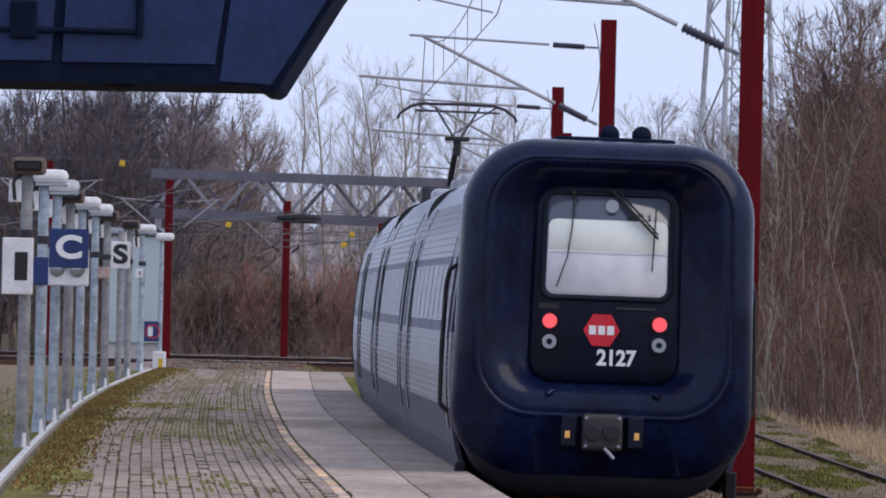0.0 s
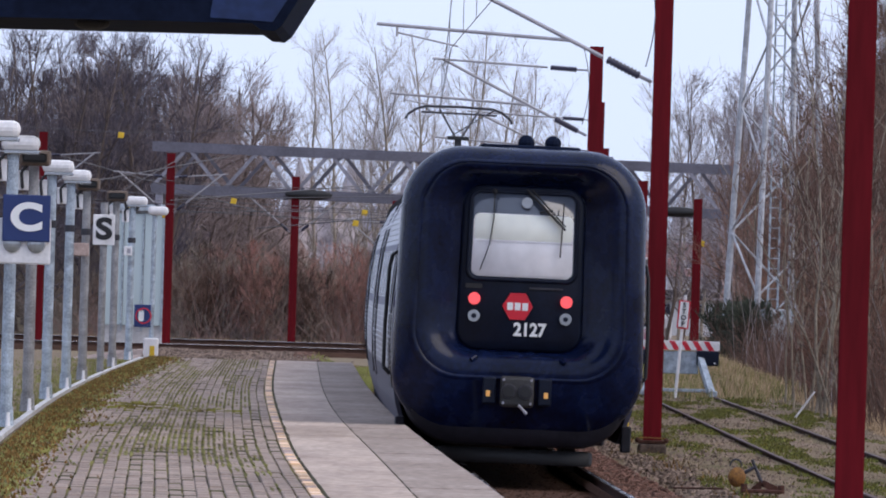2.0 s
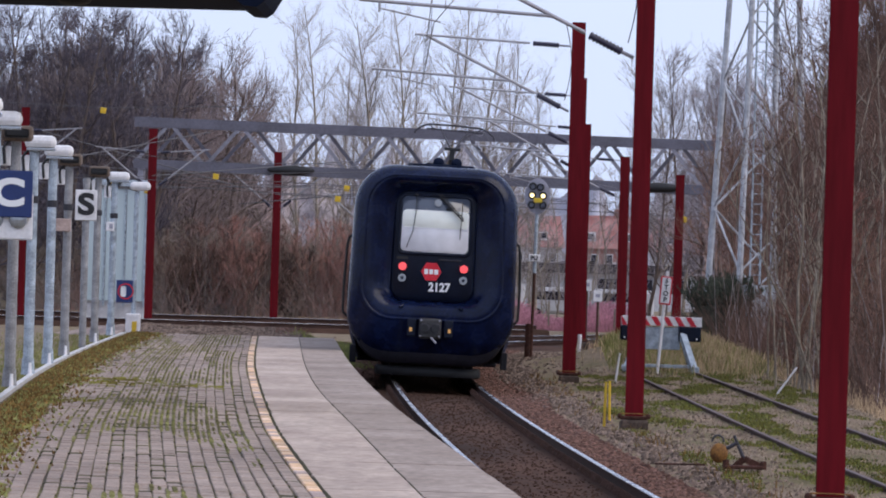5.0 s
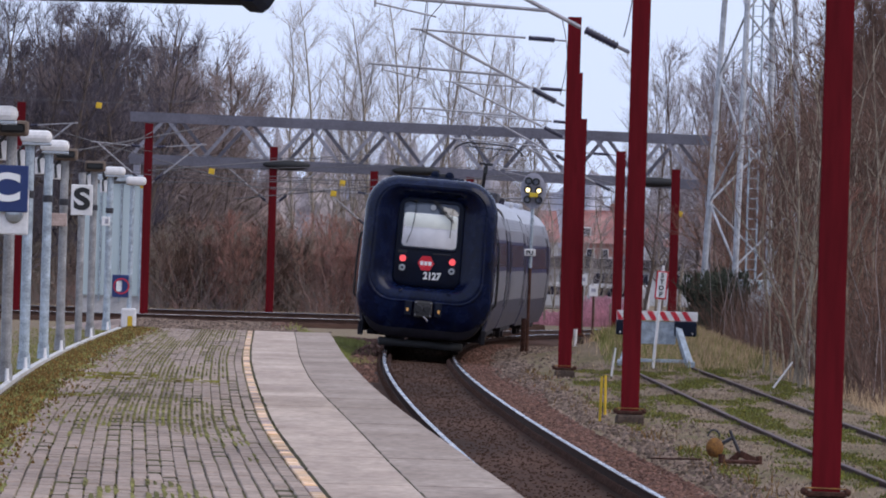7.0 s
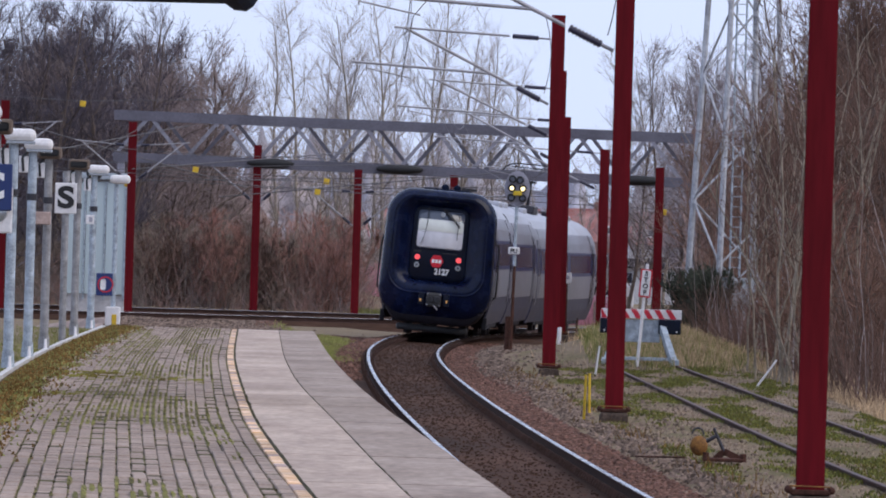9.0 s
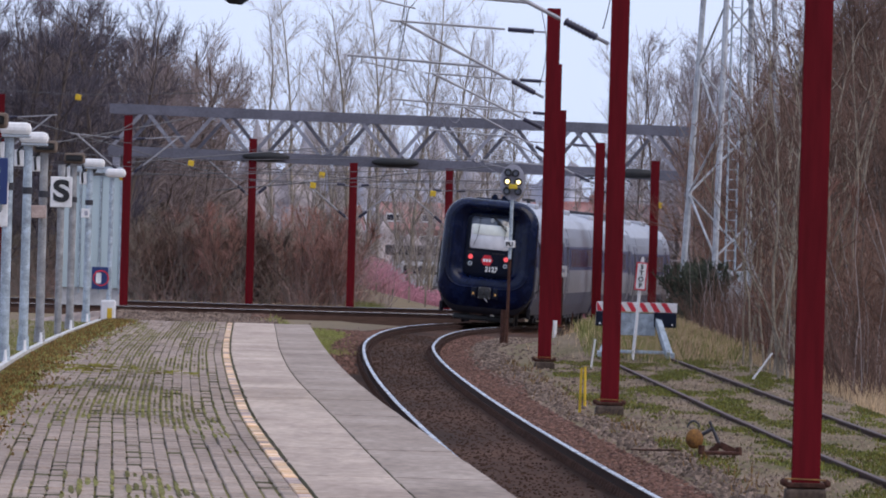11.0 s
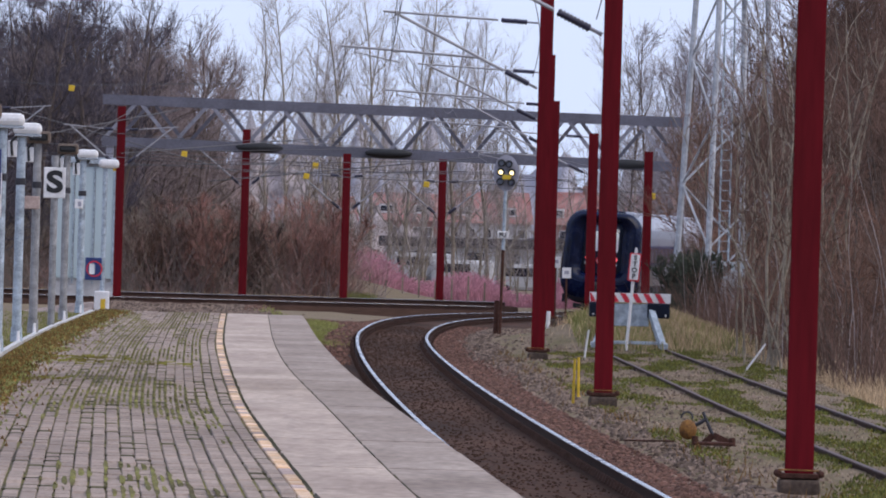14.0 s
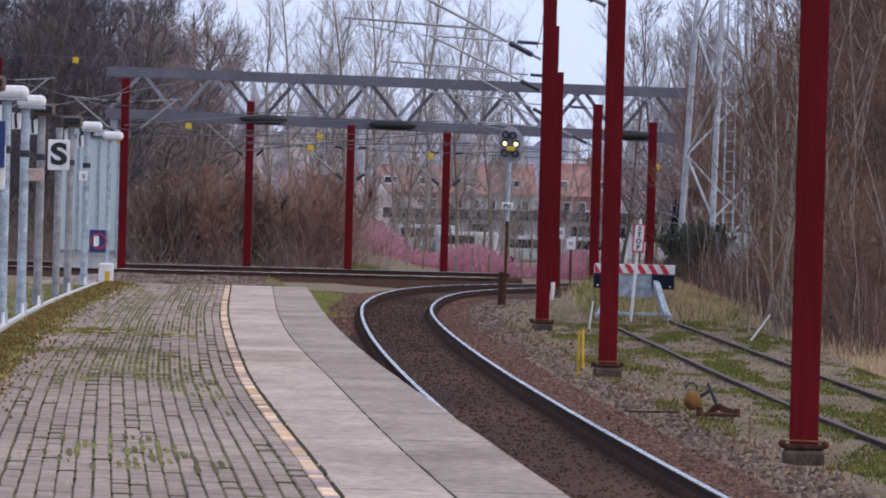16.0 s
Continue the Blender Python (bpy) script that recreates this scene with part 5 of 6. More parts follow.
stake(2.8, 184.2, -0.12, 0.6, 0.022, M["white_paint"], 7, "thin pale stake in the yard")

# ================= woods and distance =================


def grow(seed, height, trunk_r, spread, limbs, forks, twigs, upright=0.5, low=0.25, twig_r=0.014, stems=1):
    """Lines of a bare tree: (trunk and limb lines, twig lines)."""
    rnd = np.random.RandomState(seed)
    thick, thin = [], []

    def bend(p, d, length, r0, r1, n, wob, lift):
        pts, d = [], d / np.linalg.norm(d)
        for i in range(n + 1):
            u = i / n
            pts.append((p.copy(), r0 + (r1 - r0) * u))
            d = d + rnd.normal(0, wob, 3) + np.array((0, 0, lift))
            d /= np.linalg.norm(d)
            p = p + d * (length / n)
        return pts

    for s in range(stems):
        lean = rnd.normal(0, 0.05 if stems == 1 else 0.13, 3)
        h = height * (1 if s == 0 else rnd.uniform(0.6, 1.0))
        start = np.array((0, 0, -0.3)) + (0 if stems == 1 else 1) * np.array((rnd.uniform(-0.4, 0.4), rnd.uniform(-0.4, 0.4), 0))
        trunk = bend(start, np.array((lean[0], lean[1], 1.0)), h * 0.92, trunk_r * (1 if s == 0 else 0.7), trunk_r * 0.16, 9, 0.05 if stems == 1 else 0.085, 0.03)
        thick.append(trunk)
        for k in range(limbs // stems):
            u = low + (0.97 - low) * (k + rnd.uniform(0, 1)) / (limbs // stems)
            i = min(int(u * 9), 8)
            f = u * 9 - i
            p = trunk[i][0] * (1 - f) + trunk[i + 1][0] * f
            r = (trunk[i][1] * (1 - f) + trunk[i + 1][1] * f)
            a = rnd.uniform(0, 2 * math.pi)
            d = np.array((math.cos(a), math.sin(a), upright + rnd.uniform(-0.2, 0.5)))
            ln = spread * (1.05 - 0.7 * u) * rnd.uniform(0.7, 1.2)
            limb = bend(p, d, ln, max(r * 0.5, twig_r * 1.6), twig_r * 1.1, 5, 0.16, 0.07)
            thick.append(limb)
            for j in range(forks):
                v = 1 + (4.2 - 1) * (j + rnd.uniform(0, 1)) / forks
                m = int(v)
                q = limb[m][0]
                dd = limb[min(m + 1, 5)][0] - limb[max(m - 1, 0)][0]
                dd = dd / np.linalg.norm(dd) + rnd.normal(0, 0.55, 3) + np.array((0, 0, 0.25))
                fork = bend(q, dd, ln * rnd.uniform(0.3, 0.6), max(limb[m][1] * 0.6, twig_r), twig_r * 0.8, 3, 0.16, 0.06)
                thin.append(fork)
                for w in range(twigs):
                    g = fork[rnd.randint(1, 4)][0]
                    dd = rnd.normal(0, 0.6, 3) + np.array((0, 0, 0.6)) + 0.7 * (fork[3][0] - fork[0][0]) / (np.linalg.norm(fork[3][0] - fork[0][0]) + 1e-6)
                    thin.append(bend(g, dd, ln * rnd.uniform(0.16, 0.36), twig_r * 0.8, twig_r * 0.5, 2, 0.2, 0.03))
    return thick, thin


def make_tree(name, label, category, group, bark, twig, args):
    ob = empty(name)
    tagged(ob, label, category, group)
    thick, thin = grow(**args)
    V, Fc = tubes(thick, 5)
    solid("trunk", V, Fc, bark, ob, smooth=True)
    V, Fc = tubes(thin, 3)
    solid("crown", V, Fc, twig, ob)
    return ob


def put(ob, m, first):
    """Places the first of a kind itself, and copies for the rest."""
    if first:
        ob.matrix_basis = m
        return ob
    return copy_thing(ob, m)


def sized(x, y, z, turn, s):
    return Matrix.Translation((x, y, z)) @ Matrix.Rotation(turn, 4, "Z")


def scatter(kinds, spots, seed, clear=True):
    """spots: (x, y). Sets trees out in turn, each turned at random."""
    rnd = random.Random(seed)
    seen = set()
    for i, (x, y) in enumerate(spots):
        k = rnd.randrange(len(kinds))
        if clear and y < 278 and 0.0235 < x / y < 0.0375:
            x = y * (0.0385 + 0.006 * rnd.random())      # the foot of the tower stays free
        put(kinds[k], sized(x, y, ground_z(x, y), rnd.uniform(0, 6.28), 1), k not in seen)
        seen.add(k)
    for k, ob in enumerate(kinds):
        if k not in seen:
            for c in list(ob.children):
                bpy.data.objects.remove(c)
            bpy.data.objects.remove(ob)


def sight(px, y):
    """x at depth y of a line of sight px of 1568 across the yard's view."""
    return (px - 784) / 16502 * y


def woods():
    g = "bare trees behind the tracks"
    tall = [make_tree("bare_tree", "tall slender bare tree with pale upright branches", "tree", g, M["barkpale"], M["twiggrey"],
                      dict(seed=10 + k, height=13.5 + 0.8 * k, trunk_r=0.115, spread=4.3, limbs=22, forks=7, twigs=6, upright=1.0, low=0.2, twig_r=0.0056)) for k in range(4)]
    rnd = random.Random(21)
    spots = [(sight(p, y), y) for p, y in ((462, 470), (560, 455), (600, 430), (632, 480), (705, 440), (742, 470), (800, 430), (815, 480), (862, 450), (505, 460), (535, 480), (655, 455), (770, 490), (890, 480), (575, 500), (690, 540), (1065, 500), (1110, 480), (1150, 500))]
    scatter(tall, spots, 5)
    broad = [make_tree("bare_tree", "broad bare tree with a dense dark crown of twigs", "tree", g, M["bark"], M["twig"],
                       dict(seed=30 + k, height=10.3 + 0.6 * k, trunk_r=0.2, spread=4.6, limbs=26, forks=8, twigs=9, upright=0.7, low=0.12, twig_r=0.0088)) for k in range(4)]
    spots = []
    for p, y in [(-40, 395), (10, 405), (60, 390), (105, 410), (150, 395), (200, 400), (245, 392), (290, 405), (335, 410), (0, 430), (80, 440), (160, 435), (230, 440), (300, 432),
                 (40, 470), (130, 480), (270, 470), (-80, 410), (-20, 450), (-90, 460), (-120, 400), (30, 385), (120, 383), (318, 396), (348, 400), (372, 404), (215, 390)]:
        spots.append((sight(p + rnd.uniform(-10, 10), y), y))
    scatter(broad, spots, 6)
    dark = [make_tree("bare_tree", "dark bare tree on the wooded bank", "tree", g, M["bark"], M["twigdark"],
                      dict(seed=50 + k, height=12.5 + k, trunk_r=0.15, spread=3.6, limbs=22, forks=8, twigs=9, upright=0.8, low=0.1, twig_r=0.0085)) for k in range(2)]
    scatter(dark, [(sight(p, y), y) for p, y in ((-30, 375), (40, 372), (90, 378), (140, 380), (-80, 370), (200, 384), (10, 390), (-60, 385), (70, 395), (255, 400), (-45, 380), (20, 378), (60, 384), (110, 388), (165, 372), (-110, 380), (-10, 368), (180, 392), (-25, 402), (15, 398), (48, 404), (85, 400), (118, 396), (150, 404), (-55, 408), (185, 402), (35, 412), (100, 414))], 7)
    pale = [make_tree("bare_tree", "slender tree with several pale crooked stems", "tree", "bare trees on the bank by the siding", M["barkpale"], M["twigbank"],
                      dict(seed=80 + k, height=8.0 + k, trunk_r=0.038, spread=2.0, limbs=18, forks=4, twigs=3, upright=1.4, low=0.25, twig_r=0.0065, stems=3)) for k in range(2)]
    scatter(pale, [(6.35, 174), (6.6, 179), (6.95, 184), (7.3, 176), (6.3, 198), (8.9, 158), (9.6, 166), (7.0, 205), (6.1, 181), (6.45, 187)], 14, False)
    # right bank: slim many-stemmed trees, near to far
    slim = [make_tree("bare_tree", "slim many-stemmed bare tree on the bank", "tree", "bare trees on the bank by the siding", M["bark"], M["twigbank"],
                      dict(seed=70 + k, height=8.0 + 0.5 * k, trunk_r=0.045, spread=2.6, limbs=24, forks=6, twigs=5, upright=1.2, low=0.15, twig_r=0.0062, stems=3)) for k in range(4)]
    spots = [(7.4, 190), (7.8, 183), (8.3, 172), (8.8, 200), (9.5, 190), (8.6, 228), (9.6, 220), (10.4, 205),
             (10.2, 243), (11.3, 230), (9.3, 300), (10.4, 285), (11.6, 270), (9.6, 330), (10.9, 320), (12.3, 305), (13.5, 290), (10.4, 360), (12.0, 350),
             (13.6, 340), (11.0, 395), (13.0, 390), (15.0, 370), (12.0, 420), (14.5, 415), (16.5, 400), (8.9, 160), (9.8, 170), (10.8, 182), (12, 200), (13, 220), (14, 250)]
    scatter(slim, spots, 8)
    russet = [make_tree("shrub", "leafless russet shrub at the edge of the wood", "shrub", "shrubs on the bank by the siding", M["bark"], M["twigrust"],
                        dict(seed=90 + k, height=3.6 + 0.6 * k, trunk_r=0.04, spread=1.9, limbs=28, forks=7, twigs=6, upright=0.9, low=0.05, twig_r=0.0062, stems=4)) for k in range(3)]
    big = [make_tree("bare_tree", "tall bare tree in the wood above the siding", "tree", "bare trees on the bank by the siding", M["bark"], M["twigbank"],
                     dict(seed=60 + k, height=9.4 + 0.8 * k, trunk_r=0.075, spread=3.4, limbs=24, forks=8, twigs=7, upright=0.9, low=0.12, twig_r=0.0072)) for k in range(2)]
    scatter(big, [(8.3, 196), (8.8, 203), (9.2, 192), (9.6, 210), (8.6, 214), (9.0, 224), (10.0, 232), (10.9, 228), (12.2, 236), (13.4, 246), (11.6, 256), (14.6, 262), (12.9, 270), (16.0, 285), (14.2, 292), (12.2, 300), (17.5, 310), (15.6, 325), (13.6, 335), (11.3, 345), (18.5, 345), (16.5, 360), (13.0, 375)], 12)
    # haze on these trees is put into their twig colour
    hazy = [make_tree("bare_tree", "tall thin bare tree with twigs greyed for haze", "tree", g, M["bark"], M["twighaze"],
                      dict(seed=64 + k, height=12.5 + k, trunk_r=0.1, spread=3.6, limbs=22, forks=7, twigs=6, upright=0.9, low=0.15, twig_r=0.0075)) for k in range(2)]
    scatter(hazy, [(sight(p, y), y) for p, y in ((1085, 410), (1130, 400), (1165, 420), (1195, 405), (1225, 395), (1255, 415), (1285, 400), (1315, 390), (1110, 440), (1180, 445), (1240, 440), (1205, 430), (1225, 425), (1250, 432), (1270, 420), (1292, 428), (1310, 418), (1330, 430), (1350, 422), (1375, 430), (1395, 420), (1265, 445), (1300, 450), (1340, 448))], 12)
    redwood = [make_tree("bare_tree", "bare russet tree behind the lattice tower", "tree", "bare trees on the bank by the siding", M["bark"], M["twigrust"],
                         dict(seed=130 + k, height=7.5 + 1.5 * k, trunk_r=0.07, spread=2.6, limbs=24, forks=7, twigs=7, upright=1.0, low=0.08, twig_r=0.0068, stems=2)) for k in range(2)]
    scatter(redwood, [(sight(p, y), y) for p, y in ((1232, 292), (1255, 300), (1280, 288), (1305, 296), (1330, 290), (1355, 302), (1385, 295), (1415, 300), (1450, 290), (1490, 296), (1530, 300), (1560, 250), (1500, 240), (1440, 245))], 15)
    haze = [make_tree("bare_tree", "thin grey tree between the tracks and distant houses", "tree", "thin trees before the houses", M["barkpale"], M["twiggrey"],
                      dict(seed=160 + k, height=6.5 + 2 * k, trunk_r=0.06, spread=2.4, limbs=20, forks=5, twigs=4, upright=1.1, low=0.08, twig_r=0.008, stems=2)) for k in range(2)]
    scatter(haze, [(sight(p, y), y) for p, y in ((560, 425), (600, 440), (650, 432), (690, 445), (715, 436), (750, 440), (790, 434), (825, 446), (850, 436), (890, 440), (925, 450), (960, 438), (1000, 445), (1030, 440), (735, 460), (870, 462), (985, 465))], 13)
    spots = [(7.3 + rnd.uniform(-0.6, 0.4), y) for y in (168, 182, 196, 210, 226, 243, 262)] + [(8.6 + rnd.uniform(-0.8, 0.8), y) for y in (165, 178, 190, 204, 218, 236, 256, 280)]
    spots += [(10.2 + rnd.uniform(-1, 1), y) for y in (175, 187, 200, 215, 233, 252, 275, 300, 325)]
    spots += [(12.5 + rnd.uniform(-1.5, 1.5), y) for y in (210, 232, 255, 285, 315, 345, 370)]
    scatter(russet, spots, 9)
    bramble = [make_tree("shrub", "tangled brown bramble shrub behind the rails", "shrub", "shrubs behind the crossing tracks", M["bark"], M["twigpink"] if k == 1 else M["twigolive"],
                         dict(seed=110 + k, height=3.6 + 0.5 * k, trunk_r=0.05, spread=2.4, limbs=28, forks=7, twigs=8, upright=0.6, low=0.05, twig_r=0.0095, stems=4)) for k in range(3)]
    spots = [(sight(p, y), y) for p, y in ((235, 374), (262, 380), (290, 372), (320, 378), (352, 371), (384, 377), (412, 372), (448, 378), (478, 372), (500, 384), (455, 388), (400, 392), (340, 390), (270, 392), (180, 376), (130, 372),
                                           (80, 374), (30, 373), (-20, 375), (540, 395), (580, 400), (560, 412), (520, 380))]
    scatter(bramble, spots, 10)
    red = make_tree("shrub", "upright pinkish-red shrub behind the rails", "shrub", "shrubs behind the crossing tracks", M["bark"], M["twigred"],
                    dict(seed=150, height=4.9, trunk_r=0.04, spread=1.7, limbs=36, forks=7, twigs=8, upright=1.5, low=0.04, twig_r=0.0095, stems=4))
    scatter([red], [(sight(p, y), y) for p, y in ((532, 369), (552, 372), (572, 368), (590, 373), (330, 370), (356, 368))], 16, False)
    darkshrub = make_tree("shrub", "dark tangled shrub under the far trees", "shrub", "shrubs behind the crossing tracks", M["bark"], M["twigbank"],
                          dict(seed=152, height=4.2, trunk_r=0.05, spread=2.3, limbs=30, forks=7, twigs=8, upright=0.7, low=0.04, twig_r=0.009, stems=4))
    scatter([darkshrub], [(sight(p, y), y) for p, y in ((265, 369), (295, 371), (395, 369), (425, 372), (452, 370), (375, 374))], 17, False)
    fir = make_tree("evergreen_bush", "dark green evergreen bush beside the lattice tower", "bush", "evergreens by the tower", M["bark"], M["conifer"],
                    dict(seed=140, height=2.7, trunk_r=0.05, spread=1.2, limbs=40, forks=7, twigs=7, upright=0.9, low=0.03, twig_r=0.014, stems=2))
    scatter([fir], [(7.2, 262), (6.9, 272), (7.7, 274), (6.75, 276)], 11, False)


woods()


def thicket(name, x0, x1, y, depth, height, label, seed, nx=60, nz=14):
    """A dense mass of far twigs: a bumpy, ragged-topped body."""
    V, Fc = [], []
    for j in range(nz + 1):
        w = j / nz
        for i in range(nx + 1):
            u = i / nx
            x = x0 + (x1 - x0) * u
            h = height(u) * (0.82 + 0.4 * noise.noise(Vector((x * 0.55, seed, 0))) + 0.22 * noise.noise(Vector((x * 1.9, seed, 2))))
            z = w * h
            off = depth * (w ** 1.5) + 1.1 * noise.noise(Vector((x * 0.9, z * 0.9, seed))) + 0.5 * noise.noise(Vector((x * 2.7, z * 2.7, seed)))
            V.append((x + 0.3 * noise.noise(Vector((x, z * 2, seed + 5))), y + off, z - 0.8))
    n = nx + 1
    for j in range(nz):
        for i in range(nx):
            Fc.append((j * n + i, j * n + i + 1, (j + 1) * n + i + 1, (j + 1) * n + i))
    b = len(V)
    V += [(x0, y + depth + 6, -0.8), (x1, y + depth + 6, -0.8)]
    Fc += [tuple([nz * n + i for i in range(n)][::-1]) + (b, b + 1)]
    ob = solid(name, V, Fc, M["thicket"], smooth=True)
    tagged(ob, label, "thicket", kind="stuff")


thicket("far_thicket", -30, -9.0, 455, 5, lambda u: float(np.interp(u, [0, 0.55, 0.7, 0.85, 1], [11, 10, 8.0, 7.0, 4.5])), "dense dark winter thicket behind the tracks", 3.3, 90, 20)
thicket("far_thicket", -10, -3.0, 430, 5, lambda u: 4.6 - 1.8 * u, "dense brown thicket behind the crossing tracks", 9.1)
thicket("bank_thicket", 13.5, 40, 300, 8, lambda u: 9.0, "dense brown thicket on the wooded bank", 6.2, 80)
thicket("bank_thicket", 9.8, 30, 400, 6, lambda u: 6.5, "dense brown thicket behind the lattice tower", 12.7, 60)
thicket("bank_thicket", 11.8, 30, 240, 6, lambda u: 7.5, "dense brown thicket above the siding", 15.7, 60)


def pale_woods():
    # haze over the far woods is painted by their pale and blue-grey colours
    thicket("hazy_woods", -16, 22, 660, 6, lambda u: float(np.interp(u, [0, 0.2, 0.3, 0.36, 0.95, 1], [8.6, 8.0, 6.0, 3.2, 3.2, 5.0])), "line of far winter woods paled for haze", 21.3, 120, 14)
    thicket("distant_woods", -110, 110, 1480, 20, lambda u: 19.0 + 2.5 * math.sin(u * 19), "wooded rise beyond the houses, tinted blue-grey for haze", 31.3, 200, 14)
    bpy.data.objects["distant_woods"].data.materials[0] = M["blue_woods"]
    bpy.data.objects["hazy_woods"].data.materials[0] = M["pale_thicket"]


pale_woods()


def bramble_mass():
    """Loose canes and dead stems low on the bank and behind the far rails."""
    rnd = np.random.RandomState(5)

    def clump(x0, x1, key):
        for _ in range(12):
            x, y = rnd.uniform(x0, x1), rnd.uniform(366, 386)
            if noise.noise(Vector((x * 0.75, y * 0.12, key))) > rnd.uniform(-0.25, 0.45):
                break
        return x, y

    for nm, n, place, hgt, r, wild, material, label in (
            ("bank_canes", 5200, lambda: (6.6 + abs(rnd.normal(0, 2.2)), rnd.uniform(150, 300)), 1.7, 0.0062, 0.35, M["twigbank"], "brown canes and dead stems on the bank"),
            ("pale_canes", 120, lambda: (6.5 + abs(rnd.normal(0, 1.6)), rnd.uniform(150, 260)), 3.4, 0.0065, 0.14, M["twiggrey"], "pale thin saplings on the bank"),
            ("trackside_canes", 2600, lambda: clump(-17, -3.5, 1.0), 2.7, 0.0085, 0.6, M["twigpink"], "low tangled brambles behind the far rails"),
            ("olive_canes", 2100, lambda: clump(-18, -5.5, 5.0), 3.4, 0.009, 0.6, M["twigolive"], "olive-brown tangled stems behind the far rails"),
            ("grey_canes", 1500, lambda: clump(-17, -2.5, 9.0), 3.2, 0.0085, 0.45, M["twig"], "grey-brown saplings behind the far rails")):
        lines = []
        for _ in range(n):
            x, y = place()
            p = np.array((x, y, ground_z(x, y) - 0.05))
            d = np.array((rnd.normal(0, wild), rnd.normal(0, 0.3), 1.0))
            ln = hgt * rnd.uniform(0.4, 1.3)
            pts = []
            for i in range(4):
                pts.append((p.copy(), r * (1 - 0.2 * i)))
                p = p + d / np.linalg.norm(d) * ln / 3
                d = d + rnd.normal(0, 0.12 + 0.3 * wild, 3) - np.array((0, 0, 0.06))
            lines.append(pts)
        V, Fc = tubes(lines, 3)
        tagged(solid(nm, V, Fc, material), label, "undergrowth", kind="stuff")


bramble_mass()


def distance():
    """Houses, hedge, fence and vans between the far trees."""
    for i, (x, y, w, h, roof) in enumerate(((-5.5, 1230, 9.0, 3.3, 3.6), (5.5, 1240, 11.5, 3.2, 4.2), (17.0, 1210, 10.0, 3.2, 4.3), (28.5, 1225, 11.5, 3.0, 4.4), (-17.0, 1260, 9.5, 3.0, 3.4))):
        ob = empty("house", Matrix.Translation((x, y, 0.6)))
        tagged(ob, "distant pale house with a red tiled roof", "house", "distant houses")
        part("wall", box(-w / 2, w / 2, 0, 9, -1.5, h), M["render"] if i % 2 else M["brick"], ob)
        V = [(-w / 2 - 0.4, -0.5, h), (w / 2 + 0.4, -0.5, h), (w / 2 + 0.4, 9.5, h), (-w / 2 - 0.4, 9.5, h), (-w / 2 + 0.3, 4.5, h + roof), (w / 2 - 0.3, 4.5, h + roof)]
        solid("roof", V, [(0, 1, 5, 4), (2, 3, 4, 5), (1, 2, 5), (3, 0, 4), (3, 2, 1, 0)], M["tiles"], ob)
        for k in range(5):
            xx = -w / 2 + 0.8 + k * (w - 2.6) / 4
            wi = part("window", box(xx, xx + 1.1, -0.06, 0.02, 1.2, 2.5), M["white_paint"], ob)
            part("pane", box(xx + 0.1, xx + 1.0, -0.08, -0.055, 1.3, 2.4), M["pane"], wi)
        for dx in (-w * 0.27, w * 0.24):
            dormer = part("dormer", box(dx - 1.0, dx + 1.0, 0.6, 3.5, h + 0.9, h + 2.1), M["white_paint"], ob)
            part("dormer_pane", box(dx - 0.8, dx + 0.8, 0.56, 0.6, h + 1.15, h + 1.9), M["pane"], dormer)
        part("chimney", box(w * 0.1 - 0.35, w * 0.1 + 0.35, 4.2, 4.9, h + roof - 0.6, h + roof + 0.9), M["brick"], ob)
    bank = empty("low_building", Matrix.Translation((7.5, 610, -0.5)))
    tagged(bank, "long low pale shed with a dark flat roof", "shed")
    part("wall", box(-11.5, 9.0, 0, 6, -0.5, 1.9), M["render"], bank)
    part("roof", box(-11.9, 9.4, -0.5, 6.4, 1.9, 2.55, 0.05), M["darkroof"], bank)
    for k in range(9):
        part("window", box(-10.6 + 2.2 * k, -9.2 + 2.2 * k, -0.05, 0.02, 0.7, 1.6), M["pane"], bank)
    for i, (x, y) in enumerate(((-1.2, 480), (4.2, 486), (0.9, 478), (7.6, 482), (-8.6, 425))):
        ob = empty("parked_van", Matrix.Translation((x, y, ground_z(x, y))))
        tagged(ob, "white parked van half hidden behind the hedge", "van", "parked vans")
        part("body", box(-1.6, 1.6, 0, 1.9, 0.35, 1.75, 0.2), M["render"], ob)
        part("cab_glass", box(-1.3, 0.4, -0.02, 0.06, 1.1, 1.55, 0.02), M["pane"], ob)
        for dx in (-1.05, 1.05):
            part("wheel", rod((dx, -0.02, 0.33), (dx, 0.2, 0.33), 0.33, None, 14), M["black"], ob)
    rnd = np.random.RandomState(8)
    lines = []
    for _ in range(5200):
        x, y = rnd.uniform(-4.0, 9.0), rnd.uniform(418, 430)
        h = (0.9 + 0.35 * math.sin(x * 1.3)) * rnd.uniform(0.5, 1.25)
        p = np.array((x, y, ground_z(x, y) - 0.1))
        lines.append([(p, 0.02), (p + np.array((rnd.normal(0, 0.15), 0, h * 0.6)), 0.018), (p + np.array((rnd.normal(0, 0.3), 0, h)), 0.012)])
    V, Fc = tubes(lines, 3)
    tagged(solid("heather_hedge", V, Fc, M["heath"]), "low purple-red winter hedge along a fence", "hedge", kind="stuff")
    fence = empty("fence", Matrix.Translation((0, 408, -0.62)))
    tagged(fence, "low wooden post fence in front of the hedge", "fence")
    for k in range(18):
        part("post", box(-4 + k * 0.72 - 0.04, -4 + k * 0.72 + 0.04, -0.04, 0.04, 0, 0.95 + 0.15 * math.sin(k * 2.1)), M["barkpale"], fence)


distance()

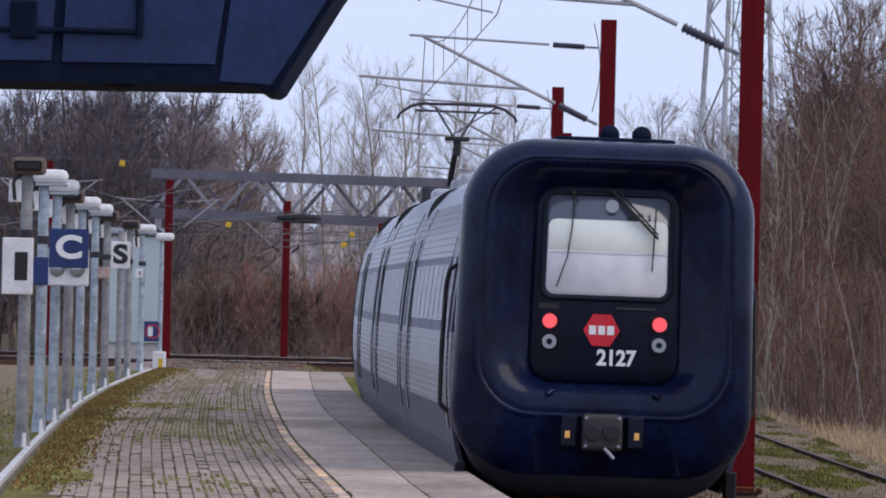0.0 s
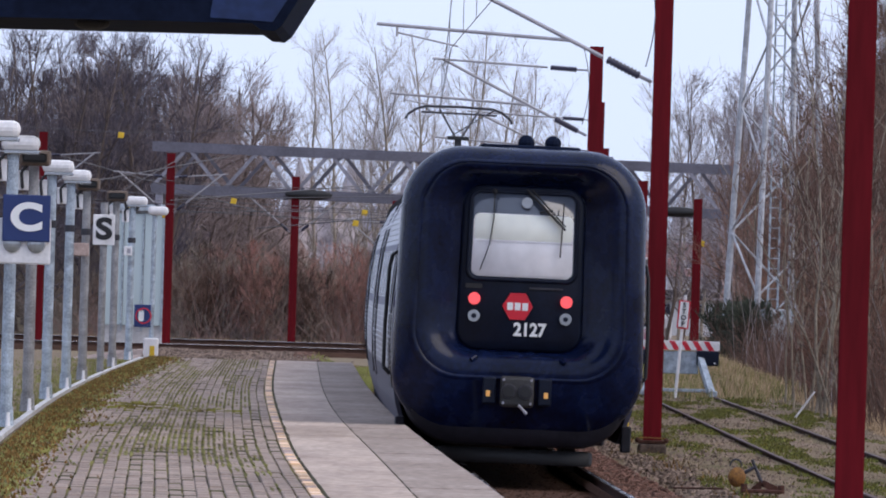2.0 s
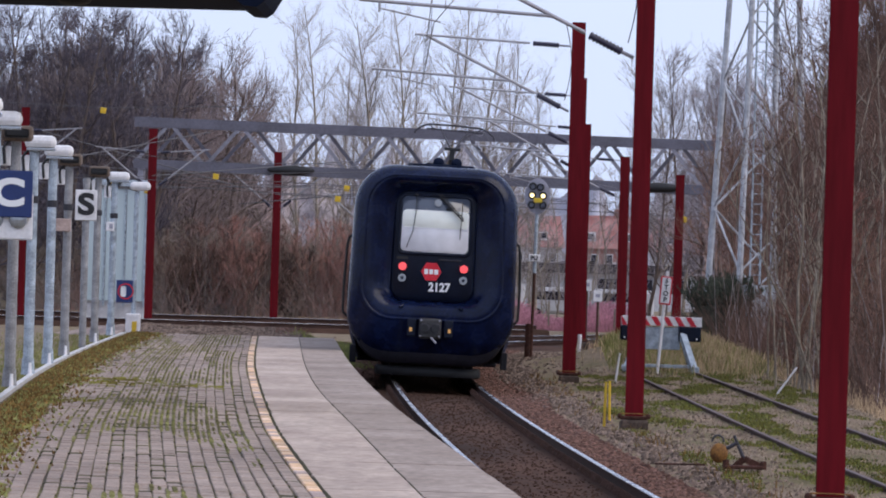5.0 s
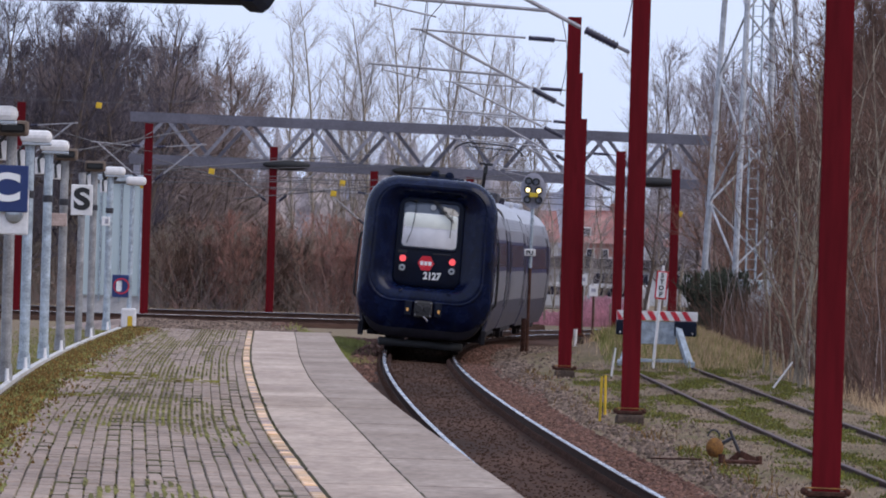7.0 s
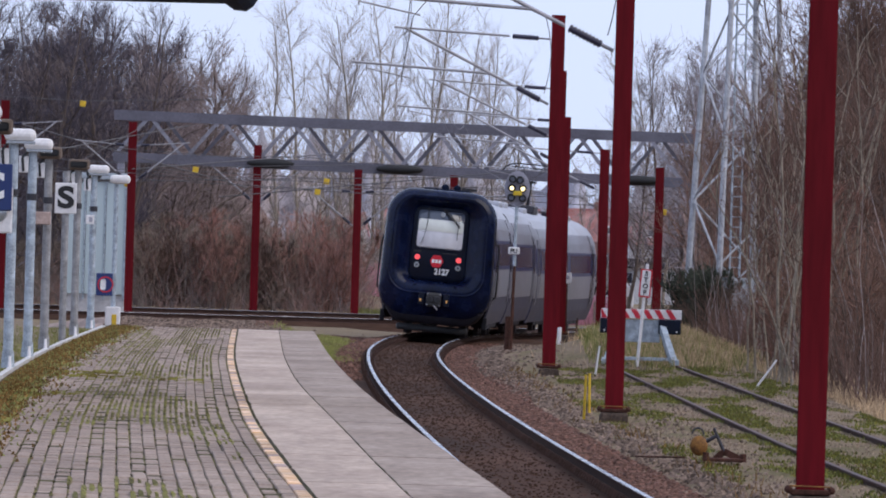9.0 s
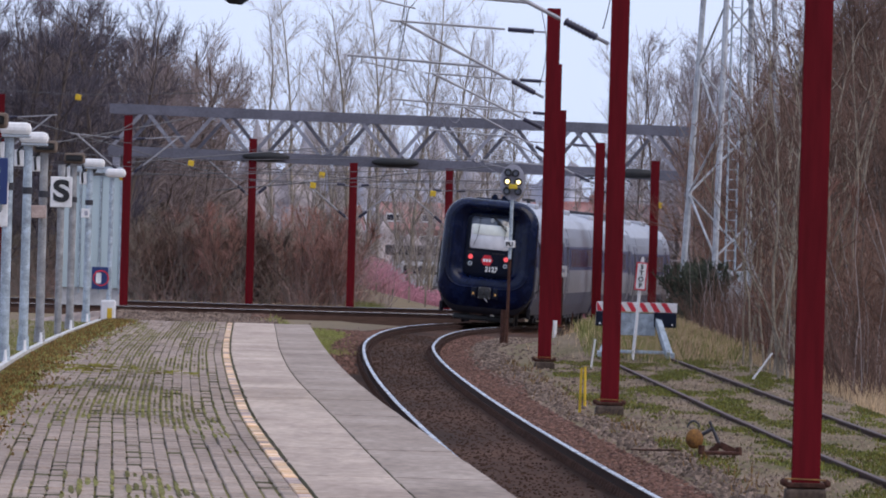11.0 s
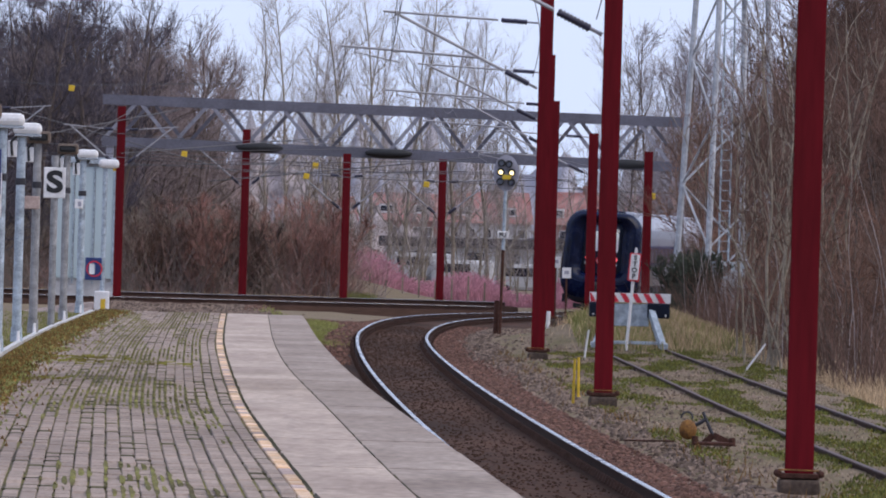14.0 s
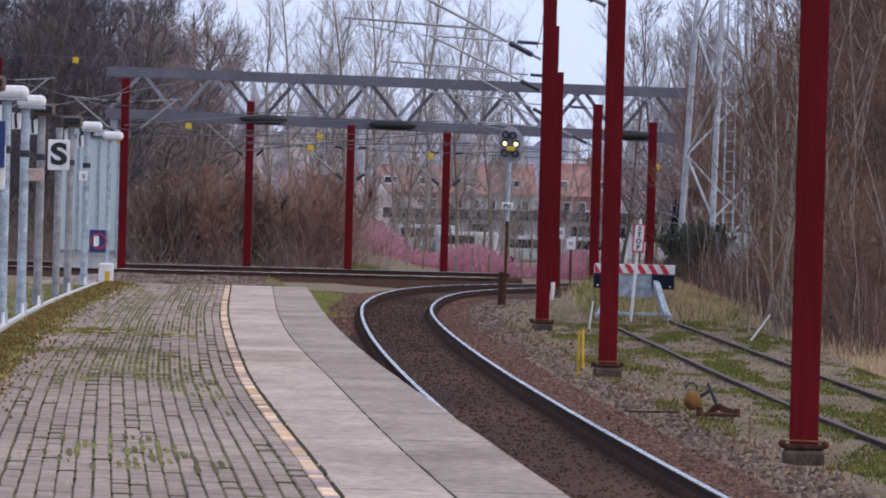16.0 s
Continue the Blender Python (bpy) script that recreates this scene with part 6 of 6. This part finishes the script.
# ================= small pieces: grass, stones, pavers =================


def blades(name, n, place, h, material, label, seed, r=0.006, lift=-0.02, ground=None):
    rnd = np.random.RandomState(seed)
    V, Fc = [], []
    for _ in range(n):
        x, y = place(rnd)
        z = (ground or ground_z)(x, y) + lift
        hh = h * rnd.uniform(0.4, 1.3)
        a = rnd.uniform(0, 6.28)
        dx, dy = math.cos(a) * r, math.sin(a) * r
        lx, ly = rnd.normal(0, 0.35) * hh, rnd.normal(0, 0.35) * hh
        b = len(V)
        V += [(x - dx, y - dy, z), (x + dx, y + dy, z), (x + dy, y - dx, z), (x + lx, y + ly, z + hh)]
        Fc += [(b, b + 1, b + 3), (b + 1, b + 2, b + 3), (b + 2, b, b + 3)]
    tagged(solid(name, V, Fc, material), label, "grass", kind="stuff")


def patch(r, x0, x1, y0, y1):
    """A place inside the ragged green patches of the yard."""
    for _ in range(20):
        x, y = r.uniform(x0, x1), r.uniform(y0, y1)
        if noise.noise(Vector((x * 1.3, y * 0.12, 2))) + 0.35 * noise.noise(Vector((x * 4, y * 0.5, 7))) > r.uniform(-0.02, 0.34) and x > track_x(y) + 2.1 + 0.2 * noise.noise(Vector((0, y * 0.2, 1))):
            break
    return x, y


def hump(r):
    for _ in range(9):
        x = 4.3 + r.normal(0, 1.2)
        if x > 2.9:
            break
    return x, 212 + r.normal(0, 6)


blades("green_grass", 9000, hump, 0.28, M["blade"], "green grass on the hump behind the buffer stop", 1, 0.014)
blades("dry_grass", 9000, lambda r: (4.9 + r.normal(0, 0.8), 212 + r.normal(0, 6)), 0.3, M["straw"], "dry straw-coloured grass on the hump", 2, 0.012)
blades("bank_straw", 6000, lambda r: (6.5 + abs(r.normal(0, 0.6)), r.uniform(110, 205)), 0.22, M["straw"], "dry winter grass at the foot of the bank", 3, 0.009)
blades("yard_grass", 24000, lambda r: patch(r, 1.9, 6.4, 80, 200), 0.04, M["yardmoss"], "short green tufts in the yard", 4, 0.012, 0.045)
blades("siding_grass", 8000, lambda r: patch(r, 1.9, 6.4, 85, 200), 0.035, M["moss"], "moss and weeds between the siding rails", 5, 0.014, 0.045)


def sand_patch(r):
    """Where the moss leaves room for dead grass."""
    for _ in range(20):
        x, y = r.uniform(2.0, 8.0), r.uniform(80, 203)
        if noise.noise(Vector((x * 1.3, y * 0.12, 2))) < r.uniform(-0.3, 0.15) and x > track_x(y) + 2.3:
            break
    return x, y


blades("dead_grass", 12000, sand_patch, 0.03, M["deadgrass"], "short dead grass on the sandy yard", 10, 0.014, 0.03)


def dead_weeds(r):
    for _ in range(9):
        y = r.uniform(82, 190)
        if noise.noise(Vector((0, y * 0.25, 13))) > r.uniform(-0.2, 0.4):
            break
    return track_x(y) + 2.15 + r.normal(0, 0.2), y


blades("dead_weeds", 500, dead_weeds, 0.15, M["rust_moss"], "dark dead weed stalks along the ballast edge", 9, 0.012, 0.0)


def verge(r):
    y = r.uniform(75, 190)
    return kerb_x(y) - 0.06 - abs(r.normal(0, 0.9)), y


blades("verge_grass", 9000, verge, 0.07, M["blade"], "short green grass behind the platform kerb", 6, 0.012)
blades("end_grass", 5500, lambda r: (-2.85 + r.normal(0, 0.3), 191 + abs(r.normal(0, 9))), 0.14, M["lime"], "green grass patch at the platform end", 7, 0.016, -0.01, apron_z)
blades("slope_grass", 4000, lambda r: (-3.0 + r.normal(0, 0.28), r.uniform(203, 240)), 0.12, M["lime"], "green grass patch on the stony slope", 11, 0.016, -0.01, apron_z)
blades("low_greenery", 2600, lambda r: ((636 + r.normal(0, 14) - 784) / 16502 * 368, 368 + r.normal(0, 1.5)), 0.5, M["blade"], "low green plants behind the far rails", 12, 0.02)
blades("far_verge", 5000, lambda r: (r.uniform(-18, 2), r.uniform(363, 368)), 0.35, M["straw"], "dry grass behind the far rails", 8, 0.02)


def stones(name, n, place, size, label, seed, material):
    rnd = np.random.RandomState(seed)
    base = np.array([(-1, -1, -0.4), (1, -0.8, -0.4), (0.8, 1, -0.4), (-0.9, 0.9, -0.4), (-0.5, -0.5, 0.6), (0.55, -0.4, 0.5), (0.3, 0.55, 0.65)])
    faces = ((0, 1, 5, 4), (1, 2, 6, 5), (2, 3, 6), (3, 0, 4), (4, 5, 6), (3, 4, 6))
    V, Fc = [], []
    for _ in range(n):
        x, y, z = place(rnd)
        s = size * rnd.uniform(0.5, 1.5)
        a = rnd.uniform(0, 6.28)
        q = base * s * rnd.uniform(0.7, 1.3, (7, 3))
        c, d = math.cos(a), math.sin(a)
        b = len(V)
        for v in q:
            V.append((x + v[0] * c - v[1] * d, y + v[0] * d + v[1] * c, z + v[2]))
        Fc += [tuple(b + k for k in f) for f in faces]
    tagged(solid(name, V, Fc, material), label, "ballast stones", kind="stuff")


def shoulder(r):
    y = r.uniform(78, 260)
    c = 0.85 + (0.8 + 1.1 * min(max((y - 150) / 60, 0), 1)) * r.uniform()
    z = -0.165 if c < 1.5 else -0.165 - 0.25 * (c - 1.5)
    return track_x(y) + c, y, level(y) - c * math.tan(radians(cant(y))) + max(z, ground_z(track_x(y) + c, y) - level(y) + 0.07)


def litter(r):
    y = r.uniform(78, 262)
    x = track_x(y) + 1.95 + 0.18 * noise.noise(Vector((0, y * 0.12, 5))) + r.normal(0, 0.17)
    if y > 150 and r.uniform() < 0.3:
        x = track_x(y) + r.uniform(1.6, 3.6)
    return x, y, ground_z(x, y) + 0.045


def between(r):
    y = r.uniform(78, 250)
    c = r.uniform(-0.6, 0.6)
    return track_x(y) + c, y, level(y) - c * math.tan(radians(cant(y))) - 0.186


def left_side(r):
    y = r.uniform(170, 300)
    c = r.uniform(-2.6, -0.95)
    z = -0.165 if c > -1.45 else -0.165 - 0.3 * (-1.45 - c)
    return track_x(y) + c, y, level(y) - c * math.tan(radians(cant(y))) + z


stones("shoulder_stones", 19000, shoulder, 0.032, "red-brown ballast stones beside the track", 1, M["stone"])
stones("litter_stones", 4600, litter, 0.03, "pale grey stones along the ballast edge", 6, M["greystone"])
stones("track_stones", 5000, between, 0.014, "dirty ballast between the rails", 2, M["bedstone"])
stones("edge_stones", 5000, left_side, 0.045, "ballast stones past the platform", 3, M["stone"])
stones("slope_stones", 6000, lambda r: (lambda x, y: (x, y, apron_z(x, y) + 0.015))(r.uniform(-4.2, -2.0), r.uniform(196, 260)), 0.045, "brown stones on the slope past the platform", 7, M["stone"])
stones("yard_stones", 1500, lambda r: (lambda x, y: (x, y, ground_z(x, y) + 0.05))(2.3 + abs(r.normal(0, 1.3)), r.uniform(85, 200)), 0.02, "scattered stones in the yard", 4, M["greystone"])
stones("apron_stones", 14000, lambda r: (lambda x, y: (x, y, apron_z(x, y) + 0.01))(r.uniform(-7.2, -2.6), 190 + abs(r.normal(0, 22))), 0.04, "loose stones past the platform end", 5, M["greystone"])


def paving():
    """Grey pavers in long columns that follow the curve; the nearest ones lie singly."""
    rnd = np.random.RandomState(12)
    W, L = 0.113, 0.85
    singles = []
    def block(x, y0, y1, dx0, dx1, z):
        g = 0.0065
        c = 0.007
        x0a, x1a, x0b, x1b = x + dx0 + g, x + dx0 + W - g, x + dx1 + g, x + dx1 + W - g
        return [(x0a, y0 + 0.1, z - c), (x1a, y0 + 0.1, z - c), (x1b, y1 - g, z - c), (x0b, y1 - g, z - c),
                (x0a + c, y0 + 0.1 + c, z), (x1a - c, y0 + 0.1 + c, z), (x1b - c, y1 - g - c, z), (x0b + c, y1 - g - c, z),
                (x0a, y0 + g, z - 0.04), (x1a, y0 + g, z - 0.04), (x1b, y1 - g, z - 0.04), (x0b, y1 - g, z - 0.04)]
    quads = ((4, 5, 6, 7), (0, 1, 5, 4), (1, 2, 6, 5), (2, 3, 7, 6), (3, 0, 4, 7), (8, 9, 1, 0), (9, 10, 2, 1), (10, 11, 3, 2), (11, 8, 0, 3))
    V, Fc = [], []
    for c in range(46):
        y = -45 + 0.85 * rnd.uniform()
        za, jog = 0.0, 0.0
        while y < 188.6:
            y1 = y + L
            xa = yellow_x(y) - 0.13 - (c + 1) * W + 0.02 * noise.noise(Vector((c * 0.25, y * 0.04, 1)))
            xb = yellow_x(y1) - 0.13 - (c + 1) * W + 0.02 * noise.noise(Vector((c * 0.25, y1 * 0.04, 1)))
            if xa > kerb_x(y) + 0.55 + 0.3 * noise.noise(Vector((0, y * 0.16, 3))):
                if rnd.uniform() < 0.38:
                    za, jog = 0.009 * rnd.uniform(-1, 1), 0.004 * rnd.uniform(-1, 1)
                xa, xb = xa + jog, xb + jog
                z = PLAT + 0.002 + za + 0.0015 * rnd.uniform(-1, 1) + 0.004 * noise.noise(Vector((c * 0.6, y * 0.5, 3)))
                q = block(0, y, y1, xa, xb, z)
                if 58 < y < 82 and 2 <= c < 18 and len(singles) < 290:
                    singles.append(q)
                else:
                    b = len(V)
                    V += q
                    Fc += [tuple(b + k for k in f) for f in quads]
            y = y1
    tagged(solid("pavers", V, Fc, M["paver"], platform), kind="stuff")
    for q in singles:
        solid("paver", q, quads, M["paver"], platform)
    # the course of cream stones along the slabs
    for name, keep, material in (("cream_stones", 0, M["cream"]), ("pink_stones", 1, M["pinkstone"])):
        V, Fc = [], []
        r2 = np.random.RandomState(77)
        y, state = -45.0, 0
        while y < 188.6:
            y1 = y + 0.85
            if r2.uniform() < (0.3 if state == 0 else 0.75):
                state = 1 - state
            if state == keep:
                xa, xb = yellow_x(y) - 0.126, yellow_x(y1) - 0.126
                q = block(0, y, y1, xa, xb, PLAT + 0.006 + 0.004 * r2.uniform(-1, 1))
                b = len(V)
                V += q
                Fc += [tuple(b + k for k in f) for f in quads]
            else:
                r2.uniform()
            y = y1
        tagged(solid(name, V, Fc, material, platform), kind="stuff")


def weeds():
    """Moss tufts that grow in the joints of the paving."""
    rnd = np.random.RandomState(31)
    V, Fc = [], []
    for _ in range(12000):
        y = 187 - 128 * rnd.uniform() ** 1.4
        if y < 80 and rnd.uniform() < 0.85:
            continue
        c = int(min(max(rnd.normal(9, 3.6), 2), 26)) + (0 if rnd.uniform() < 0.8 else 0.5)
        if noise.noise(Vector((c * 0.11, y * 0.045, 7))) < -0.03:
            continue
        x = yellow_x(y) - 0.13 - c * 0.113 + 0.02 * noise.noise(Vector((c * 0.25, y * 0.04, 1)))
        if x < kerb_x(y) + 0.3:
            continue
        s, ln, h = rnd.uniform(0.005, 0.017), rnd.uniform(0.5, 2.4), rnd.uniform(0.008, 0.017)
        dx = yellow_x(y + ln) - yellow_x(y)
        b = len(V)
        V += [(x - s, y, PLAT), (x + s, y, PLAT), (x + s + dx, y + ln, PLAT), (x - s + dx, y + ln, PLAT), (x, y + ln * 0.3, PLAT + h), (x + dx, y + ln * 0.8, PLAT + h)]
        Fc += [(b, b + 1, b + 4), (b + 1, b + 2, b + 5, b + 4), (b + 2, b + 3, b + 5), (b + 3, b, b + 4, b + 5)]
    tagged(solid("joint_moss", V, Fc, M["jointmoss"], platform), kind="stuff")


def low_ridge(V, Fc, xa, ya, xb, yb, w, h):
    """A low ridge from one point to another."""
    b = len(V)
    d = Vector((xb - xa, yb - ya, 0)).normalized()
    n = Vector((-d.y, d.x, 0)) * w
    for x, y in ((xa, ya), (xb, yb)):
        V += [(x - n.x, y - n.y, PLAT - 0.012), (x + n.x, y + n.y, PLAT - 0.012), (x, y, PLAT + h)]
    Fc += [(b, b + 3, b + 5, b + 2), (b + 1, b + 2, b + 5, b + 4), (b, b + 2, b + 1), (b + 3, b + 4, b + 5)]


def joint_dirt():
    """Ridges added to darken paver rows; dirt and moss in crack and slab joint."""
    rnd = np.random.RandomState(41)
    V, Fc = [], []
    y = 55.0
    # made-up ridges that stand in for the dark lines between courses
    while y < 186:
        lean = rnd.uniform(-0.3, 0.3)
        for c in range(40):
            if rnd.uniform() < 0.35 or noise.noise(Vector((c * 0.2, y * 0.05, 17))) < -0.32:
                continue
            yy = y + lean * c * 0.1 + rnd.uniform(-0.14, 0.14)
            xa = yellow_x(yy) - 0.136 - c * 0.113
            if xa - 0.12 < kerb_x(yy) + 0.3:
                break
            low_ridge(V, Fc, xa, yy, xa - 0.101, yy + rnd.uniform(-0.05, 0.05), 0.07, rnd.uniform(0.001, 0.0072))
        y += (1.35 + 0.021 * (y - 55)) * rnd.uniform(0.8, 1.2)
    tagged(solid("dark_cross_ridges", V, Fc, M["ridgedirt"], platform), kind="stuff")
    V, Fc = [], []
    for y in np.arange(50, 188, 0.9):
        j = [0.016 * noise.noise(Vector((v * 0.37, 3, 0))) for v in (y, y + 0.9)]
        if rnd.uniform() < 0.9:
            low_ridge(V, Fc, crack_x(y) + j[0], y, crack_x(y + 0.9) + j[1], y + 0.92, rnd.uniform(0.005, 0.012), rnd.uniform(0.002, 0.007))
        if rnd.uniform() < 0.85:
            low_ridge(V, Fc, yellow_x(y) + 0.008 + j[0], y, yellow_x(y + 0.9) + 0.008 + j[1], y + 0.92, rnd.uniform(0.012, 0.022), rnd.uniform(0.006, 0.012))
    tagged(solid("long_joint_dirt", V, Fc, M["ridgedirt"], platform), kind="stuff")
    # a mossy joint right across the paving, where two lots of stone meet
    V, Fc = [], []
    for y0, reach in ((118.0, 2.3), (121.5, 1.5), (104.0, 0.9)):
        for _ in range(110):
            u = reach * rnd.uniform() ** 1.6
            yy = y0 + rnd.normal(0, 0.9)
            x = kerb_x(yy) + 0.2 + u
            low_ridge(V, Fc, x, yy, x + rnd.uniform(0.04, 0.14), yy + rnd.uniform(-0.1, 0.1), 0.05, rnd.uniform(0.008, 0.02))
    tagged(solid("cross_moss", V, Fc, M["moss"], platform), kind="stuff")


joint_dirt()


def kerb_moss(r):
    y = 58 + 130 * r.uniform() ** 0.8
    return kerb_x(y) + 0.17 + abs(r.normal(0, 0.26)), y


blades("rusty_moss", 9000, kerb_moss, 0.035, M["rust_moss"], "rusty brown moss along the kerb", 21, 0.02, 0.0, lambda x, y: PLAT + 0.008)
blades("green_moss", 6000, kerb_moss, 0.03, M["blade"], "green moss along the kerb", 22, 0.02, 0.0, lambda x, y: PLAT + 0.008)
paving()
weeds()

# ================= what moves =================


def along(y, d):
    """The place on the track d metres further on along its centre line."""
    n = max(1, int(abs(d) / 0.5))
    for _ in range(n):
        y += (d / n) * track_dir(y).y
    return y


REAR = [(0.0, 71.8), (0.5, 83.4), (1.0, 93.4), (1.5, 102.3), (2.0, 111.2), (2.5, 120.3), (3.0, 129.5), (3.5, 138.7), (4.0, 148.1), (4.5, 157.5), (5.0, 167.0), (5.5, 176.7), (6.0, 186.4), (6.5, 196.2), (7.0, 206.1), (7.5, 216.1), (8.0, 226.1), (8.5, 236.3), (9.0, 246.6), (9.5, 256.9), (10.0, 267.4), (10.5, 277.9), (11.0, 288.6), (11.5, 299.3), (12.0, 310.1), (12.5, 321.0), (13.0, 332.0), (13.5, 343.1), (14.0, 354.3), (14.5, 365.6), (15.0, 377.0), (15.5, 388.4), (16.0, 400.0)]


def rear_at(t):
    for (t0, y0), (t1, y1) in zip(REAR, REAR[1:]):
        if t0 <= t <= t1:
            return y0 + (y1 - y0) * (t - t0) / (t1 - t0)
    return REAR[-1][1]


def motions():
    times = [0.5 * k for k in range(33)]
    for k, car in enumerate(cars):
        rows = []
        for t in times:
            ya = along(rear_at(t), k * CAR)
            yb = along(ya, CAR)
            a = Vector((car_x(ya), ya, level(ya)))
            b = Vector((car_x(yb), yb, level(yb)))
            d = b - a
            yaw = -math.degrees(math.atan2(d.x, d.y))
            rows.append((t, Matrix.Translation(a) @ pose(0, 0, 0, 0, 0, yaw) @ pose(0, 0, 0, 0, cant(ya + 5) + float(np.interp(ya, [170, 240], [0.0, 1.0])), 0)))
        walk(car, rows)


motions()
